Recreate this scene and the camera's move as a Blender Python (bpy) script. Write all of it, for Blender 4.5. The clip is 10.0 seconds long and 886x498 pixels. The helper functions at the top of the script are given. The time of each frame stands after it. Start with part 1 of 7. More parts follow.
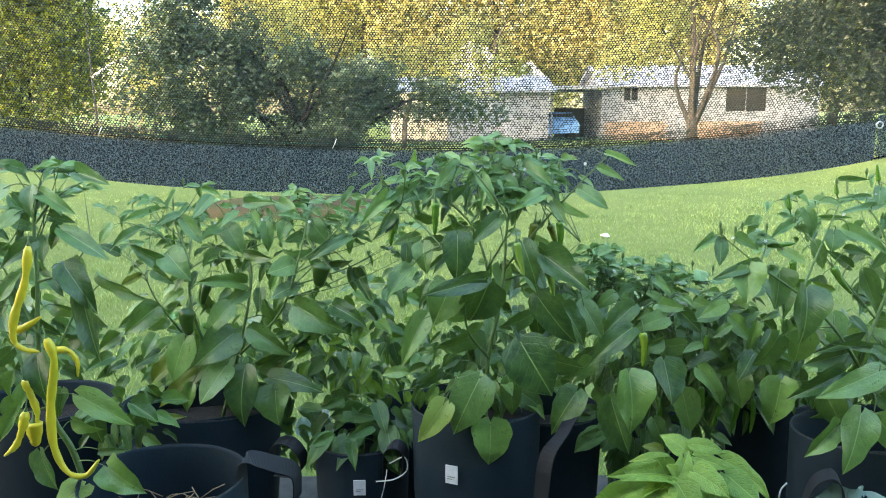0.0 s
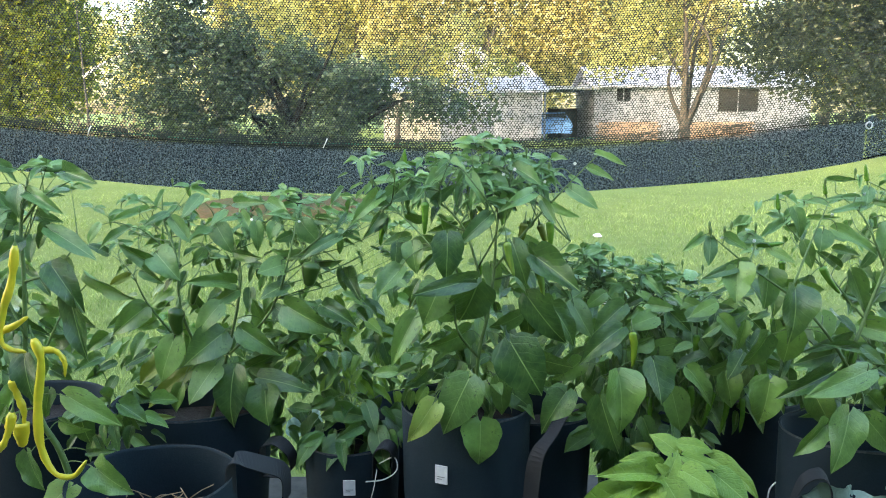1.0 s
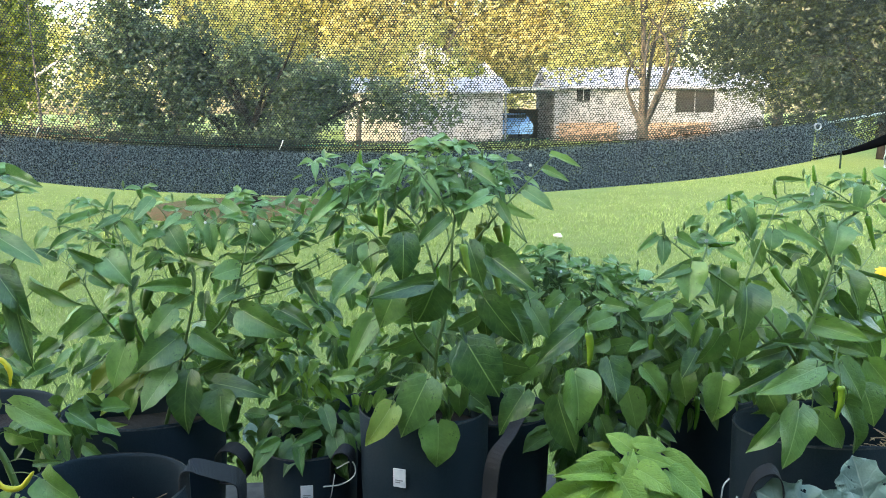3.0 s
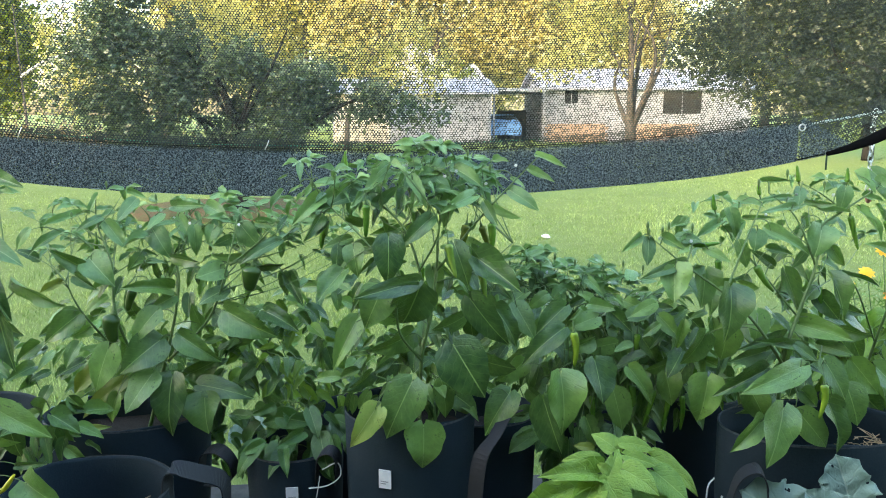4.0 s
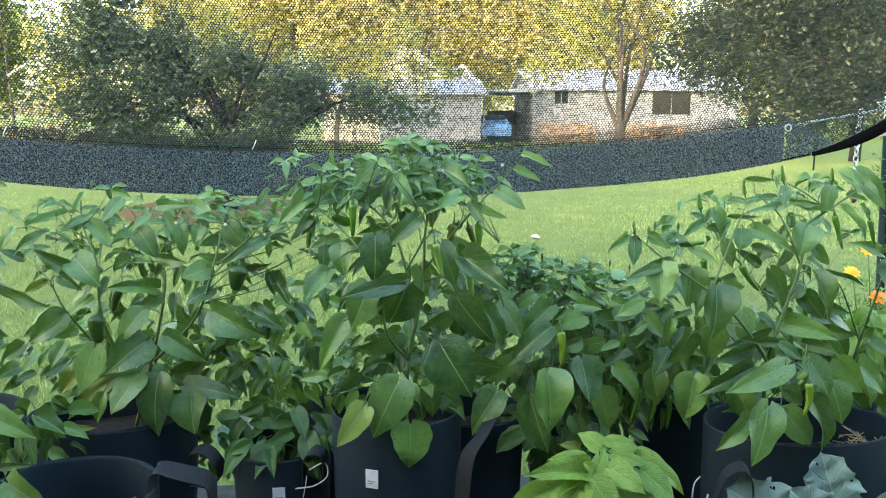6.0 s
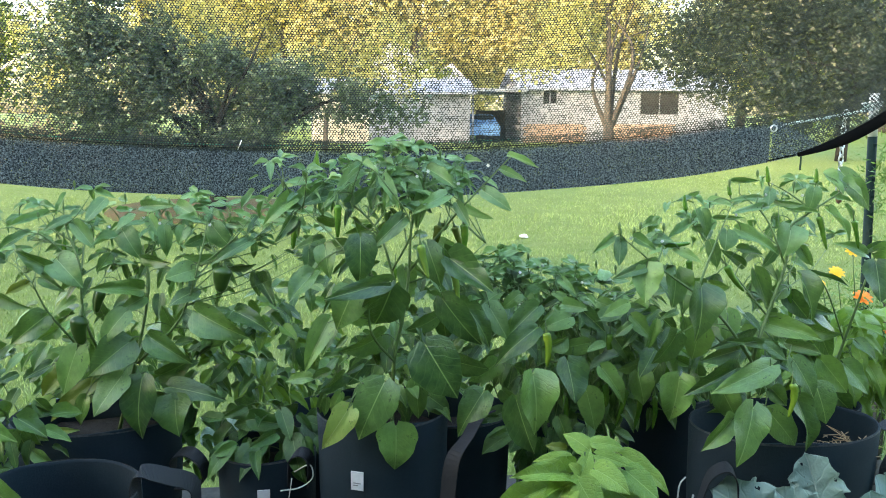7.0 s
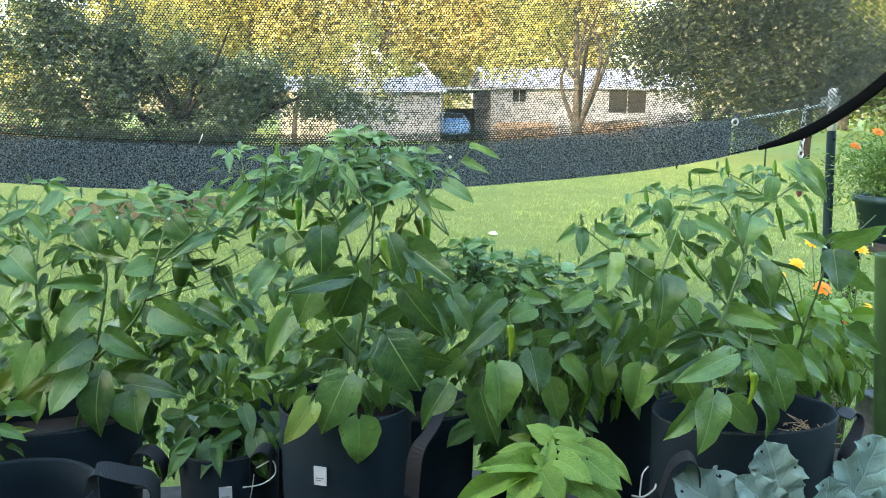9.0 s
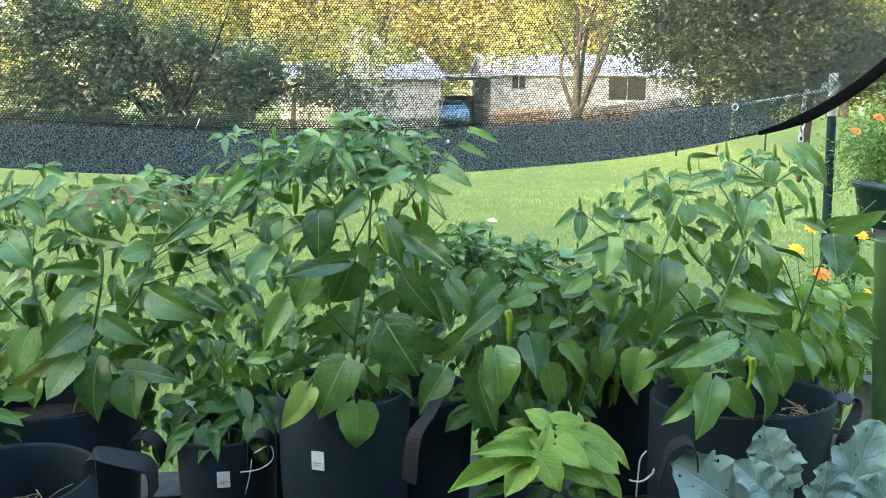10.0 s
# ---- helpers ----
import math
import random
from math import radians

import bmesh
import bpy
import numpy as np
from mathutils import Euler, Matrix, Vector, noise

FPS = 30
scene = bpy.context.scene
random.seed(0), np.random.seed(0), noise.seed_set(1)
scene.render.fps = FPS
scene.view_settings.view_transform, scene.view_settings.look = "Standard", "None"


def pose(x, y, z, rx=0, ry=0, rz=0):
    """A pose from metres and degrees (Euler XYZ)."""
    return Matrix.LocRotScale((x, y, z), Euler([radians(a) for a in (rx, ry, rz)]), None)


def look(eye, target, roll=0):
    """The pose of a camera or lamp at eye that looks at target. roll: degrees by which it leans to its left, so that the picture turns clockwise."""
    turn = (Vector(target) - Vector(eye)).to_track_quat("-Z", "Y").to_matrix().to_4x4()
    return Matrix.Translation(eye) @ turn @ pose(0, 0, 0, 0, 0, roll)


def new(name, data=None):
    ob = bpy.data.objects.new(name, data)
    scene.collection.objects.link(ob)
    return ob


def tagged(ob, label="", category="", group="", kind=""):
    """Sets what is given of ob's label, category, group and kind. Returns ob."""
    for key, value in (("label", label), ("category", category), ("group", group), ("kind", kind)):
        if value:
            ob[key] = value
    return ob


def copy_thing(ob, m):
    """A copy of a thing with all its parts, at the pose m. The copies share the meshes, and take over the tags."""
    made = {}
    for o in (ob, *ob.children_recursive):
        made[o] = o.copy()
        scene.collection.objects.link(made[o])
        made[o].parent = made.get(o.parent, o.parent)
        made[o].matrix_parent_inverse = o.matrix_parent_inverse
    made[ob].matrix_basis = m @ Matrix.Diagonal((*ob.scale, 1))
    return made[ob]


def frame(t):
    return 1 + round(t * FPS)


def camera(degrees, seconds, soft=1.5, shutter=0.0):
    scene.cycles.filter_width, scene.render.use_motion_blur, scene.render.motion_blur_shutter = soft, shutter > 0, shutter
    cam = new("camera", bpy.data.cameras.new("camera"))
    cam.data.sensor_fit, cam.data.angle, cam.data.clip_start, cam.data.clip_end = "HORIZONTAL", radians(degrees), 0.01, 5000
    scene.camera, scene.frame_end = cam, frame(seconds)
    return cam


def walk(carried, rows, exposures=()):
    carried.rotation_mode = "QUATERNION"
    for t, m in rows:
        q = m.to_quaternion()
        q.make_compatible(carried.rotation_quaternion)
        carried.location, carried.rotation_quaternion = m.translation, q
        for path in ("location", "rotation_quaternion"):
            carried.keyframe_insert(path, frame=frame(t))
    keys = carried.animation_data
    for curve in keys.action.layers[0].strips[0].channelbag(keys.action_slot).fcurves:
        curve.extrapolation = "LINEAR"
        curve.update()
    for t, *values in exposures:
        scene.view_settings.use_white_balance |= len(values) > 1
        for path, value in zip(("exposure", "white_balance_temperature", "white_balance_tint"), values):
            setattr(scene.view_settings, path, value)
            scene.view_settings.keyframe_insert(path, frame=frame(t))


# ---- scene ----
cam = camera(58.5, 10.0, soft=1.0)
PATH = [
    (0, (0.0, 0.0, 1.45), (0.0, 1.971, 1.109), -0.2),
    (0.5, (0.002, 0.001, 1.451), (0.008, 1.971, 1.109), -0.2),
    (1, (0.007, 0.002, 1.449), (0.024, 1.973, 1.108), -0.1),
    (1.5, (0.011, 0.003, 1.45), (0.054, 1.973, 1.109), -0.2),
    (2, (0.016, 0.005, 1.449), (0.087, 1.975, 1.11), -0.3),
    (2.5, (0.017, 0.006, 1.451), (0.11, 1.975, 1.111), -0.2),
    (4, (0.026, 0.01, 1.449), (0.166, 1.977, 1.112), -0.0),
    (4.5, (0.027, 0.009, 1.448), (0.176, 1.975, 1.112), 0.0),
    (5, (0.027, 0.008, 1.448), (0.183, 1.974, 1.112), 0.1),
    (6.5, (0.037, 0.011, 1.447), (0.211, 1.975, 1.111), 0.1),
    (7, (0.04, 0.014, 1.449), (0.232, 1.976, 1.112), 0.2),
    (7.5, (0.042, 0.016, 1.449), (0.259, 1.976, 1.114), 0.2),
    (8, (0.048, 0.017, 1.447), (0.287, 1.974, 1.11), 0.1),
    (8.5, (0.052, 0.019, 1.442), (0.309, 1.973, 1.103), 0.1),
    (9, (0.057, 0.018, 1.435), (0.322, 1.97, 1.095), 0.2),
    (9.5, (0.059, 0.021, 1.432), (0.325, 1.971, 1.077), 0.3),
    (10, (0.061, 0.024, 1.428), (0.327, 1.971, 1.057), 0.2),
]
walk(cam, [(t, look(eye, target, roll)) for t, eye, target, roll in PATH], [(0, 3.76), (8.5, 3.76), (9.5, 3.84), (10, 3.88)])

# ---- light ----
SUN_AZ, SUN_EL = radians(226), radians(9)
world = bpy.data.worlds.new("sky_world")
scene.world = world
world.use_nodes = True
wn = world.node_tree
bg = wn.nodes["Background"]
sky = wn.nodes.new("ShaderNodeTexSky")
sky.sky_type = "NISHITA"
sky.sun_disc = False
sky.sun_elevation, sky.sun_rotation = SUN_EL, SUN_AZ
sky.air_density, sky.dust_density, sky.ozone_density = 1.0, 2.5, 1.0
wn.links.new(sky.outputs[0], bg.inputs[0])
bg.inputs[1].default_value = 0.15
sun = new("sun", bpy.data.lights.new("sun", "SUN"))
sun.data.energy, sun.data.angle, sun.data.color = 0.45, radians(0.6), (1.0, 0.88, 0.64)
sun.matrix_world = look((40 * math.sin(SUN_AZ) * math.cos(SUN_EL), 40 * math.cos(SUN_AZ) * math.cos(SUN_EL), 40 * math.sin(SUN_EL)), (0, 0, 0))


# ---- materials ----
def material(name, build, shadow=True):
    m = bpy.data.materials.new(name)
    m.use_nodes = True
    m.node_tree.nodes.clear()
    n = m.node_tree
    out = n.nodes.new("ShaderNodeOutputMaterial")
    n.links.new(build(n), out.inputs[0])
    return m


def node(n, kind, **inputs):
    d = n.nodes.new(kind)
    for k, v in inputs.items():
        s = d.inputs[int(k[1:])] if k[0] == "i" and k[1:].isdigit() else d.inputs[k.replace("_", " ")]
        if hasattr(v, "is_linked"):
            n.links.new(v, s)
        else:
            s.default_value = v
    return d


def calc(n, op, a, b=0.0, c=0.0):
    d = n.nodes.new("ShaderNodeMath")
    d.operation = op
    for s, v in zip(d.inputs, (a, b, c)):
        if hasattr(v, "is_linked"):
            n.links.new(v, s)
        else:
            s.default_value = v
    return d.outputs[0]


def rgba(c):
    return (*c, 1.0)


def blend(n, fac, a, b):
    d = n.nodes.new("ShaderNodeMix")
    d.data_type = "RGBA"
    for s, v in ((d.inputs[0], fac), (d.inputs[6], a), (d.inputs[7], b)):
        if hasattr(v, "is_linked"):
            n.links.new(v, s)
        else:
            s.default_value = rgba(v) if isinstance(v, tuple) and len(v) == 3 else v
    return d.outputs[2]


def coords(n, which="Object"):
    return n.nodes.new("ShaderNodeTexCoord").outputs[which]


def noisy(n, scale, vector=None, detail=4.0, rough=0.6):
    d = node(n, "ShaderNodeTexNoise", Scale=scale, Detail=detail, Roughness=rough)
    n.links.new(vector if vector is not None else coords(n), d.inputs["Vector"])
    return d.outputs[0]


def spread(n, v, lo, hi):
    d = node(n, "ShaderNodeMapRange", i0=v, i1=lo, i2=hi)
    return d.outputs[0]


def bumped(n, height, strength, distance=0.01):
    return node(n, "ShaderNodeBump", Strength=strength, Distance=distance, Height=height).outputs[0]


def surface(n, color, rough=0.6, normal=None, metal=0.0, spec=0.5):
    p = node(n, "ShaderNodeBsdfPrincipled", Base_Color=rgba(color) if isinstance(color, tuple) else color, Roughness=rough, Metallic=metal)
    p.inputs["Specular IOR Level"].default_value = spec
    if normal is not None:
        n.links.new(normal, p.inputs["Normal"])
    return p.outputs[0]


def leafy(name, dark, light, rib, through_color, share=0.16, rough=0.42, veins=True, damage=0.0, island=False, spec=0.5, pucker=0.16, patch_scale=3.0, patch_share=0.35, scars=1.0, skew=1.0, eaten=0.0):
    """Leaf skin: colour by leaf, side veins along the blade, light shining through it."""
    def build(n):
        rnd = n.nodes.new("ShaderNodeNewGeometry").outputs["Random Per Island"] if island else n.nodes.new("ShaderNodeObjectInfo").outputs["Random"]
        at = coords(n)
        patch = spread(n, noisy(n, patch_scale, at, 3.0), 0.35, 0.65)
        col = blend(n, calc(n, "MULTIPLY_ADD", patch, patch_share, calc(n, "MULTIPLY", calc(n, "POWER", rnd, skew), 1.0 - patch_share)), dark, light)
        normal = None
        if veins:
            sep = node(n, "ShaderNodeSeparateXYZ", i0=at)
            ax = calc(n, "ABSOLUTE", sep.outputs[0])
            bend = calc(n, "MULTIPLY", noisy(n, 3.5, at, 1.0), 0.16)
            along = calc(n, "ADD", calc(n, "SUBTRACT", sep.outputs[1], calc(n, "MULTIPLY", ax, 0.7)), bend)
            side = calc(n, "FRACT", calc(n, "MULTIPLY", along, 6.0))
            line = spread(n, calc(n, "ABSOLUTE", calc(n, "SUBTRACT", side, 0.5)), 0.10, 0.0)
            mid = spread(n, ax, 0.017, 0.006)
            fine = noisy(n, 20.0, at, 2.0)
            scar = calc(n, "MULTIPLY", spread(n, noisy(n, 15.0, at, 3.0, 0.7), 0.58, 0.64), spread(n, noisy(n, 2.6, at, 1.0), 0.50, 0.62))
            col = blend(n, calc(n, "MULTIPLY", spread(n, noisy(n, 7.0, at, 3.0), 0.45, 0.75), 0.22), col, dark)
            col = blend(n, calc(n, "MULTIPLY", line, 0.10), col, rib)
            col = blend(n, calc(n, "MULTIPLY", mid, 0.7), col, rib)
            col = blend(n, calc(n, "MULTIPLY", scar, 0.75 * scars), col, (0.010, 0.026, 0.010))
            height = calc(n, "SUBTRACT", calc(n, "MULTIPLY", fine, 0.25), calc(n, "MAXIMUM", calc(n, "MULTIPLY", line, 0.28), calc(n, "ADD", mid, calc(n, "MULTIPLY", scar, 0.5))))
            normal = bumped(n, height, pucker, 0.03)
            if damage:
                spots = spread(n, noisy(n, 9.0, at, 2.0), 0.66, 0.72)
                col = blend(n, calc(n, "MULTIPLY", spots, damage), col, (0.33, 0.28, 0.10))
        base = surface(n, col, rough, normal, spec=spec)
        glow = node(n, "ShaderNodeBsdfTranslucent", Color=blend(n, 0.5, col, through_color)).outputs[0]
        skin = node(n, "ShaderNodeMixShader", Fac=share, i1=base, i2=glow).outputs[0]
        if eaten:
            hole = spread(n, noisy(n, 11.0, at, 1.0, 0.4), eaten, eaten + 0.004)
            skin = node(n, "ShaderNodeMixShader", Fac=hole, i1=skin, i2=n.nodes.new("ShaderNodeBsdfTransparent").outputs[0]).outputs[0]
        return skin
    return material(name, build)


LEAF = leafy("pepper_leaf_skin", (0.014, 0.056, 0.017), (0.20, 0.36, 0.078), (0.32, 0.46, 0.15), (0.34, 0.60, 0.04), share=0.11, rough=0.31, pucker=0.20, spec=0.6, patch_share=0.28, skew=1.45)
# Paler green of young top leaves, with the sky light on them added
LEAF_TOP_LIT = leafy("lit_top_leaf_skin", (0.040, 0.115, 0.034), (0.23, 0.41, 0.13), (0.34, 0.48, 0.2), (0.38, 0.62, 0.06), share=0.14, rough=0.33, pucker=0.22, spec=0.6, scars=0.6)
LEAF_PALE = leafy("pale_leaf_skin", (0.16, 0.28, 0.05), (0.30, 0.40, 0.08), (0.45, 0.5, 0.2), (0.5, 0.6, 0.08), damage=0.7, pucker=0.25)
LEAF_OLIVE = leafy("olive_leaf_skin", (0.10, 0.16, 0.02), (0.18, 0.22, 0.03), (0.3, 0.32, 0.1), (0.4, 0.45, 0.04))
# Yellow-green leaf copy with the light on the back row in its colour
LEAF_LIT = leafy("lit_leaf_skin", (0.09, 0.20, 0.02), (0.24, 0.38, 0.06), (0.35, 0.45, 0.15), (0.4, 0.6, 0.05), share=0.25)
LEAF_BASIL = leafy("young_leaf_skin", (0.12, 0.25, 0.03), (0.34, 0.50, 0.075), (0.42, 0.58, 0.16), (0.45, 0.72, 0.08), damage=0.2, pucker=0.45, scars=0.5)
LEAF_KALE = leafy("kale_leaf_skin", (0.20, 0.32, 0.27), (0.35, 0.47, 0.41), (0.5, 0.6, 0.52), (0.25, 0.4, 0.2), share=0.15, rough=0.6, pucker=0.4, scars=0.0, eaten=0.70)
LEAF_FINE = leafy("fine_leaf_skin", (0.08, 0.17, 0.03), (0.20, 0.33, 0.07), (0.2, 0.3, 0.1), (0.3, 0.55, 0.05), veins=False, island=True)
# Dark greens of the next two skins include the shade on those trees
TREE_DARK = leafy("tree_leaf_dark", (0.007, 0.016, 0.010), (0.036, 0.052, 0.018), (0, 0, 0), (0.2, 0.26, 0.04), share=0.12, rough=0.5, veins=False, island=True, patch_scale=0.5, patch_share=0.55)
TREE_LEFT = leafy("tree_leaf_green", (0.011, 0.034, 0.025), (0.085, 0.125, 0.062), (0, 0, 0), (0.30, 0.38, 0.08), share=0.18, rough=0.5, veins=False, island=True, patch_scale=0.9, patch_share=0.5)
TREE_GOLD = leafy("tree_leaf_gold", (0.12, 0.15, 0.055), (0.62, 0.57, 0.29), (0, 0, 0), (0.70, 0.64, 0.22), share=0.5, rough=0.5, veins=False, island=True, patch_scale=0.4, patch_share=0.55)
TREE_OLIVE = leafy("tree_leaf_olive", (0.07, 0.095, 0.035), (0.50, 0.49, 0.20), (0, 0, 0), (0.6, 0.6, 0.15), share=0.45, rough=0.5, veins=False, island=True, patch_scale=0.4, patch_share=0.55)
TREE_RUST = leafy("shrub_leaf_rust", (0.045, 0.05, 0.02), (0.26, 0.19, 0.12), (0, 0, 0), (0.4, 0.3, 0.1), share=0.2, rough=0.6, veins=False, island=True, patch_scale=0.6, patch_share=0.55)
TREE_MID = leafy("tree_leaf_mid", (0.035, 0.065, 0.012), (0.11, 0.15, 0.025), (0, 0, 0), (0.5, 0.55, 0.05), share=0.4, rough=0.5, veins=False, island=True)
GRASS_BLADE = leafy("grass_blade", (0.030, 0.080, 0.014), (0.46, 0.52, 0.21), (0, 0, 0), (0.4, 0.6, 0.06), share=0.35, rough=0.5, veins=False, island=True, spec=0.3)


def m_stem(n):
    v = noisy(n, 90.0)
    return surface(n, blend(n, v, (0.05, 0.11, 0.025), (0.13, 0.21, 0.055)), 0.5, bumped(n, v, 0.2, 0.002))


def m_lawn(n):
    at = coords(n)
    big = spread(n, noisy(n, 0.35, at, 5.0), 0.3, 0.7)
    mid = spread(n, noisy(n, 5.0, at, 8.0, 0.8), 0.32, 0.70)
    fine = noisy(n, 34.0, at, 5.0, 0.8)
    fine = spread(n, fine, 0.3, 0.7)
    col = blend(n, big, (0.155, 0.21, 0.040), (0.225, 0.285, 0.068))
    col = blend(n, calc(n, "MULTIPLY", mid, 0.6), col, (0.32, 0.35, 0.15))
    col = blend(n, calc(n, "MULTIPLY", fine, 0.5), col, (0.07, 0.17, 0.02))
    return surface(n, col, 0.85, bumped(n, fine, 0.9, 0.03), spec=0.2)


def m_mulch(n):
    at = coords(n)
    v = noisy(n, 24.0, at, 6.0, 0.75)
    lump = spread(n, noisy(n, 4.5, at, 6.0, 0.75), 0.42, 0.6)
    col = blend(n, v, (0.030, 0.020, 0.010), (0.20, 0.125, 0.055))
    col = blend(n, calc(n, "MULTIPLY", lump, 0.75), col, (0.05, 0.085, 0.02))
    return surface(n, col, 0.9, bumped(n, v, 1.0, 0.04), spec=0.2)


def m_felt(n):
    at = coords(n)
    v = noisy(n, 260.0, at, 3.0, 0.8)
    w = spread(n, noisy(n, 9.0, at, 5.0), 0.35, 0.75)
    col = blend(n, calc(n, "MULTIPLY", v, 0.7), (0.0075, 0.0165, 0.0225), (0.0225, 0.044, 0.060))
    col = blend(n, calc(n, "MULTIPLY", w, 0.3), col, (0.036, 0.044, 0.054))
    return surface(n, col, 0.75, bumped(n, v, 0.5, 0.002), spec=0.2)


def m_strap(n):
    v = noisy(n, 420.0)
    return surface(n, blend(n, v, (0.006, 0.008, 0.010), (0.018, 0.021, 0.027)), 0.75, bumped(n, v, 0.4, 0.002))


def m_soil(n):
    v = noisy(n, 80.0, None, 6.0, 0.75)
    return surface(n, blend(n, v, (0.008, 0.006, 0.005), (0.035, 0.026, 0.019)), 0.95, bumped(n, v, 1.0, 0.01))


def m_net(n):
    v = noisy(n, 300.0, None, 2.0)
    return surface(n, blend(n, v, (0.015, 0.022, 0.021), (0.052, 0.069, 0.065)), 0.7, bumped(n, v, 0.5, 0.002), spec=0.15)


def m_hem(n):
    # The pale grains are sky glints on the threads, painted into the colour
    v = spread(n, noisy(n, 240.0, None, 2.0, 0.8), 0.42, 0.68)
    return surface(n, blend(n, v, (0.011, 0.020, 0.027), (0.225, 0.300, 0.335)), 0.8, bumped(n, v, 0.6, 0.003), spec=0.1)


def plain(name, a, b, rough=0.5, scale=30.0, bump=0.2, metal=0.0, spec=0.5):
    def build(n):
        v = noisy(n, scale, None, 5.0, 0.65)
        return surface(n, blend(n, spread(n, v, 0.3, 0.7), a, b), rough, bumped(n, v, bump, 0.004), metal, spec)
    return material(name, build)


def m_brick(n):
    v = noisy(n, 14.0, None, 3.0)
    rnd = n.nodes.new("ShaderNodeObjectInfo").outputs["Random"]
    return surface(n, blend(n, calc(n, "MULTIPLY_ADD", v, 0.4, calc(n, "MULTIPLY", rnd, 0.6)), (0.22, 0.155, 0.11), (0.35, 0.26, 0.19)), 0.85)


STEM = material("green_stem", m_stem)
LAWN = material("lawn_grass", m_lawn)
MULCH = material("mulch_bed", m_mulch)
FELT = material("black_felt", m_felt)
STRAP = material("black_webbing", m_strap)
SOIL = material("potting_soil", m_soil)
NET = material("net_thread", m_net)
HEM_CLOTH = material("hem_cloth", m_hem)
BRICK = material("warm_brick", m_brick)
BINDING = plain("black_binding", (0.001, 0.0013, 0.0013), (0.003, 0.0036, 0.0036), 0.95, 200, spec=0.05)
# Pale line along the bag rims: an edge highlight put into the colour
RIM_HIGHLIGHT = plain("rim_highlight", (0.02, 0.026, 0.03), (0.085, 0.10, 0.11), 0.8, 120)
# Darker copy of the leaf green: shade low among the bags put into colour
LEAF_SHADED = leafy("shaded_leaf_skin", (0.022, 0.078, 0.016), (0.105, 0.22, 0.042), (0.2, 0.32, 0.1), (0.25, 0.45, 0.04), share=0.09, rough=0.34, pucker=0.3)
# Pale limb colour holds sunlight on one limb, a sky gap on the other
STREAK_BARK = plain("streak_bark", (0.25, 0.235, 0.21), (0.55, 0.52, 0.47), 0.8, 5, 0.4)
# Bark kept this dark so the trunks look shaded by their crowns
BARK_DARK = plain("dark_bark", (0.006, 0.006, 0.006), (0.02, 0.019, 0.018), 0.9, 9, 1.0, spec=0.2)
BARK = plain("bark", (0.030, 0.026, 0.022), (0.095, 0.083, 0.070), 0.9, 9, 1.0)
PAPER = plain("white_paper", (0.62, 0.64, 0.66), (0.78, 0.79, 0.8), 0.6, 60)
PRINT = plain("grey_print", (0.22, 0.22, 0.23), (0.3, 0.3, 0.31), 0.7, 60)
WIRE = plain("pale_twine", (0.5, 0.5, 0.46), (0.72, 0.72, 0.68), 0.6, 300)
STRAW = plain("dry_straw", (0.30, 0.2, 0.1), (0.58, 0.44, 0.26), 0.8, 60)
WHITE_WALL = plain("white_siding", (0.17, 0.185, 0.22), (0.26, 0.28, 0.315), 0.6, 1.4)
BRIGHT_WALL = plain("white_paint", (0.36, 0.36, 0.37), (0.52, 0.52, 0.53), 0.6, 1.2)
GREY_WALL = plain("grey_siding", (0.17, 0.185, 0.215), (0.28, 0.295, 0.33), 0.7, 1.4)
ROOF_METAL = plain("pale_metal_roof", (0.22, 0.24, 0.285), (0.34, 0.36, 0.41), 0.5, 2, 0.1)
# Left shed boards: the sun falling on them is put into this cream
SUNLIT_WALL = plain("sunlit_siding", (0.42, 0.37, 0.28), (0.58, 0.52, 0.41), 0.7, 1.4)
WOOD = plain("grey_timber", (0.022, 0.019, 0.016), (0.06, 0.053, 0.046), 0.85, 22, 0.5)
PALE_BOARD = plain("pale_board", (0.48, 0.50, 0.52), (0.62, 0.64, 0.66), 0.7, 30)
CONCRETE = plain("concrete", (0.15, 0.16, 0.17), (0.27, 0.28, 0.29), 0.9, 40, 0.8)
GREEN_STEEL = plain("green_post_paint", (0.003, 0.014, 0.012), (0.008, 0.026, 0.021), 0.6, 60, spec=0.2)
WHITE_STEEL = plain("white_post_paint", (0.68, 0.69, 0.7), (0.8, 0.8, 0.8), 0.45, 60)
ZINC = plain("zinc", (0.55, 0.57, 0.58), (0.7, 0.72, 0.73), 0.35, 80, 0.2, 0.9)
ROPE = plain("pale_green_rope", (0.35, 0.5, 0.45), (0.75, 0.8, 0.78), 0.7, 150)
CORD = plain("green_cord", (0.01, 0.16, 0.10), (0.03, 0.28, 0.18), 0.5, 150)
TEAL = plain("dark_teal_plastic", (0.014, 0.045, 0.055), (0.026, 0.07, 0.08), 0.45, 20, 0.05)
PIPE = plain("green_pipe", (0.045, 0.095, 0.03), (0.08, 0.15, 0.045), 0.5, 14, 0.1)
ORANGE = plain("orange_petal", (0.85, 0.20, 0.01), (0.95, 0.34, 0.02), 0.6, 60)
GOLD = plain("yellow_petal", (0.9, 0.5, 0.02), (0.95, 0.62, 0.04), 0.6, 60)
WHITE_PETAL = plain("white_petal", (0.72, 0.74, 0.68), (0.82, 0.84, 0.78), 0.5, 60)
CAR_BLUE = plain("blue_car_paint", (0.12, 0.25, 0.5), (0.16, 0.3, 0.56), 0.25, 3, 0.0)
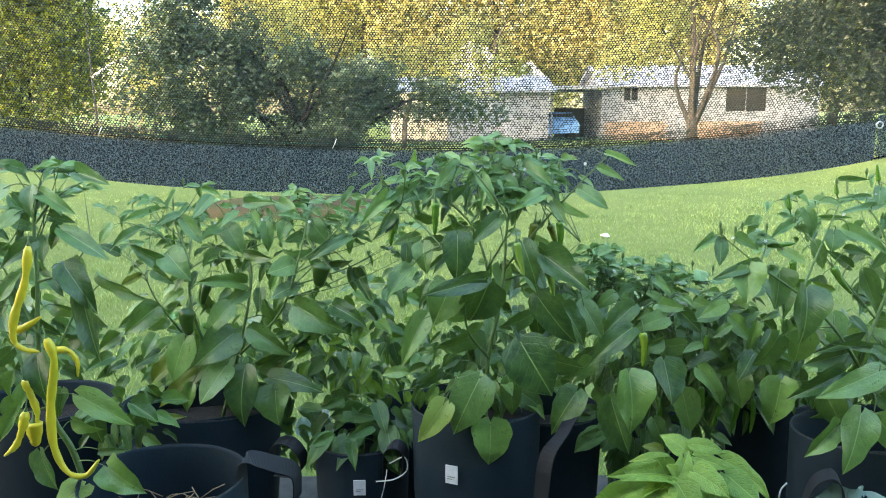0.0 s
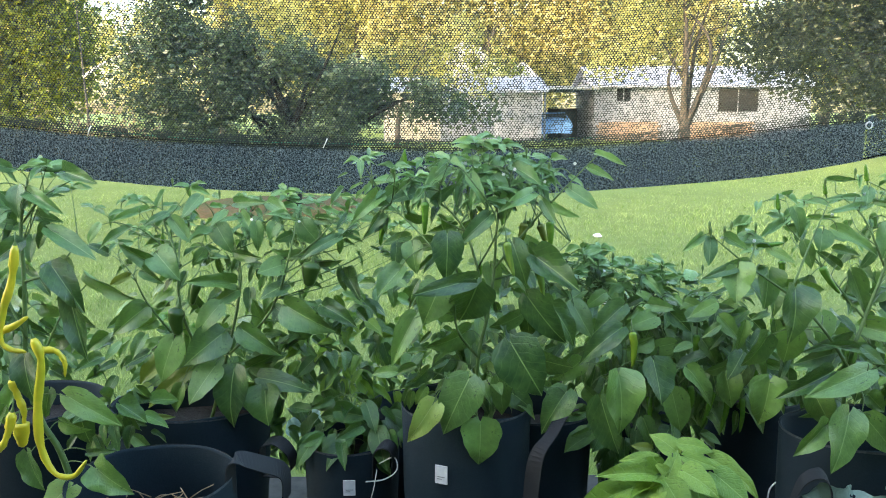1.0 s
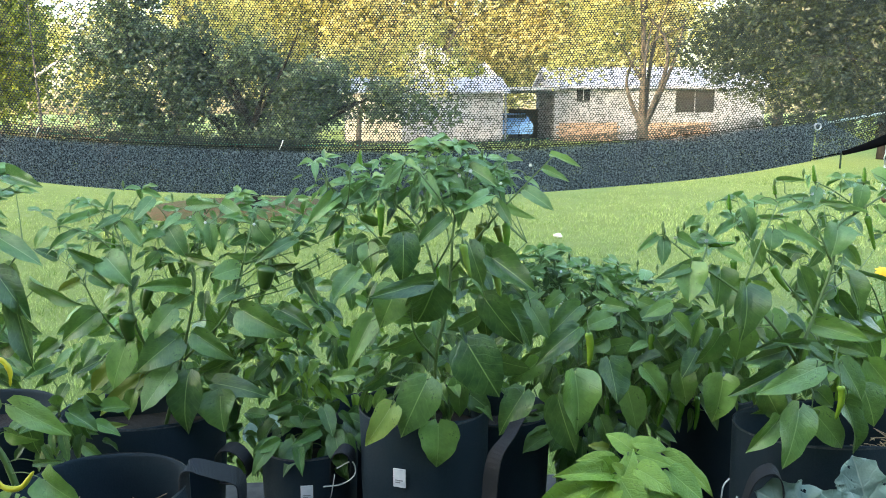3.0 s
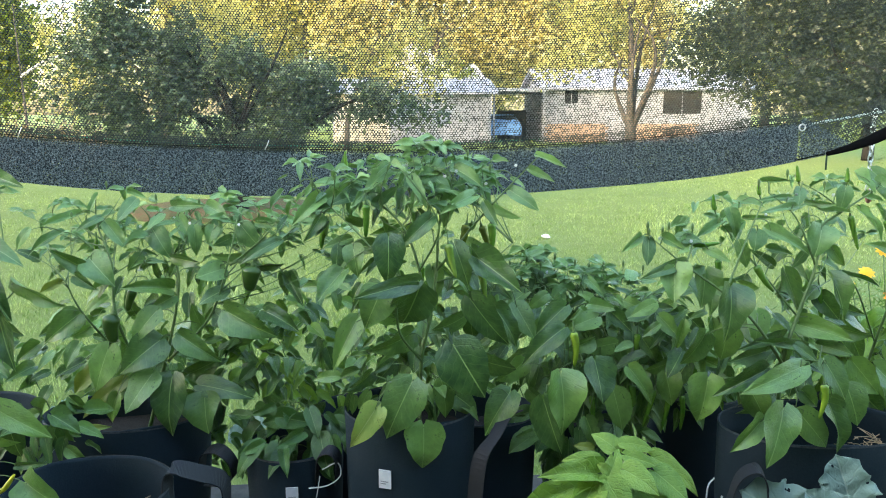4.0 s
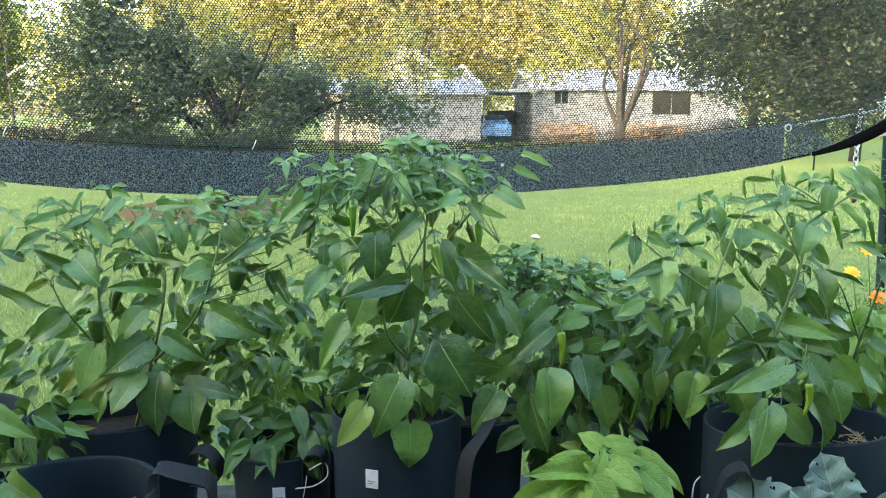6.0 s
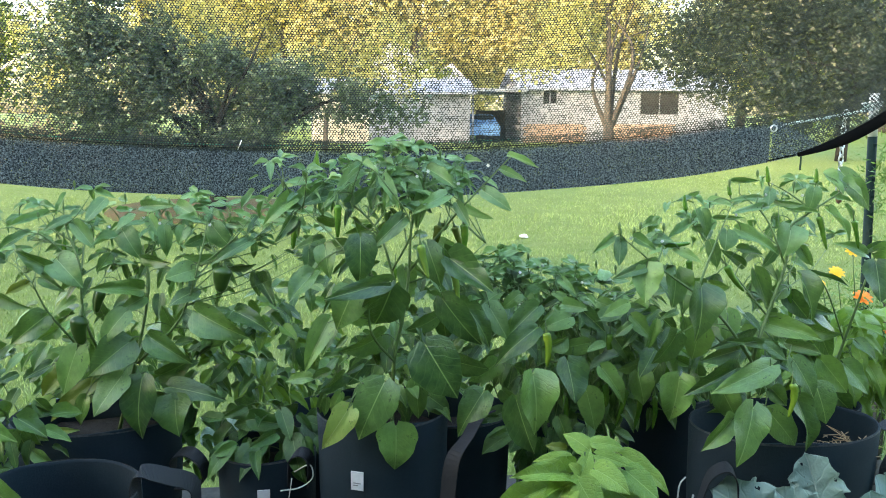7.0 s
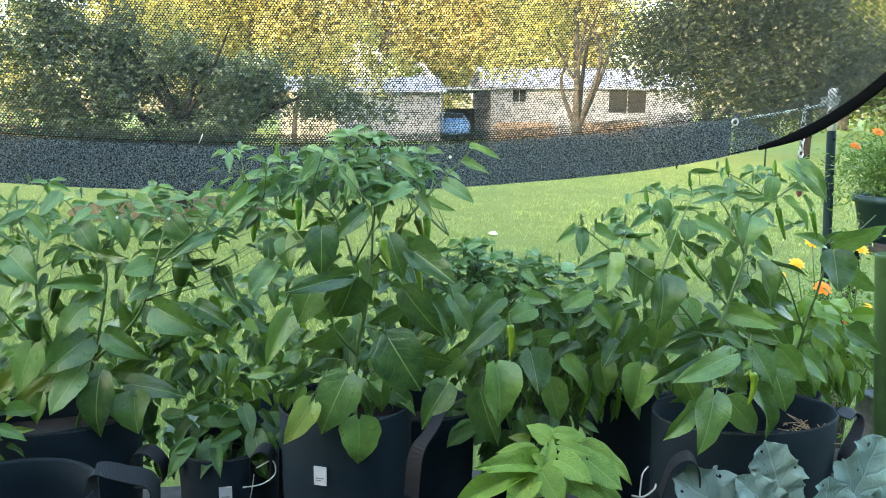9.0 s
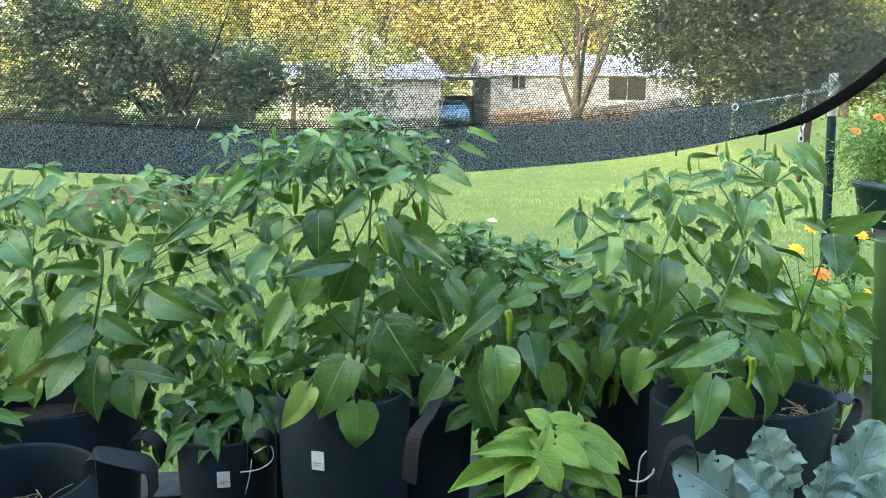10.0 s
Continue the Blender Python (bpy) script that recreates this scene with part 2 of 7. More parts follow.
DARK_GLASS = plain("dark_glass", (0.01, 0.012, 0.015), (0.02, 0.022, 0.026), 0.1, 3, 0.0)
RED = plain("faded_red", (0.16, 0.07, 0.05), (0.28, 0.13, 0.10), 0.4, 40)
RUBBER = plain("tyre_rubber", (0.012, 0.012, 0.012), (0.02, 0.02, 0.02), 0.8, 30)
FRUIT = {
    "green": plain("green_pepper_skin", (0.06, 0.17, 0.015), (0.13, 0.27, 0.03), 0.25, 25, 0.1),
    "pale": plain("pale_pepper_skin", (0.16, 0.28, 0.04), (0.24, 0.36, 0.07), 0.25, 25, 0.1),
    "olive": plain("olive_pepper_skin", (0.09, 0.14, 0.015), (0.15, 0.19, 0.03), 0.25, 25, 0.1),
    "lime": plain("lime_pepper_skin", (0.14, 0.25, 0.02), (0.23, 0.34, 0.03), 0.25, 25, 0.1),
    "yellow": plain("yellow_pepper_skin", (0.48, 0.46, 0.025), (0.78, 0.62, 0.04), 0.3, 16, 0.35),
    "poblano": plain("poblano_skin", (0.026, 0.065, 0.010), (0.06, 0.12, 0.018), 0.3, 18, 0.15),
}


# ---- mesh helpers ----
def mesh_of(name, verts, faces, mat, smooth=True):
    me = bpy.data.meshes.new(name)
    me.from_pydata([tuple(v) for v in verts], [], faces)
    me.materials.append(mat)
    if smooth:
        me.polygons.foreach_set("use_smooth", [True] * len(me.polygons))
    me.update()
    return me


def part(name, bm, mat, parent=None, label="", smooth=True):
    me = bpy.data.meshes.new(name)
    bm.to_mesh(me)
    bm.free()
    me.materials.append(mat)
    if smooth:
        me.polygons.foreach_set("use_smooth", [True] * len(me.polygons))
    ob = new(name, me)
    ob.parent = parent
    if label:
        tagged(ob, label)
    return ob


def put(name, me, parent=None, label="", m=None):
    ob = new(name, me)
    ob.parent = parent
    if m is not None:
        ob.matrix_basis = m
    if label:
        tagged(ob, label)
    return ob


def thing(name, label, category, at=(0, 0, 0), group="", kind=""):
    ob = new(name)
    ob.empty_display_size = 0.05
    ob.location = at
    return tagged(ob, label, category, group, kind)


def box(bm, lo, hi, bevel=0.0, m=None):
    r = bmesh.ops.create_cube(bm, size=1.0)
    mid = [(a + b) / 2 for a, b in zip(lo, hi)]
    size = [b - a for a, b in zip(lo, hi)]
    bmesh.ops.transform(bm, verts=r["verts"], matrix=(m or Matrix()) @ Matrix.Translation(mid) @ Matrix.Diagonal((*size, 1)))
    if bevel:
        edges = {e for v in r["verts"] for e in v.link_edges}
        bmesh.ops.bevel(bm, geom=list(edges), offset=bevel, segments=2, affect="EDGES", profile=0.6)


def smooth_line(points, steps=5):
    """A Catmull-Rom line through the points."""
    p = [Vector(q) for q in points]
    p = [2 * p[0] - p[1]] + p + [2 * p[-1] - p[-2]]
    out = []
    for i in range(1, len(p) - 2):
        for k in range(steps):
            t = k / steps
            a, b, c, d = p[i - 1:i + 3]
            out.append(0.5 * (2 * b + (c - a) * t + (2 * a - 5 * b + 4 * c - d) * t * t + (3 * b - a - 3 * c + d) * t ** 3))
    return out + [p[-2]]


def tube(bm, line, radius, sides=6, squash=1.0):
    """A closed tube along a line; radius is a function of 0..1."""
    n = len(line)
    rings = []
    side = None
    for i, q in enumerate(line):
        d = (line[min(i + 1, n - 1)] - line[max(i - 1, 0)]).normalized()
        if side is None:
            side = d.orthogonal().normalized()
        side = (side - d * side.dot(d)).normalized()
        other = d.cross(side)
        r = radius(i / (n - 1))
        rings.append([bm.verts.new(q + side * (math.cos(2 * math.pi * k / sides) * r) + other * (math.sin(2 * math.pi * k / sides) * r * squash)) for k in range(sides)])
    for a, b in zip(rings, rings[1:]):
        for k in range(sides):
            bm.faces.new((a[k], a[(k + 1) % sides], b[(k + 1) % sides], b[k]))
    bm.faces.new(rings[0][::-1])
    bm.faces.new(rings[-1])


def lathe(bm, profile, sides=32, centre=(0, 0, 0), stretch=(1, 1), wobble=0.0, seed=0):
    rings = []
    for r, z in profile:
        ring = []
        for k in range(sides):
            a = 2 * math.pi * k / sides
            f = 1 + wobble * noise.noise((math.cos(a) * 1.3 + seed, math.sin(a) * 1.3, z * 5))
            ring.append(bm.verts.new((centre[0] + math.cos(a) * r * f * stretch[0], centre[1] + math.sin(a) * r * f * stretch[1], centre[2] + z)))
        rings.append(ring)
    for a, b in zip(rings, rings[1:]):
        for k in range(sides):
            bm.faces.new((a[k], a[(k + 1) % sides], b[(k + 1) % sides], b[k]))
    return rings


# ---- leaves ----
def blade_mesh(name, mat, wide, sag, fold, wave, seed, rows=16, pillow=0.010):
    """A leaf blade one unit long from its stalk along y, one unit wide, face up: heart-shaped base, full sides and a drawn-out tip."""
    rng = random.Random(seed)
    ph = rng.uniform(0, 6)
    prof = []
    for i in range(rows + 1):
        s = i / rows
        full = math.sin(math.pi * s ** (0.57 * wide)) ** 0.66 if 0 < s < 1 else 0.0
        prof.append(full * (1 - 0.5 * max(0, (s - 0.76) / 0.24) ** 1.2))
    prof[0] = 0.12
    top = max(prof)
    bend = rng.uniform(-0.06, 0.06)
    skew = rng.uniform(-0.12, 0.12)
    verts, faces = [], []
    cols = (-1, -0.7, -0.35, 0, 0.35, 0.7, 1)
    for i, w in enumerate(prof):
        s = i / rows
        for u in cols:
            x = 0.5 * w / top * u * (1 + skew * u) * (1 + 0.03 * math.sin(s * 21 + ph + u) * abs(u))
            quilt = pillow * abs(math.sin(math.pi * 6 * (s - 0.6 * abs(x)))) * (1 - abs(u) ** 3) * min(1, abs(u) * 3)
            z = -sag * s * s + fold * abs(x) + wave * math.sin(s * 8 + ph + u) * u * u * (w / top) + quilt - 0.8 * sag * max(0, s - 0.75)
            verts.append((x + bend * math.sin(s * 3), s - 0.12 * abs(u) ** 1.4 * (1 - s) ** 2.5, z))
    k = len(cols)
    for i in range(rows):
        for j in range(k - 1):
            a = i * k + j
            faces.append((a, a + 1, a + k + 1, a + k))
    return mesh_of(name, verts, faces, mat)


def blades(name, mat, wide=1.0, pillow=0.012):
    return [blade_mesh(name, mat, wide + 0.10 * math.sin(k * 2.3), 0.06 + 0.11 * (k % 4), 0.10 + 0.17 * (k % 3), 0.03 + 0.03 * (k % 3), k, 16, pillow) for k in range(12)]


def kale_mesh(seed, rows=64):
    """A broad lobed leaf with a frilled, chewed margin."""
    rng = random.Random(seed + 90)
    ph = rng.uniform(0, 6)
    cols = [c / 6 for c in range(-6, 7)]
    verts, faces = [], []
    for i in range(rows + 1):
        s = i / rows
        w = (0.10 + 0.90 * min(1, max(0, (s - 0.08) / 0.42)) ** 0.8) * math.sqrt(max(0.0, 1 - max(0, (s - 0.55) / 0.45) ** 2.6))
        for u in cols:
            side = ph + (2.1 if u > 0 else 0)
            lobe = 1 - 0.10 * abs(math.sin(s * 11 + side)) ** 2 - 0.045 * math.sin(s * 39 + side) - 0.04 * math.sin(s * 83 + side)
            x = 0.5 * w * u * (1 + (lobe - 1) * abs(u) ** 1.5)
            edge = abs(u) ** 3
            z = -0.18 * s * s + 0.22 * abs(x) + 0.045 * edge * w * (math.sin(s * 26 + side) + 0.6 * math.sin(s * 57 + side * 2)) + 0.012 * math.sin(s * 30 - abs(u) * 4)
            verts.append((x + 0.03 * math.sin(s * 3 + ph), s + 0.02 * edge * math.sin(s * 40 + ph), z))
    k = len(cols)
    for i in range(rows):
        for j in range(k - 1):
            a = i * k + j
            faces.append((a, a + 1, a + k + 1, a + k))
    return mesh_of("kale_leaf", verts, faces, LEAF_KALE)


BLADES = {
    "": blades("pepper_leaf", LEAF),
    "top": blades("lit_top_leaf", LEAF_TOP_LIT, 1.05),
    "pale": blades("pale_leaf", LEAF_PALE),
    "deep": blades("shaded_leaf", LEAF_SHADED, 1.05),
    "olive": blades("olive_leaf", LEAF_OLIVE),
    "lit": blades("lit_leaf", LEAF_LIT, 1.05),
    "basil": blades("young_leaf", LEAF_BASIL, 0.95, 0.035),
    "kale": [kale_mesh(k) for k in range(6)],
}
LEAF_NOTE = {"pale": "pale yellow-green mottled leaf", "olive": "yellowing olive leaf"}


class Plant:
    def __init__(self, name, label, category, at, group="", skin="", seed=1):
        self.root = thing(name, label, category, at, group)
        self.at = Vector(at)
        self.skin, self.rng = skin, random.Random(seed)
        self.nodes, self.stalks = [], []
        # Above this height leaves take the lighter green that includes the sky light
        self.young = 9.0


def grow(name, label, category, at, group="", skin="", seed=1):
    return Plant(name, label, category, at, group, skin, seed)


def stem(p, points, radius):
    line = smooth_line(points, 5)
    bm = bmesh.new()
    tube(bm, [q - p.at for q in line], lambda s: 0.75 * radius * (1 - 0.6 * s), 7)
    part("stem", bm, STEM, p.root)
    p.nodes += line[2:]


def leaf(p, base, tip, width, skin="", tilt=None, stalk=True):
    """One leaf from where its stalk ends to its tip; tilt turns its face up or down."""
    rng = p.rng
    base, tip = Vector(base), Vector(tip)
    y = tip - base
    width *= 1.1 if y.length > 0.065 else 0.9
    up = tilt if tilt is not None else rng.uniform(0.15, 0.75)
    n = Vector((rng.uniform(-0.3, 0.3), -1, up))
    n = (n - y * (n.dot(y) / y.length_squared)).normalized()
    x = y.normalized().cross(n)
    m = Matrix.Translation(base - p.at) @ Matrix((x * width, y, n * y.length)).transposed().to_4x4()
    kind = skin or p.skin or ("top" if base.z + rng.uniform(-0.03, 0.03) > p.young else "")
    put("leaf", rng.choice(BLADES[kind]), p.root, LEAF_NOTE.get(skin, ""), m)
    if stalk and p.nodes:
        near = min(p.nodes, key=lambda q: (q - base).length_squared + 0.3 * max(0, q.z - base.z) ** 2)
        if (near - base).length < (0.14 if stalk is True else stalk):
            p.stalks.append((near, base, y.normalized()))


def fill(p, centre, radii, count, size, skin="", droop=0.5, slim=1.0):
    """Inner leaves round the stems, in the body of the plant."""
    rng = p.rng
    for _ in range(count):
        while True:
            q = Vector([rng.uniform(-1, 1) for _ in range(3)])
            if q.length < 1:
                break
        base = Vector(centre) + Vector([a * b for a, b in zip(q, radii)])
        d = Vector((q.x + rng.uniform(-0.7, 0.7), q.y * 0.6 + rng.uniform(-0.8, 0.4), q.z * 0.4 - droop + rng.uniform(-0.4, 0.4))).normalized()
        length = size * rng.uniform(0.6, 1.25)
        leaf(p, base, base + d * length, length * rng.uniform(0.36, 0.62) * slim, skin, rng.uniform(0.1, 2.4), stalk=0.06)


def twigs(p, centre, radii, count, radius=0.0022, below=0.07):
    """Thin side shoots from the nearest lower part of the stems up into the crown."""
    rng = p.rng
    old = list(p.nodes)
    for _ in range(count):
        end = Vector(centre) + Vector([rng.uniform(-1, 1) * r for r in radii])
        low = [q for q in old if q.z < end.z - below] or old
        a = min(low, key=lambda q: (q - end).length)
        mid = a.lerp(end, 0.5) + Vector((rng.uniform(-0.012, 0.012), rng.uniform(-0.01, 0.01), -0.012))
        stem(p, [a, mid, end], radius)
        for k in range(5):
            b = k * 1.3 + rng.uniform(0, 1)
            d = Vector((math.cos(b), math.sin(b) * 0.7, rng.uniform(-0.35, 0.5))).normalized()
            size = rng.uniform(0.026, 0.05)
            leaf(p, end + d * 0.006, end + d * size, size * rng.uniform(0.32, 0.5), "", rng.uniform(0.6, 2.2), False)


def stalk_mesh():
    verts, faces = [], []
    for k in range(6):
        z = 0.010 * math.sin(math.pi * k / 5)
        r = 0.0014 - 0.0001 * k
        verts += [(-r, k / 5, z), (0, k / 5, z - r), (r, k / 5, z), (0, k / 5, z + r)]
        if k:
            for j in range(4):
                faces.append((4 * k - 4 + j, 4 * k - 4 + (j + 1) % 4, 4 * k + (j + 1) % 4, 4 * k + j))
    return mesh_of("leaf_stalk", verts, faces, STEM)


STALK = stalk_mesh()


def ripen(p):
    """The leaf stalks, once all leaves of the plant are set."""
    for a, b, d in p.stalks:
        y = b + d * 0.006 - a
        if y.length < 0.008:
            continue
        n = Vector((0, -0.3, 1))
        n = (n - y * (n.dot(y) / y.length_squared)).normalized()
        x = y.normalized().cross(n)
        put("leaf_stalk", STALK, p.root, "", Matrix.Translation(a - p.at) @ Matrix((x, y, n)).transposed().to_4x4())


def fruit(p, points, radius, kind):
    line = smooth_line(points, 8)
    long = len(points) > 3
    fat = {"poblano": 0.75}.get(kind, 0.9 if long else 0.8)
    bm = bmesh.new()
    rng = p.rng
    lump = rng.uniform(0, 9)
    def r(s):
        cap = math.sqrt(max(0.0, min(1, s / 0.07)))
        tail = (1 - s) ** (0.35 if kind == "poblano" else 0.5) if s > 0 else 1
        if kind == "poblano":
            end = max(0.0, 1 - (max(0, s - 0.86) / 0.14) ** 2) ** 0.5
            return max(0.0008, radius * (0.15 + 0.85 * math.sin(min(1, s / 0.25) * math.pi / 2)) * (1.0 - 0.55 * s ** 1.5) * end)
        return max(0.0006, radius * (0.45 + 0.55 * cap) * (0.2 + fat * tail) * (1 + (0.15 if long else 0.04) * (math.sin(s * 13 + lump) + 0.6 * math.sin(s * 37 + 2 * lump) + 0.3 * math.sin(s * 71))))
    tube(bm, [q - p.at for q in line], r, 10)
    ob = part("pepper", bm, FRUIT[kind], p.root, {"yellow": "ripe bright yellow long pepper", "poblano": "glossy dark green blocky pepper", "lime": "yellow-green pepper"}.get(kind, "green pepper"))
    cap = 0.35 if kind == "poblano" else 0.6
    d = (line[1] - line[0]).normalized()
    top = line[0]
    bm = bmesh.new()
    tube(bm, [top - p.at + d * 0.004, top - p.at - d * 0.003, top - p.at - d * 0.007 + Vector((0, 0, 0.002)), top - p.at - d * 0.016 + Vector((0, 0, 0.008))],
         lambda s: radius * cap if s < 0.1 else (radius * cap * 0.6 if s < 0.4 else 0.0013), 7)
    part("calyx", bm, STEM, ob)


def bud_mesh():
    bm = bmesh.new()
    tube(bm, [Vector((0, 0, z)) for z in (-0.012, -0.004, 0.0, 0.004, 0.009, 0.0125)], lambda s: (0.0007, 0.0009, 0.0022, 0.0032, 0.0026, 0.0006)[round(s * 5)], 7)
    me = bpy.data.meshes.new("bud")
    bm.to_mesh(me)
    bm.free()
    me.materials.append(STEM)
    me.polygons.foreach_set("use_smooth", [True] * len(me.polygons))
    return me


def bloom_mesh():
    verts, faces = [], []
    for k in range(6):
        a = 2 * math.pi * k / 6
        d, e = Vector((math.cos(a), math.sin(a), 0)), Vector((-math.sin(a), math.cos(a), 0))
        n = len(verts)
        verts += [Vector((0, 0, 0.002)), d * 0.005 + e * 0.0032 + Vector((0, 0, 0.001)), d * 0.010 - Vector((0, 0, 0.002)), d * 0.005 - e * 0.0032 + Vector((0, 0, 0.001))]
        faces.append((n, n + 1, n + 2, n + 3))
    return mesh_of("flower", verts, faces, WHITE_PETAL, smooth=False)


BUD, BLOOM = bud_mesh(), bloom_mesh()


def bud(p, at, lean=0):
    put("bud", BUD, p.root, "", Matrix.Translation(Vector(at) - p.at) @ Matrix.Rotation(radians(lean), 4, "Y"))


def bloom(p, at):
    put("flower", BLOOM, p.root, "small white pepper flower", Matrix.Translation(Vector(at) - p.at) @ Matrix.Rotation(radians(100 + p.rng.uniform(-25, 25)), 4, "X") @ Matrix.Scale(0.42, 4))


# ---- ground ----
def ground():
    bm = bmesh.new()
    xs = [-400, -150, -60, -30, -15, -8, -4, -2, 0, 2, 4, 8, 15, 30, 60, 150, 400]
    ys = [-60, -20, -6, -2, 0, 1, 2, 3, 4, 5, 6, 8, 10, 12, 14, 16, 20, 26, 34, 45, 70, 120, 300, 900]
    grid = [[bm.verts.new((x, y, 0.03 * noise.noise((x * 0.4, y * 0.4, 0)) if abs(x) < 30 and 0 < y < 34 else 0)) for x in xs] for y in ys]
    for a, b in zip(grid, grid[1:]):
        for i in range(len(xs) - 1):
            bm.faces.new((a[i], a[i + 1], b[i + 1], b[i]))
    ob = part("ground", bm, LAWN)
    tagged(ob, "bright green mown lawn running back to the houses", "lawn", kind="structure")


ground()


def mulch_bed():
    bm = bmesh.new()
    rings = []
    for f, z in ((1.0, 0.0), (0.93, 0.05), (0.6, 0.085), (0.2, 0.10)):
        rings.append([bm.verts.new((-2.35 + math.cos(a) * 1.5 * f * (1 + 0.12 * noise.noise((math.cos(a) * 2, math.sin(a) * 2, 4))),
                                    12.2 + math.sin(a) * 1.5 * f * (1 + 0.12 * noise.noise((math.cos(a) * 2, math.sin(a) * 2, 9))), z))
                      for a in [2 * math.pi * k / 40 for k in range(40)]])
    for a, b in zip(rings, rings[1:]):
        for k in range(40):
            bm.faces.new((a[k], a[(k + 1) % 40], b[(k + 1) % 40], b[k]))
    bm.faces.new(rings[-1])
    tagged(part("mulch_bed", bm, MULCH), "brown mulch bed under the low tree on the lawn", "mulch bed", kind="structure")


mulch_bed()


def grass():
    rng = np.random.default_rng(5)
    n = 260000
    d = 2.2 + 30.0 * rng.random(n) ** 2.0
    a = rng.uniform(-0.72, 0.85, n)
    x, y = d * np.sin(a), d * np.cos(a)
    keep = (y > 2.35) & (((x + 2.35) / 1.42) ** 2 + ((y - 12.2) / 1.42) ** 2 > 1)
    x, y, d = x[keep], y[keep], d[keep]
    n = len(x)
    clump = np.array([noise.noise((u * 1.7, v * 1.7, 2)) for u, v in zip(x, y)])
    h = (0.018 + 0.026 * rng.random(n)) * (1 + 1.0 * clump)
    h *= np.clip((26 - d) / 14, 0.12, 1)
    w = 0.0024 + 0.0006 * d
    t = rng.uniform(0, 2 * math.pi, n)
    lean = rng.uniform(0.3, 1.5, n) * h
    b = np.stack([x, y, np.full(n, -0.02)], 1)
    s = np.stack([np.cos(t) * w, np.sin(t) * w, np.zeros(n)], 1)
    q = rng.uniform(0, 2 * math.pi, n)
    top = b + np.stack([np.cos(q) * lean, np.sin(q) * lean, h + 0.02], 1)
    v = np.stack([b - s, b + s, top], 1).reshape(-1, 3)
    me = bpy.data.meshes.new("grass")
    me.vertices.add(3 * n)
    me.vertices.foreach_set("co", v.ravel())
    me.loops.add(3 * n)
    me.loops.foreach_set("vertex_index", np.arange(3 * n))
    me.polygons.add(n)
    me.polygons.foreach_set("loop_start", np.arange(0, 3 * n, 3))
    me.update(calc_edges=True)
    me.materials.append(GRASS_BLADE)
    tagged(new("grass", me), "short bright green lawn grass blades", "grass", kind="stuff")


grass()


# ---- trees ----
def cards(rng, centres, per, spread_r, size, flat=0.5, narrow=0.27):
    """Small pointed leaves scattered round clump centres, as one sheaf of faces."""
    c = np.repeat(centres, per, 0)
    n = len(c)
    p = c + rng.normal(0, 1, (n, 3)) * spread_r
    d = rng.normal(0, 1, (n, 3)) * (1, 1, flat) - (0, 0, 0.35)
    d /= np.linalg.norm(d, axis=1)[:, None]
    e = np.cross(d, rng.normal(0, 1, (n, 3)))
    e /= np.linalg.norm(e, axis=1)[:, None] + 1e-6
    s = size * rng.uniform(0.6, 1.4, n)[:, None]
    return np.stack([p, p + d * s * 0.45 + e * s * narrow, p + d * s, p + d * s * 0.45 - e * s * narrow], 1).reshape(-1, 3)


def leaf_cloud(name, v, mat, parent):
    n = len(v) // 4
    me = bpy.data.meshes.new(name)
    me.vertices.add(4 * n)
    me.vertices.foreach_set("co", v.ravel())
    me.loops.add(4 * n)
    me.loops.foreach_set("vertex_index", np.arange(4 * n))
    me.polygons.add(n)
    me.polygons.foreach_set("loop_start", np.arange(0, 4 * n, 4))
    me.update(calc_edges=True)
    me.materials.append(mat)
    ob = put(name, me, parent)
    ob["kind"] = "stuff"
    return ob


def tree(label, at, trunk, limbs, blobs, clumps, per, clump_r, size, mat, seed, gaps=-0.12, name="tree"):
    """trunk: rows of x, y, z, radius; limbs: (trunk row, end); blobs: centre and half sizes of the crown's masses, all from the foot."""
    rng = np.random.default_rng(seed)
    root = thing(name, label, "tree", at)
    bm = bmesh.new()
    line = smooth_line([r[:3] for r in trunk], 5)
    radii = [r[3] for r in trunk]
    tube(bm, line, lambda s: float(np.interp(s * (len(radii) - 1), range(len(radii)), radii)), 9)
    bark = BARK_DARK if mat in (TREE_DARK, TREE_MID, TREE_LEFT) else BARK
    part("trunk", bm, bark, root)
    for k, end in limbs:
        a, e = Vector(trunk[k][:3]), Vector(end)
        bend = (a + e) / 2 + Vector((rng.normal(0, 0.13), rng.normal(0, 0.1), 0.1)) * (e - a).length
        bm = bmesh.new()
        r0 = trunk[k][3] * 0.5
        tube(bm, smooth_line((a, bend, e), 6), lambda s: r0 * (1 - 0.8 * s), 6)
        part("limb", bm, bark, root)
    total = sum(b[3] * b[4] * b[5] for b in blobs) or 1
    cs = []
    for cx, cy, cz, rx, ry, rz in blobs:
        k = max(3, int(clumps * rx * ry * rz / total))
        q = rng.normal(0, 1, (k, 3))
        q /= np.linalg.norm(q, axis=1)[:, None]
        q *= (0.35 + 0.65 * rng.random(k) ** 0.6)[:, None]
        cs.append(q * (rx, ry, rz) + (cx, cy, cz))
    cs = np.concatenate(cs)
    grain = 1.6 / max(1.0, clump_r * 4)
    open_air = np.array([noise.noise((c[0] * grain + seed, c[1] * grain, c[2] * grain * 1.3)) for c in cs])
    cs = cs[open_air > gaps]
    leaf_cloud("crown", cards(rng, cs, per, clump_r, size), mat, root)
    return root


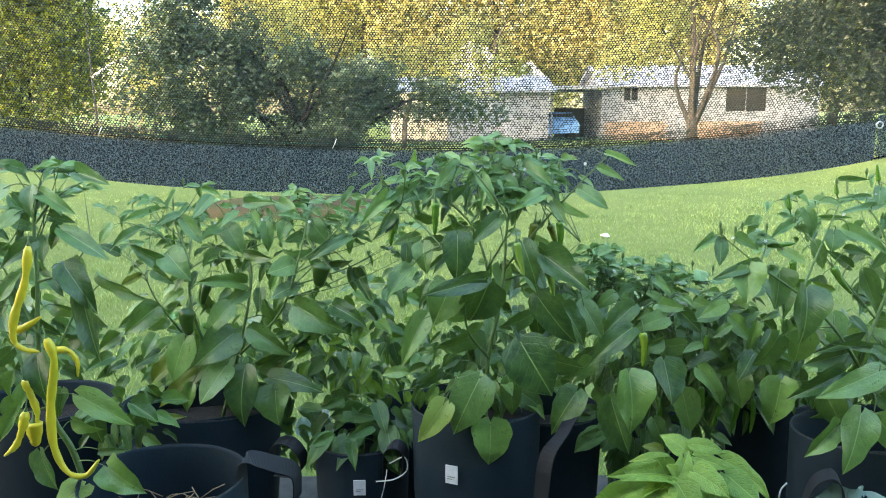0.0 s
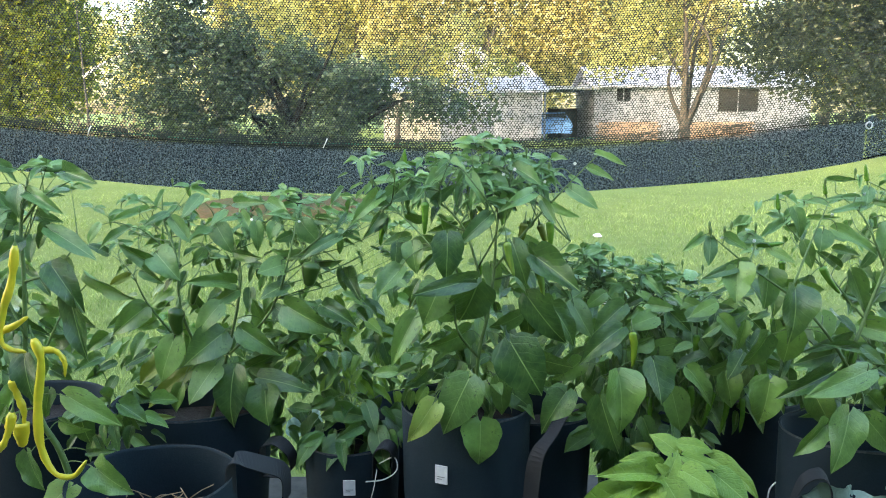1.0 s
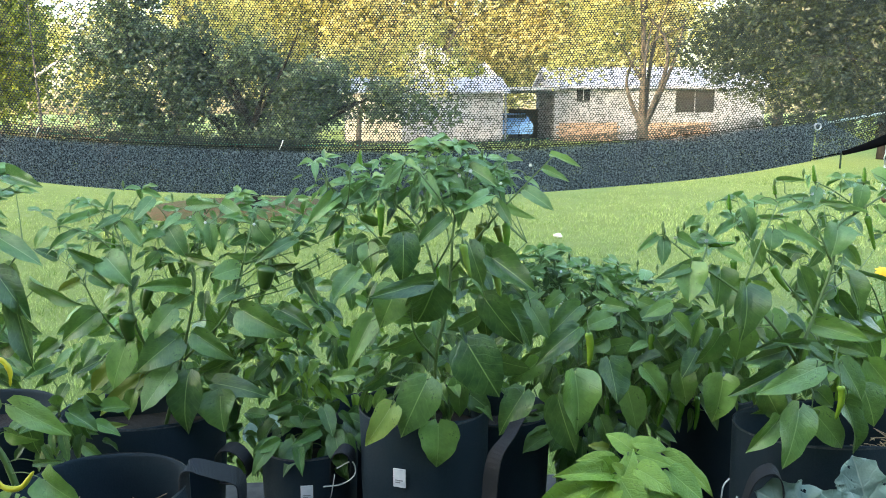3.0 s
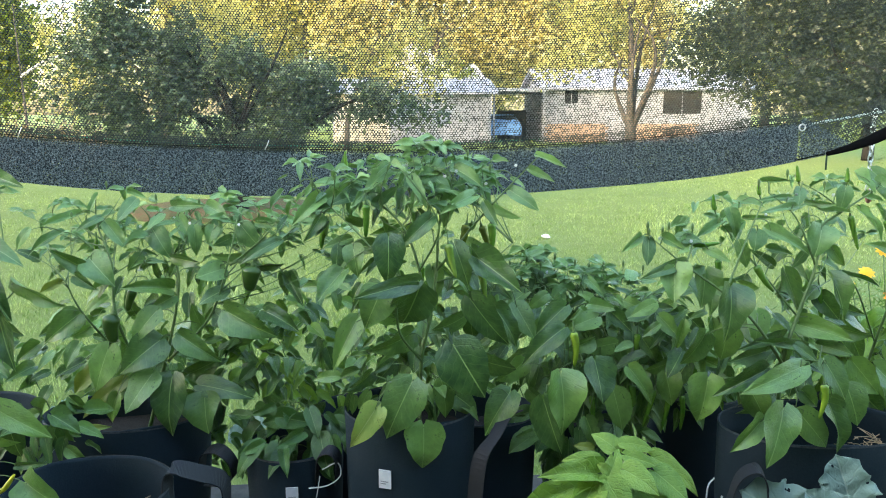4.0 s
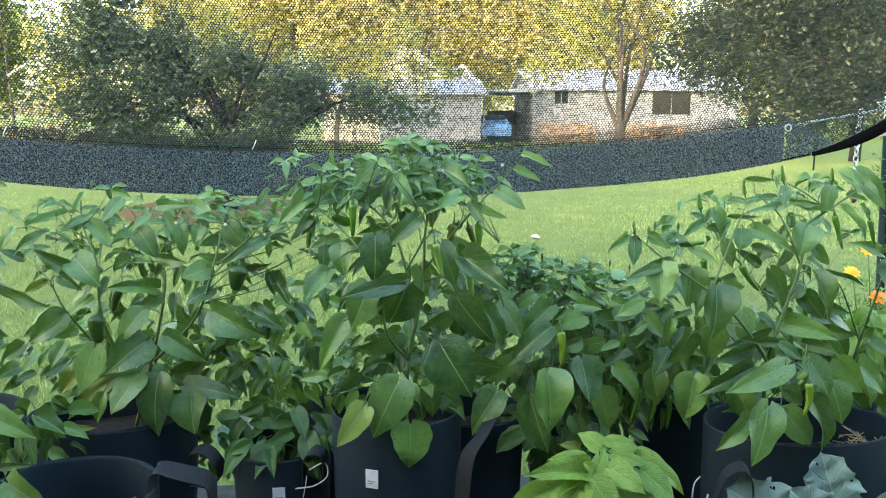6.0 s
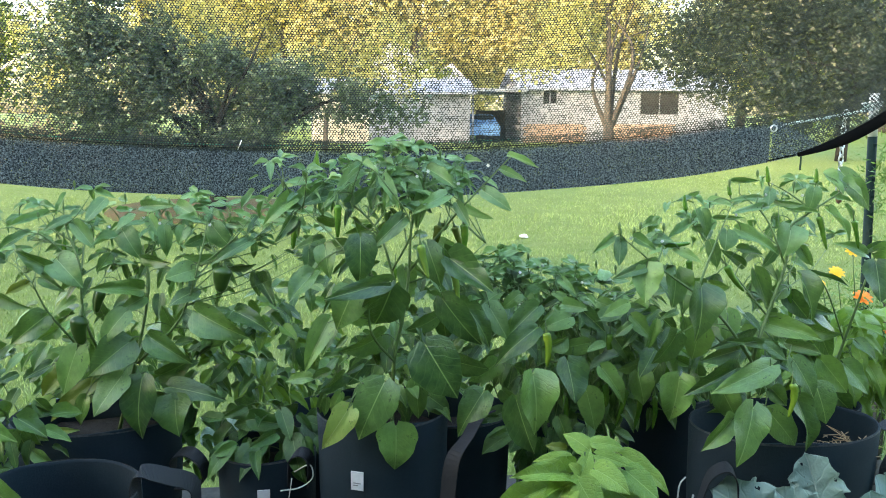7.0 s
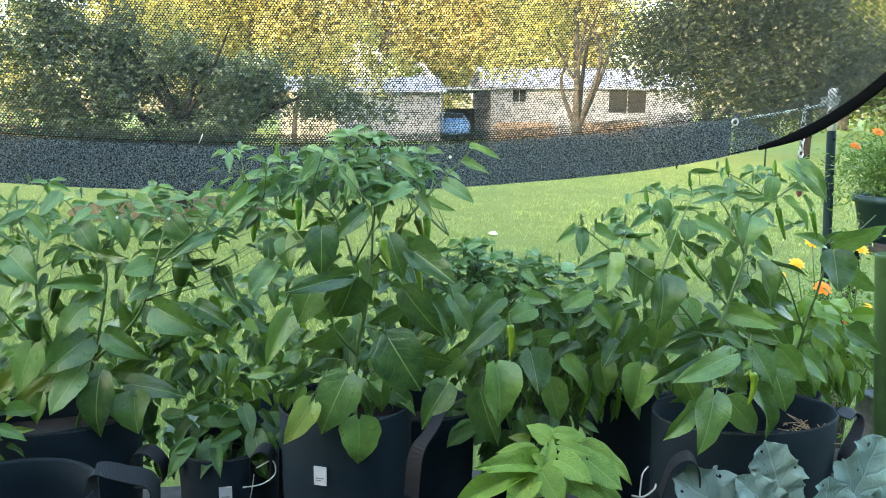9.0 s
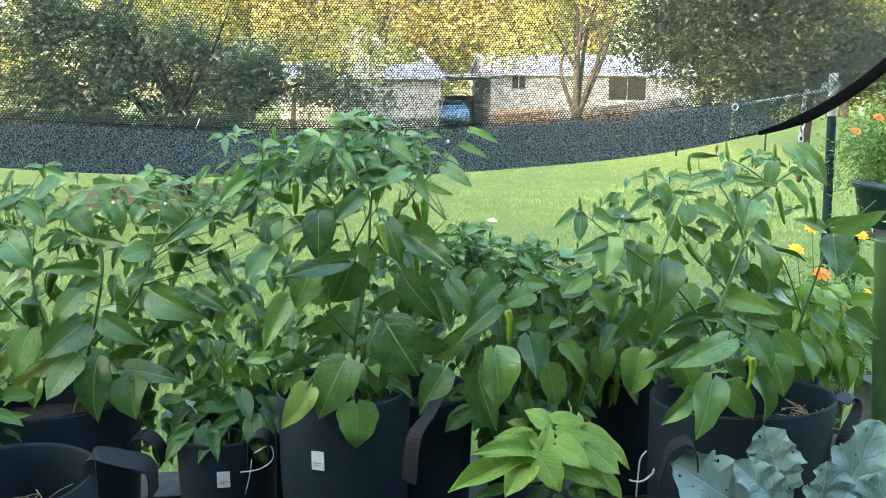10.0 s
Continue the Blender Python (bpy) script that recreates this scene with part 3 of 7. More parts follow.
tree("low spreading dark green tree in a mulch bed on the lawn", (-2.1, 11.6, 0.0),
     [(0, 0, 0, 0.13), (0.04, 0, 0.5, 0.10), (0.0, 0.1, 1.2, 0.075), (-0.25, 0.1, 1.9, 0.04), (-0.5, 0, 2.4, 0.016)],
     [(1, (-1.3, -0.2, 2.0)), (1, (1.2, 0.2, 2.1)), (2, (-1.0, 0.3, 2.8)), (2, (0.8, -0.3, 2.6)), (2, (0.3, 0.6, 2.5)), (1, (-1.8, 0.4, 1.7)), (1, (1.7, -0.4, 1.65)), (1, (2.4, 0.1, 1.8)), (1, (0.7, -0.3, 1.2))],
     [(-1.51, 0, 2.07, 1.07, 0.5, 0.66), (0.05, 0, 1.86, 1.15, 0.5, 0.49), (-0.94, 0, 2.56, 0.82, 0.5, 0.33), (-0.28, 0, 1.45, 1.56, 0.5, 0.41), (1.28, 0, 1.61, 0.82, 0.5, 0.41), (1.94, 0, 1.61, 0.74, 0.5, 0.29), (-2.17, 0, 1.82, 0.49, 0.5, 0.41), (-1.68, 0, 2.97, 0.66, 0.5, 0.41), (0.63, -0.2, 1.24, 1.23, 0.5, 0.35), (-1.10, -0.2, 1.24, 1.23, 0.5, 0.35), (0.79, 0, 1.86, 0.90, 0.5, 0.37), (-0.36, 0, 2.31, 0.66, 0.5, 0.33), (2.52, 0, 1.49, 0.49, 0.5, 0.21), (0.30, -0.2, 1.20, 1.32, 0.5, 0.25)],
     1350, 46, 0.10, 0.085, TREE_LEFT, 11, 0.07)
tree("tall forked tree with thin yellow-green leaves by the house", (8.42, 27.0, 0.0),
     [(0, 0, 0, 0.24), (0, 0, 0.8, 0.19), (-0.05, 0, 2.4, 0.11), (-0.1, 0.1, 4.4, 0.08), (-0.3, 0.2, 6.8, 0.05), (-0.5, 0.2, 9.0, 0.02)],
     [(1, (0.85, 0.2, 5.4)), (1, (1.25, -0.2, 4.6)), (1, (-0.75, 0.3, 5.4)), (1, (0.35, 0.2, 4.8)), (2, (-1.6, -0.3, 4.6)), (3, (0.8, 0.5, 8.0)), (2, (2.2, 0.3, 4.6)), (1, (-0.4, -0.2, 3.4))],
     [(-1.5, 0, 5.0, 1.6, 1.2, 1.2), (1.9, 0, 6.0, 1.3, 1.2, 1.3), (-0.4, 0, 7.4, 2.2, 1.6, 1.4), (-1.9, 0, 3.6, 1.1, 0.8, 0.8), (2.3, 0, 4.0, 0.8, 0.7, 0.7), (-0.6, 0.5, 4.3, 1.0, 0.6, 0.9), (-2.7, 0.4, 3.1, 0.8, 0.6, 0.4), (-0.3, 0.3, 2.9, 0.8, 0.5, 0.5)],
     520, 40, 0.26, 0.15, TREE_OLIVE, 12, 0.02)
tree("broad dark green tree with low branches on the lawn", (15.1, 24.0, 0.0),
     [(0, 0, 0, 0.18), (0, 0, 1.4, 0.15), (-0.4, 0, 3.4, 0.12), (-1.2, 0.2, 6.2, 0.05)],
     [(1, (-4.0, -0.3, 3.2)), (1, (1.4, 0.2, 3.4)), (2, (-3.2, 0.4, 5.4)), (2, (0.8, -0.4, 5.6)), (1, (-2.2, -1.2, 3.6))],
     [(-4.5, 0, 3.5, 1.9, 1.6, 1.2), (-0.3, 0, 3.1, 2.4, 1.8, 1.6), (-2.1, 0, 5.2, 3.2, 2.0, 1.6), (-2.4, -0.8, 2.3, 2.6, 1.2, 0.8), (1.7, 0, 2.6, 1.6, 1.3, 1.2), (-2.0, -1.0, 1.6, 1.8, 0.8, 0.6)],
     760, 66, 0.26, 0.16, TREE_DARK, 13)
gold_tree = tree("tall golden green tree behind the houses", (3.5, 58.0, 0.0),
     [(0, 0, 0, 0.5), (0, 0, 4, 0.4), (0.3, 0, 9, 0.25), (0, 0, 14, 0.08)],
     [(1, (-4, 0, 8)), (1, (4, 0.5, 9)), (2, (-3, 0, 13)), (2, (3, 0, 13))],
     [(-4.5, 0, 8.5, 4.0, 3, 3.2), (3.6, 0, 9.0, 4.5, 3, 3.4), (-0.5, 0, 12.0, 5, 3, 3), (0.5, 1, 6.0, 4.5, 2, 1.8), (-5, 1, 4.5, 3, 1.5, 1.6), (4.5, 1, 4.6, 3.5, 1.5, 1.6)],
     640, 40, 0.75, 0.42, TREE_GOLD, 14, -0.1)
tree("golden green tree behind the carport", (13.0, 56.0, 0.0),
     [(0, 0, 0, 0.45), (0, 0, 4, 0.35), (0.3, 0, 9, 0.2), (0, 0, 13, 0.06)],
     [(1, (-3, 0, 7)), (1, (4, 0.5, 8)), (2, (-2, 0, 12)), (2, (3, 0, 11))],
     [(-2.5, 0, 8.0, 3.8, 3, 3.0), (4, 0, 8.0, 4.0, 3, 3.0), (0.5, 0, 11.0, 5, 3, 3), (-1, 0, 4.8, 4, 1.5, 1.5), (5, 0, 4.6, 3, 1.5, 1.5)],
     680, 40, 0.75, 0.42, TREE_GOLD, 15, -0.25)
tree("mixed yellow-green tree at the back of the lawn", (-8.0, 30.0, 0.0),
     [(0, 0, 0, 0.3), (0, 0, 2, 0.25), (0.3, 0, 5, 0.15), (0, 0, 8, 0.05)],
     [(1, (-2, 0, 4)), (1, (2.2, 0.5, 4.5)), (2, (-1.5, 0, 6.5)), (2, (1.6, 0, 7))],
     [(-2, 0, 4.0, 2.0, 1.6, 1.6), (1.6, 0, 4.6, 1.9, 1.5, 1.6), (0, 0, 6.8, 2.6, 1.8, 1.6), (-2.6, 0, 2.0, 1.6, 1.2, 0.9)],
     520, 40, 0.36, 0.2, TREE_OLIVE, 16, -0.05)
tree("dark green tree at the edge of the lawn", (-16.6, 32.0, 0.0),
     [(0, 0, 0, 0.3), (0, 0, 2, 0.25), (0.3, 0, 5, 0.15), (0, 0, 9, 0.05)],
     [(1, (-2, 0, 4)), (1, (2.2, 0.5, 4.5)), (2, (-1.5, 0, 7)), (2, (1.6, 0, 7))],
     [(-2, 0, 4.0, 2.4, 1.8, 2.4), (1.6, 0, 4.0, 2.0, 1.8, 2.2), (0, 0, 7.5, 3.0, 2.2, 2.2), (0.4, -1.2, 1.6, 2.2, 1.0, 1.0)],
     640, 44, 0.45, 0.26, TREE_MID, 17, -0.3)
tree("tall yellow-green tree behind the lawn", (-6.0, 60.0, 0.0),
     [(0, 0, 0, 0.4), (0, 0, 3, 0.3), (0.3, 0, 8, 0.2), (0, 0, 12, 0.05)],
     [(1, (-3, 0, 7)), (1, (4, 0.5, 8)), (2, (-2, 0, 11)), (2, (3, 0, 11))],
     [(-3.5, 0, 6.5, 3.6, 2.6, 3.0), (3.5, 0, 7.5, 3.6, 2.6, 3.2), (0, 0, 11, 5, 3, 2.6)],
     560, 42, 0.7, 0.38, TREE_OLIVE, 18, -0.25)
tree("green tree beyond the white house", (27.6, 44.0, 0.0),
     [(0, 0, 0, 0.4), (0, 0, 3, 0.3), (0.3, 0, 8, 0.2), (0, 0, 12, 0.05)],
     [(1, (-3, 0, 6)), (1, (4, 0.5, 7)), (2, (-2, 0, 10)), (2, (3, 0, 10))],
     [(-3.5, 0, 5.5, 3.6, 2.6, 3.0), (3.5, 0, 5.5, 4.2, 2.6, 3.4), (0, 0, 9.5, 5, 3, 2.6), (6, 0, 2.5, 4, 2, 2.4), (-1, 0, 2.0, 3.4, 2, 1.8)],
     420, 44, 0.6, 0.34, TREE_MID, 19)


tree("olive green tree in front of the shed", (-1.6, 33.0, 0.0),
     [(0, 0, 0, 0.12), (0.1, 0, 1.4, 0.09), (0.6, 0, 2.8, 0.06), (1.4, 0, 4.6, 0.02)],
     [(1, (2.6, 0, 3.0)), (2, (2.4, 0.1, 4.4)), (1, (-1.0, 0.1, 3.4)), (2, (3.6, 0, 3.4))],
     [(2.3, 0, 3.1, 1.2, 0.6, 0.7), (3.4, 0, 2.8, 1.0, 0.5, 0.5), (1.0, 0, 3.7, 1.4, 0.6, 0.9), (2.6, 0, 4.5, 1.3, 0.6, 0.8), (1.4, 0, 2.3, 1.0, 0.5, 0.4), (4.0, 0, 3.8, 0.7, 0.5, 0.5), (-0.6, 0, 3.2, 1.2, 0.6, 0.8)],
     240, 30, 0.30, 0.16, TREE_OLIVE, 24, 0.05)
tree("thin yellow-green tree in front of the tall white house", (2.2, 47.5, 0.0),
     [(0, 0, 0, 0.09), (0.05, 0, 1.8, 0.07), (0.1, 0, 3.6, 0.05), (0.0, 0, 5.2, 0.02)],
     [(1, (1.2, 0, 4.0)), (2, (-1.1, 0.1, 5.0)), (1, (2.2, 0, 3.7))],
     [(0.6, 0, 4.3, 1.0, 0.5, 0.6), (-1.2, 0, 5.0, 0.9, 0.5, 0.5), (2.3, 0, 3.9, 1.1, 0.5, 0.5), (0.3, 0, 5.5, 0.7, 0.4, 0.4)],
     46, 30, 0.22, 0.2, TREE_MID, 20)


tree("low rust and olive shrub at the back of the lawn", (-8.2, 21.0, 0.0),
     [(0, 0, 0, 0.05), (0.05, 0, 0.3, 0.04), (0.0, 0, 0.7, 0.02)],
     [(1, (-1.2, 0, 0.8)), (1, (1.2, 0.1, 0.8)), (1, (0.5, 0, 1.0))],
     [(-2.6, 0, 0.5, 1.5, 0.6, 0.5), (-0.4, 0, 0.6, 1.6, 0.6, 0.55), (1.8, 0, 0.5, 1.4, 0.6, 0.5), (3.6, 0.2, 0.4, 1.0, 0.5, 0.4)],
     300, 40, 0.20, 0.10, TREE_RUST, 25, -0.1, name="shrub")
for x, y, turn in ((-12, 68, 40), (10, 72, 100), (35, 72, 200), (45, 66, 310), (-32.5, 66, 150), (48, 60, 20)):
    copy_thing(gold_tree, pose(x, y, -1.2, 0, 0, turn))


def bare_tree():
    t = thing("bare_tree", "small bare tree with pale limbs for bright streaks", "tree", (-10.4, 24.0, 0))
    bm = bmesh.new()
    tube(bm, smooth_line([(0, 0, 0), (0.05, 0, 1.3), (0, 0, 2.6), (-0.1, 0.1, 4.5)], 5), lambda s: 0.055 * (1 - 0.7 * s), 8)
    part("trunk", bm, BARK, t)
    bm = bmesh.new()
    tube(bm, smooth_line([(0, 0, 2.5), (0.8, -0.1, 2.95), (1.7, -0.1, 3.25)], 5), lambda s: 0.055 * (1 - 0.6 * s), 7)
    part("limb", bm, STREAK_BARK, t, "pale limb standing in for a bright streak")
    # Added upright limb, pale like the bright sky gap it stands for
    bm = bmesh.new()
    tube(bm, smooth_line([(1.55, -0.1, 3.2), (1.25, 0, 3.9), (1.35, 0, 4.6), (1.2, 0.1, 5.6)], 5), lambda s: 0.04 * (1 - 0.5 * s), 7)
    part("limb", bm, STREAK_BARK, t, "pale limb standing in for a bright streak")


bare_tree()


# ---- houses ----
def wall_board(bm, x0, x1, y, z0, z1, depth=0.16):
    box(bm, (x0, y, z0), (x1, y + depth, z1))


def window(parent, x0, x1, y, z0, z1):
    bm = bmesh.new()
    box(bm, (x0, y - 0.02, z0), (x1, y + 0.02, z1))
    w = part("window", bm, DARK_GLASS, parent, "dark glazed window", smooth=False)
    for lo, hi in (((x0 - 0.06, z0 - 0.06), (x0, z1 + 0.06)), ((x1, z0 - 0.06), (x1 + 0.06, z1 + 0.06)), ((x0, z1), (x1, z1 + 0.06)), ((x0, z0 - 0.06), (x1, z0)),
                   (((x0 + x1) / 2 - 0.02, z0), ((x0 + x1) / 2 + 0.02, z1))):
        bm = bmesh.new()
        box(bm, (lo[0], y - 0.05, lo[1]), (hi[0], y + 0.03, hi[1]))
        part("frame", bm, WHITE_WALL, w, smooth=False)


def sloped_roof(parent, x0, x1, y0, y1, z_eave, z_ridge, mat):
    bm = bmesh.new()
    ym = (y0 + y1) / 2
    pts = [(y0 - 0.4, z_eave), (ym, z_ridge), (y1 + 0.4, z_eave), (y1 + 0.4, z_eave - 0.12), (ym, z_ridge - 0.14), (y0 - 0.4, z_eave - 0.12)]
    a = [bm.verts.new((x0 - 0.3, *q)) for q in pts]
    b = [bm.verts.new((x1 + 0.3, *q)) for q in pts]
    bm.faces.new(a[::-1])
    bm.faces.new(b)
    for k in range(6):
        bm.faces.new((a[k], a[(k + 1) % 6], b[(k + 1) % 6], b[k]))
    bmesh.ops.recalc_face_normals(bm, faces=bm.faces)
    r = part("roof", bm, mat, parent, smooth=False)
    for i in range(int((x1 - x0) / 0.6)):
        x = x0 + 0.3 + i * 0.6
        bm = bmesh.new()
        run = math.hypot(ym - y0 + 0.4, z_ridge - z_eave)
        m = Matrix.Translation((x, y0 - 0.4, z_eave)) @ Matrix.Rotation(math.atan2(z_ridge - z_eave, ym - y0 + 0.4), 4, "X")
        box(bm, (-0.02, 0, 0), (0.02, run, 0.035), 0, m)
        part("roof_seam", bm, mat, r, smooth=False)


def main_house():
    h = thing("house", "low white house with a brick base and pale metal roof", "house", (0, 0, 0))
    y = 41.0
    for x0, x1, z0, z1 in ((8.2, 9.25, 0.95, 2.75), (9.25, 9.95, 0.95, 2.0), (9.25, 9.95, 2.62, 2.75), (9.95, 11.6, 0.95, 2.75), (11.6, 12.5, 2.3, 2.75), (12.5, 14.45, 0.95, 2.75),
                           (14.45, 16.5, 0.95, 1.45), (14.45, 16.5, 2.6, 2.75), (16.5, 19.2, 0.0, 2.75)):
        bm = bmesh.new()
        wall_board(bm, x0, x1, y, z0, z1)
        part("wall", bm, WHITE_WALL, h, smooth=False)
    for x0, x1 in ((8.2, 11.6), (12.5, 16.5)):
        for r in range(6):
            for c in range(int((x1 - x0) / 0.34)):
                xx = x0 + c * 0.34 + (0.17 if r % 2 else 0)
                if xx + 0.32 > x1 + 0.01:
                    continue
                bm = bmesh.new()
                box(bm, (xx, y - 0.03, r * 0.158), (xx + 0.32, y + 0.12, r * 0.158 + 0.145))
                part("brick", bm, BRICK, h, smooth=False)
        bm = bmesh.new()
        box(bm, (x0, y + 0.0, 0), (x1, y + 0.14, 0.95))
        part("mortar_backing", bm, GREY_WALL, h, smooth=False)
    for i in range(12):
        z = 1.1 + i * 0.14
        bm = bmesh.new()
        box(bm, (16.52, y - 0.02, z - 0.9), (19.18, y - 0.002, z - 0.79))
        part("siding_board", bm, WHITE_WALL, h, smooth=False)
    for x0, x1, yy0, yy1 in ((8.2, 8.36, 41.16, 47.0), (19.04, 19.2, 41.16, 47.0), (8.2, 19.2, 46.9, 47.06)):
        bm = bmesh.new()
        box(bm, (x0, yy0, 0), (x1, yy1, 2.75))
        part("wall", bm, WHITE_WALL, h, smooth=False)
    window(h, 9.25, 9.95, y + 0.06, 2.0, 2.62)
    window(h, 14.45, 16.5, y + 0.06, 1.45, 2.6)
    bm = bmesh.new()
    box(bm, (11.6, y + 0.05, 0), (12.5, y + 0.1, 2.3))
    part("door", bm, GREY_WALL, h, smooth=False)
    sloped_roof(h, 8.2, 19.2, 41.0, 47.0, 2.78, 3.9, ROOF_METAL)
    for x in (8.2, 19.04):
        bm = bmesh.new()
        a, b = ([bm.verts.new((xx, yy, zz)) for yy, zz in ((41.0, 2.75), (47.0, 2.75), (44.0, 3.74))] for xx in (x, x + 0.16))
        bm.faces.new(a)
        bm.faces.new(b[::-1])
        for k in range(3):
            bm.faces.new((a[k], b[k], b[(k + 1) % 3], a[(k + 1) % 3]))
        bmesh.ops.recalc_face_normals(bm, faces=bm.faces)
        part("gable", bm, WHITE_WALL, h, smooth=False)


main_house()


def shed():
    h = thing("shed", "pale grey shed with a low gable roof beside the carport", "shed", (0, 0, 0))
    y = 40.0
    for x0, x1, y0, y1 in ((-2.6, 5.3, y, y + 0.14), (-2.6, -2.46, y + 0.14, y + 6), (5.16, 5.3, y + 0.14, y + 6)):
        bm = bmesh.new()
        box(bm, (x0, y0, 0), (x1, y1, 2.5))
        part("wall", bm, GREY_WALL, h, smooth=False)
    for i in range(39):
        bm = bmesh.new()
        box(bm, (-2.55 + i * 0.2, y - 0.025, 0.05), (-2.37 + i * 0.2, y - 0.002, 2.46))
        part("board", bm, SUNLIT_WALL if i < 14 else GREY_WALL, h, "cream board with the sunlight put into its colour" if i < 14 else "", smooth=False)
    sloped_roof(h, -2.6, 5.3, 40.0, 46.0, 2.52, 3.3, ROOF_METAL)


shed()


def carport():
    h = thing("carport", "open carport with a flat white roof between shed and house", "carport", (0, 0, 0))
    bm = bmesh.new()
    box(bm, (5.3, 40.2, 2.55), (8.2, 46.5, 2.72), 0.02)
    part("roof", bm, WHITE_WALL, h, smooth=False)
    for x in (5.45, 8.0):
        bm = bmesh.new()
        box(bm, (x, 40.4, 0), (x + 0.1, 40.5, 2.55))
        part("post", bm, WHITE_WALL, h, smooth=False)
    # Plain slab standing in for a dark vehicle at the back
    bm = bmesh.new()
    box(bm, (6.5, 46.4, 0), (8.2, 46.5, 1.65))
    part("back_screen", bm, BARK, h, smooth=False)


carport()


def parked_car():
    c = thing("car", "small blue car parked under the carport", "car", (6.15, 43.0, 0))
    bm = bmesh.new()
    prof = [(-0.85, 0.35), (-0.88, 0.75), (-0.8, 0.95), (-0.62, 1.42), (0.62, 1.42), (0.8, 0.95), (0.88, 0.75), (0.85, 0.35)]
    a = [bm.verts.new((x, -2.0 if z < 1.0 else -0.9, z)) for x, z in prof]
    b = [bm.verts.new((x, 2.0 if z < 1.0 else 1.4, z)) for x, z in prof]
    bm.faces.new(a)
    bm.faces.new(b[::-1])
    for k in range(8):
        bm.faces.new((a[k], b[k], b[(k + 1) % 8], a[(k + 1) % 8]))
    bmesh.ops.recalc_face_normals(bm, faces=bm.faces)
    part("body", bm, CAR_BLUE, c, smooth=False)
    bm = bmesh.new()
    box(bm, (-0.6, -1.5, 1.0), (0.6, -1.35, 1.36), 0.02)
    part("windscreen", bm, DARK_GLASS, c, smooth=False)
    for x in (-0.8, 0.62):
        for y in (-1.3, 1.3):
            bm = bmesh.new()
            tube(bm, [Vector((x, y, 0.3)), Vector((x + 0.18, y, 0.3))], lambda s: 0.3, 16)
            part("wheel", bm, RUBBER, c)


parked_car()


def far_house():
    h = thing("far_house", "tall white house with a gable behind the shed", "house", (1.8, 49.5, 0))
    bm = bmesh.new()
    box(bm, (-1.35, 0, 0), (1.35, 5, 4.7))
    part("wall", bm, BRIGHT_WALL, h, smooth=False)
    for y0, y1, x0, x1, z0, z1 in ((-0.2, 5.2, -1.5, 1.5, 4.7, 5.8), (-0.4, 4.6, 2.2, 4.9, 3.1, 4.5)):
        bm = bmesh.new()
        xm = (x0 + x1) / 2
        f = [bm.verts.new(q) for q in ((x0, y0, z0), (x1, y0, z0), (xm, y0, z1))]
        g = [bm.verts.new(q) for q in ((x0, y1, z0), (x1, y1, z0), (xm, y1, z1))]
        bm.faces.new(f)
        bm.faces.new(g[::-1])
        for k in range(3):
            bm.faces.new((f[k], g[k], g[(k + 1) % 3], f[(k + 1) % 3]))
        bmesh.ops.recalc_face_normals(bm, faces=bm.faces)
        part("gable", bm, BRIGHT_WALL, h, smooth=False)
    bm = bmesh.new()
    box(bm, (2.3, 0, 0), (4.8, 4.5, 3.1))
    part("wall", bm, BRIGHT_WALL, h, smooth=False)


far_house()


def fence_posts():
    for x, y, z in ((9.0, 20.0, 1.1), (11.6, 20.2, 1.15)):
        p = thing("fence_post", "thin grey steel fence post on the lawn", "fence post", (x, y, 0), "fence posts")
        bm = bmesh.new()
        tube(bm, [Vector((0, 0, -0.1)), Vector((0, 0, z * 0.5)), Vector((0.01, 0, z))], lambda s: 0.025, 8)
        part("post", bm, GREEN_STEEL, p)


fence_posts()


# ---- unseen house and porch added behind the viewer to shade the garden ----
def rear_house():
    h = thing("rear_house", "unseen house wall and porch added to shade the garden", "house", (0, 0, 0))
    bm = bmesh.new()
    box(bm, (-48, -5.3, 0), (16, -5.0, 4.3))
    part("wall", bm, WHITE_WALL, h, smooth=False)
    sloped_roof(h, -48, 16, -9.0, -4.9, 4.3, 6.0, GREY_WALL)
    bm = bmesh.new()
    box(bm, (-6, -5.0, 2.7), (6, -0.4, 2.85))
    part("porch_roof", bm, WOOD, h, smooth=False)
    for x in (-5.8, -2.9, 2.9, 5.8):
        bm = bmesh.new()
        box(bm, (x - 0.06, -0.6, 0), (x + 0.06, -0.48, 2.7), 0.005)
        part("porch_post", bm, WOOD, h, smooth=False)


rear_house()


# ---- shade net ----
HEM_X = [-2.3, -1.29, -1.03, -0.73, -0.42, -0.10, 0.20, 0.44, 0.62, 0.83, 1.00, 1.17, 1.32, 1.454, 1.58, 1.751, 1.95, 2.3]
HEM_Z = [1.42, 1.300, 1.268, 1.237, 1.219, 1.211, 1.211, 1.218, 1.230, 1.245, 1.265, 1.292, 1.325, 1.351, 1.409, 1.535, 1.74, 2.18]
BAND_X = [-2.3, -1.28, -0.87, -0.57, -0.26, 0.1, 0.40, 0.65, 0.82, 1.0, 1.25]
BAND_Z = [1.52, 1.420, 1.380, 1.360, 1.350, 1.345, 1.353, 1.366, 1.380, 1.400, 1.429]


def eased(x, xs, zs):
    return sum(float(np.interp(x + d, xs, zs)) for d in (-0.12, -0.06, 0, 0.06, 0.12)) / 5


def net_y(x, z):
    return 2.32 + 0.025 * math.sin(x * 1.9 + 0.4) + 0.012 * math.sin(x * 6 + z * 3) + 0.06 * max(0, z - 1.5)


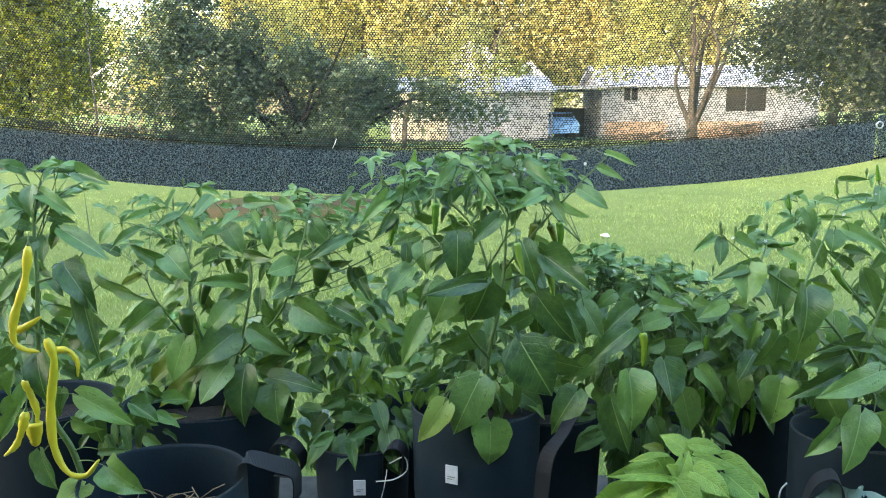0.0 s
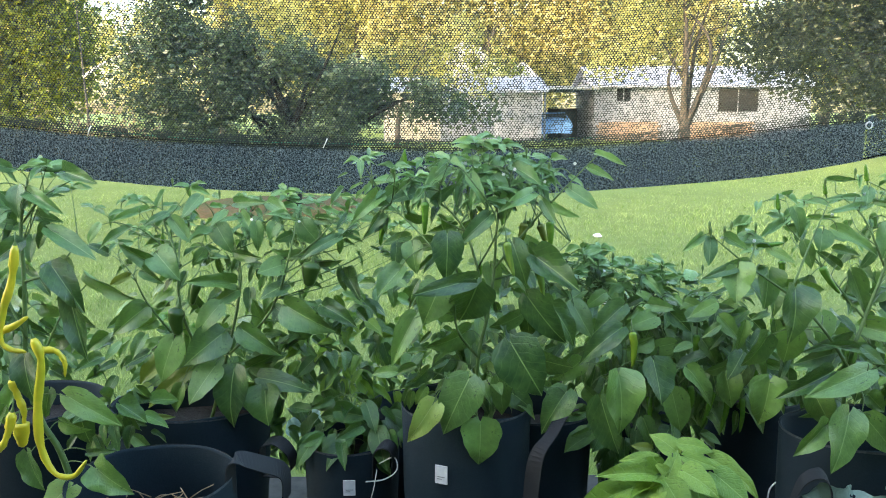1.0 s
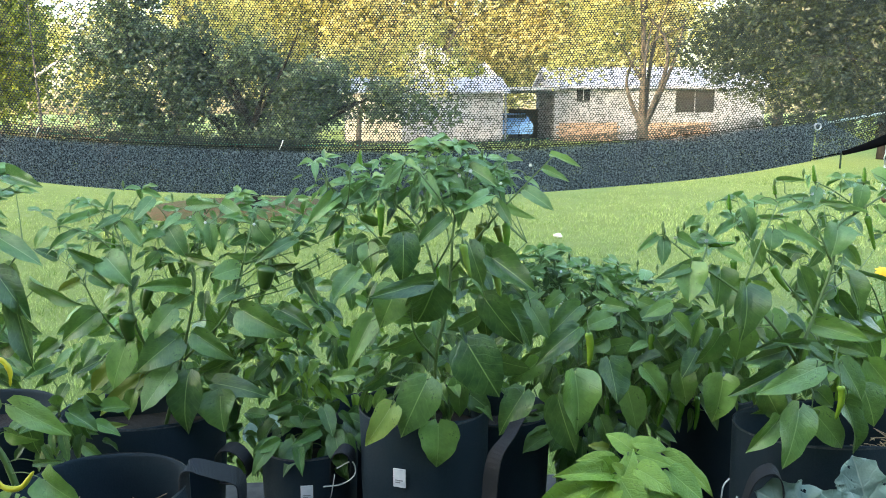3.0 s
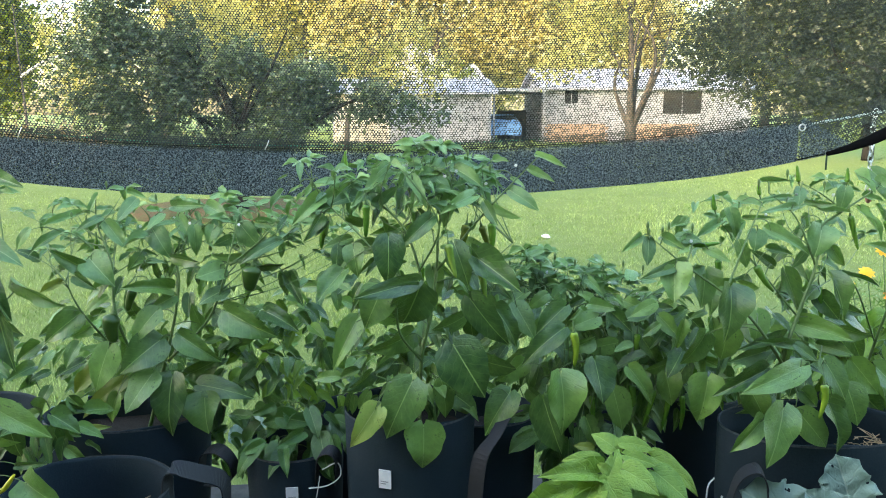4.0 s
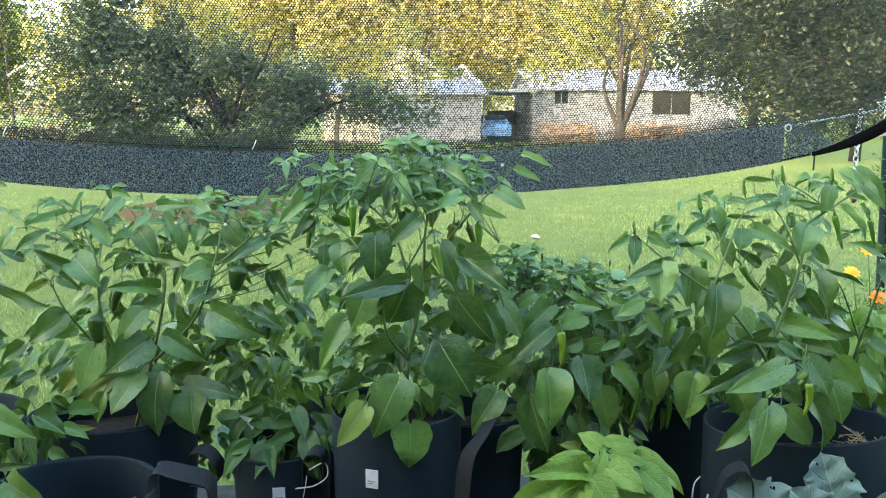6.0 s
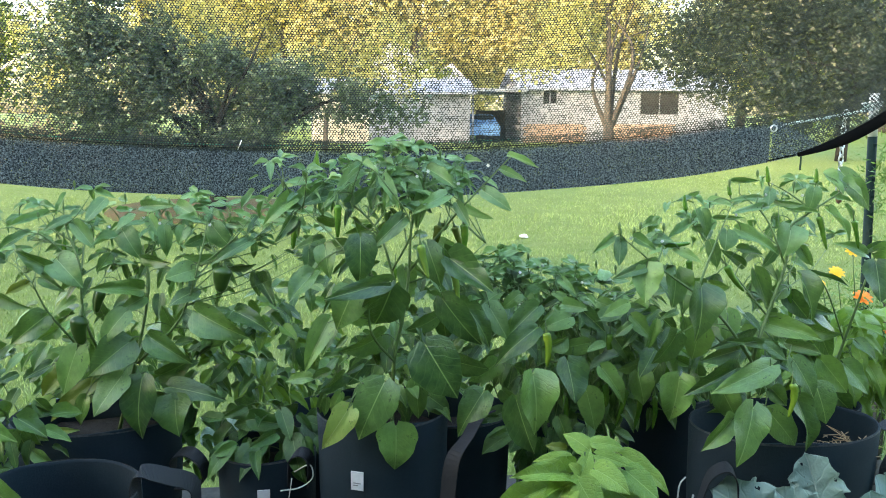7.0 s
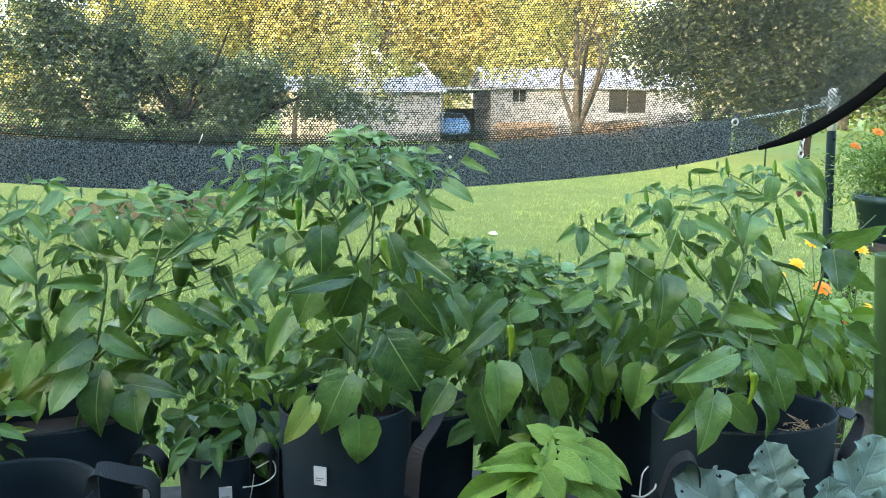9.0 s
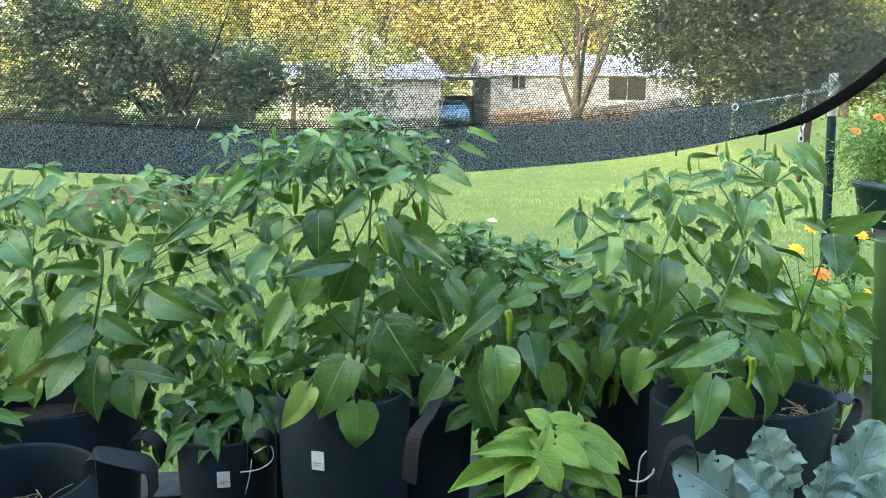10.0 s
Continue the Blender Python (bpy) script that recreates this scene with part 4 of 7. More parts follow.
def net(name, x0, x1, low, high, pitch, opening, y_off=0.0, jitter=0.23, seed=0, mat=NET):
    """Knitted net between two height functions: staggered six-sided openings framed by threads."""
    rng = random.Random(seed)
    verts, faces = [], []
    rise = pitch * 0.74
    tall = rise * 4 / 3
    ring = [(0, -0.5), (0.5, -0.25), (0.5, 0.25), (0, 0.5), (-0.5, 0.25), (-0.5, -0.25)]
    for j in range(int((x1 - x0) / pitch)):
        xa = x0 + j * pitch
        rows = int((high(xa) - low(xa)) / rise)
        slope = (low(xa + pitch) - low(xa)) / pitch
        for i in range(rows):
            x = xa + (pitch * 0.5 if i % 2 else 0)
            z = low(xa) + slope * (x - xa) + i * rise
            f = opening * rng.uniform(1 - jitter, 1 + jitter)
            ox, oz = rng.uniform(-jitter, jitter) * pitch * 0.3, rng.uniform(-jitter, jitter) * pitch * 0.3
            base = len(verts)
            y = net_y(x, z) + y_off
            for u, w in ring:
                verts.append((x + u * pitch, y, z + w * tall + slope * u * pitch))
            for u, w in ring:
                verts.append((x + (u + 0.25 * w) * pitch * f + ox, y + rng.uniform(-0.001, 0.001), z + w * tall * f + oz + (slope - 0.12) * u * pitch * f))
            for k in range(6):
                faces.append((base + k, base + (k + 1) % 6, base + 6 + (k + 1) % 6, base + 6 + k))
    return mesh_of(name, verts, faces, mat, smooth=False)


def shade_net():
    root = thing("shade_net", "dark knitted shade net with a folded hem, hung on edge", "shade net", (0, 0, 0))
    hem = lambda x: eased(x, HEM_X, HEM_Z)
    band = lambda x: eased(x, BAND_X, BAND_Z)
    for ob in (put("mesh_panel", net("mesh_panel", -2.2, 2.28, lambda x: hem(x) + 0.13, lambda x: max(1.86, hem(x) + 0.1), 0.0085, 0.735, 0.0, 0.26, seed=1), root),
               put("corner_panel", net("corner_panel", 1.263, 2.28, hem, lambda x: hem(x) + 0.132, 0.0085, 0.58, 0.0, 0.4, seed=5), root),
               put("cord_sleeve", net("cord_sleeve", -2.2, 1.26, lambda x: band(x) - 0.004, lambda x: band(x) + 0.03, 0.0088, 0.62, -0.004, 0.3, seed=7), root),
               put("upper_panel", net("upper_panel", -2.2, 2.28, lambda x: max(1.86, hem(x) + 0.1), lambda x: 2.75, 0.03, 0.69, seed=2), root),
               put("hem_layer", net("hem_layer", -2.2, 1.26, hem, band, 0.0062, 0.30, 0.0, 0.6, seed=3, mat=HEM_CLOTH), root),
               put("hem_layer", net("hem_layer", -2.2, 1.26, hem, lambda x: band(x) - 0.006, 0.0068, 0.36, -0.006, 0.6, seed=4, mat=HEM_CLOTH), root),
               put("hem_layer", net("hem_layer", 1.262, 1.43, hem, lambda x: hem(x) + 0.13 * min(1, max(0.05, (1.44 - x) / 0.17)), 0.0066, 0.50, -0.004, 0.7, seed=6, mat=HEM_CLOTH), root)):
        ob["kind"] = "stuff"
    bm = bmesh.new()
    line = [Vector((x, net_y(x, hem(x)) - 0.006, hem(x))) for x in np.arange(1.345, 2.28, 0.03)]
    tube(bm, line, lambda s: 0.008 + 0.012 * min(1, s * 6), 8, 0.5)
    part("edge_binding", bm, BINDING, root, "black bound edge")
    bm = bmesh.new()
    tube(bm, [Vector((x, net_y(x, hem(x)) - 0.004, hem(x) + 0.002)) for x in np.arange(-2.2, 1.36, 0.06)], lambda s: 0.0018, 6)
    part("hem_seam", bm, BINDING, root)
    bm = bmesh.new()
    tube(bm, [Vector((x, net_y(x, band(x)) - 0.008, band(x))) for x in np.arange(-2.2, 1.26, 0.06)], lambda s: 0.0007, 6)
    part("hem_seam", bm, BINDING, root)
    bm = bmesh.new()
    tube(bm, [Vector((x, net_y(x, 1.4) + 0.004, eased(x, BAND_X, BAND_Z) + 0.012 + 0.006 * math.sin(x * 3))) for x in np.arange(-1.0, 0.55, 0.05)], lambda s: 0.0018, 5)
    part("draw_cord", bm, CORD, root, "thin green draw cord")
    bm = bmesh.new()
    ring = [Vector((1.262 + 0.0095 * math.cos(a), net_y(1.262, 1.41) - 0.010, 1.409 + 0.0095 * math.sin(a))) for a in [k * 0.4 for k in range(17)]]
    tube(bm, ring, lambda s: 0.0024, 6)
    part("grommet", bm, ZINC, root, "pale metal eyelet")
    for x in (-0.98, -0.32):
        bm = bmesh.new()
        z = band(x)
        tube(bm, smooth_line([(x, net_y(x, z) - 0.01, z - 0.005), (x + 0.008, net_y(x, z) - 0.014, z + 0.010), (x + 0.012, net_y(x, z) - 0.01, z + 0.022)], 4), lambda s: 0.0015, 6)
        part("net_clip", bm, ZINC, root, "small pale clip")
    return root


shade_net()


def net_rail():
    r = thing("net_rail", "steel pipe frame that carries the shade net", "frame", (0, 0, 0))
    bm = bmesh.new()
    tube(bm, [Vector((-2.4, 2.395, 2.76)), Vector((2.6, 2.395, 2.76))], lambda s: 0.02, 10)
    part("rail", bm, ZINC, r)
    for x in (-2.4, 2.6):
        bm = bmesh.new()
        tube(bm, [Vector((x, 2.395, 0)), Vector((x, 2.395, 2.76))], lambda s: 0.022, 10)
        part("post", bm, ZINC, r)


net_rail()


def steel_post():
    p = thing("fence_post", "green studded steel post with a white painted tip", "fence post", (1.87, 2.65, 0))
    lean = Matrix(((1, 0, -0.046, 0), (0, 1, 0, 0), (0, 0, 1, 0), (0, 0, 0, 1)))
    for name, mat, z0, z1 in (("post", GREEN_STEEL, -0.3, 1.376), ("tip", WHITE_STEEL, 1.376, 1.525)):
        bm = bmesh.new()
        tube(bm, [lean @ Vector((0, 0, z0)), lean @ Vector((0, 0, (z0 + z1) / 2)), lean @ Vector((0, 0, z1))], lambda s: 0.0155, 14)
        part(name, bm, mat, p)
    for i in range(20):
        bm = bmesh.new()
        z = 0.2 + i * 0.06
        box(bm, (-0.006, -0.0185, z), (0.006, -0.012, z + 0.012), 0.002, lean)
        part("stud", bm, GREEN_STEEL, p, smooth=False)


steel_post()


def tie_rope():
    r = thing("tie_rope", "pale twisted rope from the net eyelet to the post", "rope", (0, 0, 0))
    line = smooth_line([(1.265, 2.345, 1.408), (1.36, 2.40, 1.422), (1.50, 2.47, 1.437), (1.66, 2.56, 1.455), (1.80, 2.64, 1.472)], 8)
    for k in range(3):
        bm = bmesh.new()
        tw = [q + Vector((0, math.cos(i * 0.9 + k * 2.1) * 0.003, math.sin(i * 0.9 + k * 2.1) * 0.003)) for i, q in enumerate(line)]
        tube(bm, tw, lambda s: 0.0024, 6)
        part("strand", bm, ROPE, r)
    bm = bmesh.new()
    tube(bm, [Vector((1.80 + 0.03 * math.cos(a), 2.66 + 0.03 * math.sin(a), 1.47 + 0.002 * a)) for a in [k * 0.5 for k in range(26)]], lambda s: 0.004, 6)
    part("knot", bm, ROPE, r)
    bm = bmesh.new()
    tube(bm, [Vector((1.65 + 0.009 * math.cos(a), 2.566, 1.452 + 0.014 * math.sin(a))) for a in [k * 0.45 for k in range(13)]], lambda s: 0.0028, 6)
    part("hook", bm, WHITE_STEEL, r, "small white hook")


tie_rope()


def chain():
    c = thing("chain", "short zinc chain hanging from the tie rope", "chain", (1.65, 2.575, 1.44))
    for i in range(10):
        bm = bmesh.new()
        ring = []
        for k in range(13):
            a = 2 * math.pi * k / 12
            u, w = 0.008 * math.cos(a), 0.017 * math.sin(a)
            ring.append(Vector((u if i % 2 else 0, 0 if i % 2 else u, -0.015 - i * 0.025 + w)))
        tube(bm, ring, lambda s: 0.0026, 6)
        part("link", bm, ZINC, c)
    o = thing("hanging_ornament", "small faded red ornament hanging from the chain", "ornament", (1.655, 2.575, 1.185))
    bm = bmesh.new()
    lathe(bm, [(0.002, 0.012), (0.006, 0.006), (0.010, -0.006), (0.011, -0.02), (0.008, -0.03), (0.002, -0.036)], 14)
    part("body", bm, RED, o)


chain()


# ---- bench and pots ----
def bench():
    b = thing("bench", "weathered plank bench on concrete blocks", "bench", (0, 0, 0))
    for i in range(7):
        bm = bmesh.new()
        box(bm, (-1.7, 1.03 + i * 0.15, 0.41), (1.75, 1.17 + i * 0.15, 0.45), 0.004)
        part("plank", bm, WOOD, b, smooth=False)
    for x in (-1.5, -0.2, 1.3):
        for y in (1.1, 1.75):
            for z in (0.0, 0.205):
                bm = bmesh.new()
                box(bm, (x, y, z), (x + 0.19, y + 0.25, z + 0.203), 0.004)
                part("block", bm, CONCRETE, b, smooth=False)


bench()
BENCH = 0.45


def strap(bag, points, width=0.036, across=(0.25, 0.95, 0.12)):
    """A flat webbing strap along a line, its width lying level."""
    line = [q - bag.location for q in smooth_line(points, 7)]
    bm = bmesh.new()
    prev, w0 = None, None
    for i, q in enumerate(line):
        d = (line[min(i + 1, len(line) - 1)] - line[max(i - 1, 0)]).normalized()
        w = Vector(across)
        w = (w - d * w.dot(d)).normalized() * width / 2
        n = d.cross(w).normalized() * 0.0013
        row = [bm.verts.new(q - w - n), bm.verts.new(q + w - n), bm.verts.new(q + w + n), bm.verts.new(q - w + n)]
        if prev:
            for j in range(4):
                bm.faces.new((prev[j], prev[(j + 1) % 4], row[(j + 1) % 4], row[j]))
        prev = row
    part("handle", bm, STRAP, bag, "webbing carry handle", smooth=False)


def grow_bag(cx, cy, rim, rx, ry, soil=0.06, tag=None, label="black felt grow bag on the bench", z0=BENCH, name="grow_bag"):
    b = thing(name, label, "grow bag", (cx, cy, z0), "grow bags")
    h = rim - z0
    k = ry / rx
    bm = bmesh.new()
    prof = [(rx * 0.86, 0.0), (rx * 0.93, h * 0.05), (rx * 0.95, h * 0.3), (rx * 0.985, h * 0.6), (rx, h * 0.85), (rx * 1.005, h - 0.004), (rx * 0.998, h), (rx * 0.985, h), (rx * 0.975, h - 0.006), (rx * 0.96, h * 0.6)]
    rings = lathe(bm, prof, 44, (0, 0, 0), (1, k), 0.035, cx * 7)
    bm.faces.new(rings[0][::-1])
    for i, v in enumerate(rings[6] + rings[7] + rings[5] + rings[8]):
        v.co.z += 0.007 * noise.noise((v.co.x * 12 + cx, v.co.y * 12, 3))
    part("fabric_body", bm, FELT, b)
    bm = bmesh.new()
    lathe(bm, [(rx * 1.006, h - 0.0035), (rx * 1.008, h - 0.002), (rx * 1.004, h + 0.001)], 44, (0, 0, 0), (1, k), 0.035, cx * 7)
    part("rim_stitch", bm, RIM_HIGHLIGHT, b)
    bm = bmesh.new()
    rr = lathe(bm, [(0.005, h - soil + 0.012), (rx * 0.5, h - soil + 0.008), (rx * 0.93, h - soil)], 30, (0, 0, 0), (1, k), 0.03, cx * 7)
    for ring in rr:
        for v in ring:
            v.co.z += 0.008 * noise.noise((v.co.x * 30, v.co.y * 30, cx))
    part("soil", bm, SOIL, b)
    if tag:
        ang, z, w, hh = tag
        a = radians(ang)
        m = Matrix.Translation((math.cos(a) * rx * 1.012, math.sin(a) * rx * k * 1.012, z - z0)) @ Matrix.Rotation(a + math.pi / 2, 4, "Z")
        bm = bmesh.new()
        box(bm, (-w / 2, -0.002, -hh / 2), (w / 2, 0.001, hh / 2), 0, m)
        t = part("tag", bm, PAPER, b, "white paper tag", smooth=False)
        for i, f in enumerate((0.62, 0.4)):
            bm = bmesh.new()
            box(bm, (-w * 0.3, -0.004, -hh * 0.12 - i * hh * 0.12), (-w * 0.3 + w * f, -0.003, -hh * 0.08 - i * hh * 0.12), 0, m)
            part("print_bar", bm, PRINT, t, smooth=False)
    return b


bag_centre = grow_bag(0.07, 1.60, 0.845, 0.137, 0.125, tag=(-113, 0.735, 0.026, 0.038), label="black felt grow bag with a white paper tag, on the bench")
bag_wide = grow_bag(-0.58, 1.80, 0.772, 0.185, 0.13, label="wide black felt grow bag holding a pepper bush")
bag_straw = grow_bag(-0.522, 1.38, 0.785, 0.151, 0.145, soil=0.125, label="black felt grow bag with dry straw and no plant")
bag_small = grow_bag(-0.185, 1.69, 0.729, 0.106, 0.10, tag=(-88, 0.655, 0.026, 0.034), label="small black felt grow bag with a white tag")
bag_large = grow_bag(0.915, 1.53, 0.81, 0.20, 0.13, soil=0.11, label="large black felt grow bag with straw mulch")
grow_bag(0.25, 1.76, 0.77, 0.118, 0.11)
# The next three bags are additions that darken gaps between the plants
grow_bag(0.80, 1.88, 0.76, 0.115, 0.11)
grow_bag(0.52, 1.90, 0.70, 0.10, 0.10, label="low black felt grow bag added to darken a gap")
grow_bag(-0.03, 1.93, 0.72, 0.13, 0.10)
grow_bag(-0.97, 1.84, 0.76, 0.17, 0.15)
grow_bag(-0.60, 1.15, 0.60, 0.13, 0.08, label="low black felt grow bag at the front of the bench")
grow_bag(0.40, 1.30, 0.70, 0.115, 0.10, label="small black felt grow bag holding a young bright plant")
grow_bag(0.95, 1.18, 0.60, 0.16, 0.12, label="black felt grow bag holding kale")
strap(bag_straw, [(-0.376, 1.375, 0.745), (-0.372, 1.370, 0.808), (-0.358, 1.370, 0.823), (-0.323, 1.400, 0.799), (-0.289, 1.440, 0.762), (-0.290, 1.460, 0.697)])
strap(bag_wide, [(-0.400, 1.730, 0.656), (-0.390, 1.720, 0.698), (-0.351, 1.680, 0.723), (-0.319, 1.660, 0.706), (-0.317, 1.680, 0.663), (-0.342, 1.700, 0.637), (-0.386, 1.730, 0.624)])
strap(bag_small, [(-0.128, 1.610, 0.677), (-0.123, 1.600, 0.735), (-0.101, 1.580, 0.757), (-0.083, 1.580, 0.740), (-0.086, 1.600, 0.680)])
strap(bag_centre, [(0.294, 1.600, 0.823), (0.261, 1.520, 0.843), (0.232, 1.470, 0.824), (0.201, 1.455, 0.781), (0.192, 1.465, 0.688)], 0.034, (0.7, -0.6, 0.35))
strap(bag_large, [(0.669, 1.380, 0.704), (0.684, 1.370, 0.770), (0.712, 1.360, 0.792), (0.738, 1.370, 0.760), (0.748, 1.385, 0.696)])
strap(bag_large, [(1.123, 1.500, 0.794), (1.156, 1.520, 0.797), (1.169, 1.510, 0.788), (1.153, 1.490, 0.763), (1.106, 1.460, 0.718), (1.096, 1.450, 0.666)])


def straw(cx, cy, z, r, count, seed):
    rng = random.Random(seed)
    root = thing("straw_mulch", "loose dry straw lying on the potting soil", "straw", (cx, cy, z))
    bm = bmesh.new()
    for _ in range(count):
        a, q = rng.uniform(0, 6.28), r * math.sqrt(rng.random())
        p = Vector((math.cos(a) * q, math.sin(a) * q, rng.uniform(0, 0.03)))
        b = rng.uniform(0, 6.28)
        d = Vector((math.cos(b), math.sin(b), rng.uniform(-0.15, 0.5))) * rng.uniform(0.02, 0.07)
        tube(bm, [p, p + d * 0.5 + Vector((0, 0, 0.003)), p + d], lambda s: 0.0011, 4)
    ob = part("straw", bm, STRAW, root)
    ob["kind"] = "stuff"


straw(-0.522, 1.36, 0.672, 0.12, 220, 3)
straw(1.05, 1.52, 0.735, 0.045, 46, 4)


def loose_things():
    t = thing("twine", "pale twine looped round a bag handle", "twine", (-0.10, 1.58, 0.70))
    bm = bmesh.new()
    tube(bm, smooth_line([(-0.044, -0.01, -0.022), (-0.005, -0.012, -0.016), (0.022, -0.01, 0.004), (0.016, -0.004, 0.03), (-0.016, 0.0, 0.014)], 6), lambda s: 0.0015, 6)
    part("loop", bm, WIRE, t)
    bm = bmesh.new()
    tube(bm, smooth_line([(-0.02, -0.012, 0.006), (-0.026, -0.014, -0.03), (-0.036, -0.012, -0.07)], 4), lambda s: 0.0011, 5)
    part("tail", bm, WIRE, t)
    t = thing("plant_tie", "pale yellowish plastic tie hanging between the bags", "plant tie", (0.645, 1.42, 0.70))
    bm = bmesh.new()
    tube(bm, smooth_line([(-0.018, 0, -0.014), (0.005, -0.004, -0.016), (0.028, 0, -0.004), (0.034, 0.004, 0.006)], 5), lambda s: 0.002, 6, 0.5)
    part("loop", bm, WIRE, t)
    bm = bmesh.new()
    tube(bm, smooth_line([(-0.002, 0, -0.05), (0.0, 0.0, 0.0), (0.004, 0.002, 0.03), (0.016, 0.004, 0.044)], 5), lambda s: 0.0016, 6)
    part("strip", bm, WIRE, t)
    w = thing("paper_scrap", "small crumpled white paper scrap on the lawn", "litter", (1.89, 9.1, 0.03))
    bm = bmesh.new()
    bmesh.ops.create_icosphere(bm, subdivisions=2, radius=0.042)
    for v in bm.verts:
        v.co = Vector((v.co.x * 1.3, v.co.y, v.co.z * 0.6)) * (1 + 0.5 * noise.noise(v.co * 30))
    part("paper", bm, PAPER, w, smooth=False)
    b = thing("board", "pale grey board standing on the bench", "board", (-0.25, 1.40, BENCH))
    bm = bmesh.new()
    box(bm, (-0.06, 0, 0), (0.058, 0.022, 0.24), 0.003)
    part("panel", bm, PALE_BOARD, b, smooth=False)
    c = thing("concrete_block", "grey hollow concrete block on the bench", "concrete block", (1.625, 1.93, BENCH))
    bm = bmesh.new()
    for lo, hi in (((-0.09, -0.09, 0), (-0.055, 0.09, 0.2)), ((0.055, -0.09, 0), (0.09, 0.09, 0.2)), ((-0.055, 0.055, 0), (0.055, 0.09, 0.2)), ((-0.055, -0.07, 0), (0.055, -0.045, 0.165))):
        box(bm, lo, hi, 0.003)
    part("block", bm, CONCRETE, c, smooth=False)
    p = thing("pipe", "green plastic pipe leaning against a concrete block", "pipe", (1.485, 1.80, BENCH))
    p.rotation_euler = (0, radians(-5.5), 0)
    bm = bmesh.new()
    lathe(bm, [(0.03, 0.0), (0.03, 0.635), (0.031, 0.642), (0.027, 0.644), (0.026, 0.62), (0.026, 0.0)], 20)
    part("tube", bm, PIPE, p)


loose_things()


# ---- the peppers ----
p = grow("pepper_plant", "tall bushy pepper plant with heart-shaped leaves and hanging green peppers", "pepper plant", (0.07, 1.60, 0.80), "pepper plants", seed=21)
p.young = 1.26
stem(p, [(0.087, 1.560, 0.806), (0.091, 1.540, 0.958), (0.110, 1.540, 1.051), (0.123, 1.560, 1.139), (0.130, 1.580, 1.227), (0.154, 1.600, 1.305), (0.167, 1.620, 1.355)], 0.006)
stem(p, [(0.107, 1.540, 1.034), (0.089, 1.550, 1.141), (0.056, 1.580, 1.228), (-0.017, 1.620, 1.293), (-0.064, 1.660, 1.330)], 0.0045)
stem(p, [(0.093, 1.540, 0.958), (0.048, 1.500, 1.029), (0.037, 1.500, 1.108), (-0.005, 1.520, 1.193), (-0.106, 1.600, 1.284)], 0.004)
stem(p, [(0.123, 1.560, 1.139), (0.196, 1.560, 1.229), (0.252, 1.560, 1.291), (0.326, 1.570, 1.365)], 0.004)
stem(p, [(0.089, 1.550, 1.141), (0.126, 1.520, 1.236), (0.072, 1.520, 1.323), (0.041, 1.540, 1.354)], 0.003)
stem(p, [(0.123, 1.560, 1.116), (0.225, 1.600, 1.141), (0.289, 1.640, 1.181)], 0.003)
stem(p, [(0.095, 1.550, 0.895), (0.162, 1.550, 0.941), (0.228, 1.520, 0.902)], 0.003)
stem(p, [(0.087, 1.550, 0.859), (0.035, 1.480, 0.933), (0.025, 1.450, 0.948)], 0.003)
leaf(p, (0.092, 1.470, 0.852), (0.093, 1.440, 0.772), 0.073)
leaf(p, (0.002, 1.460, 0.895), (-0.044, 1.420, 0.834), 0.047, "pale")
leaf(p, (0.070, 1.470, 0.940), (0.019, 1.420, 0.854), 0.076)
leaf(p, (0.152, 1.500, 1.004), (0.208, 1.450, 0.914), 0.093)
leaf(p, (0.131, 1.520, 0.922), (0.145, 1.500, 0.850), 0.041)
leaf(p, (0.163, 1.560, 0.877), (0.206, 1.540, 0.849), 0.050)
leaf(p, (0.270, 1.530, 0.891), (0.214, 1.490, 0.828), 0.058)
leaf(p, (0.087, 1.500, 1.120), (0.055, 1.520, 1.032), 0.084, tilt=-0.3)
leaf(p, (0.081, 1.500, 1.131), (-0.035, 1.420, 1.117), 0.035)
leaf(p, (0.014, 1.500, 1.116), (-0.016, 1.460, 1.059), 0.068)
leaf(p, (0.028, 1.510, 1.216), (0.029, 1.470, 1.143), 0.057)
leaf(p, (-0.040, 1.530, 1.196), (-0.035, 1.500, 1.146), 0.048)
leaf(p, (-0.071, 1.540, 1.193), (-0.073, 1.520, 1.150), 0.031, tilt=-0.3)
leaf(p, (-0.063, 1.520, 1.147), (-0.107, 1.480, 1.102), 0.045)
leaf(p, (0.204, 1.540, 1.167), (0.282, 1.480, 1.113), 0.054)
leaf(p, (0.158, 1.550, 1.195), (0.183, 1.510, 1.123), 0.046)
leaf(p, (0.115, 1.580, 1.144), (0.125, 1.560, 1.083), 0.043, tilt=1.3)
leaf(p, (0.113, 1.540, 1.250), (0.053, 1.500, 1.206), 0.031)
leaf(p, (0.001, 1.600, 1.304), (0.015, 1.570, 1.259), 0.034)
leaf(p, (0.269, 1.560, 1.300), (0.319, 1.520, 1.269), 0.028)
leaf(p, (0.326, 1.570, 1.368), (0.372, 1.530, 1.351), 0.018)
leaf(p, (0.310, 1.570, 1.340), (0.353, 1.540, 1.322), 0.020)
leaf(p, (0.153, 1.580, 1.290), (0.138, 1.560, 1.228), 0.029, tilt=-0.3)
leaf(p, (-0.035, 1.530, 1.050), (-0.085, 1.480, 0.970), 0.041)
leaf(p, (0.190, 1.550, 1.084), (0.249, 1.500, 0.999), 0.057, tilt=-0.3)
leaf(p, (0.244, 1.580, 1.055), (0.294, 1.540, 0.998), 0.047, tilt=1.3)
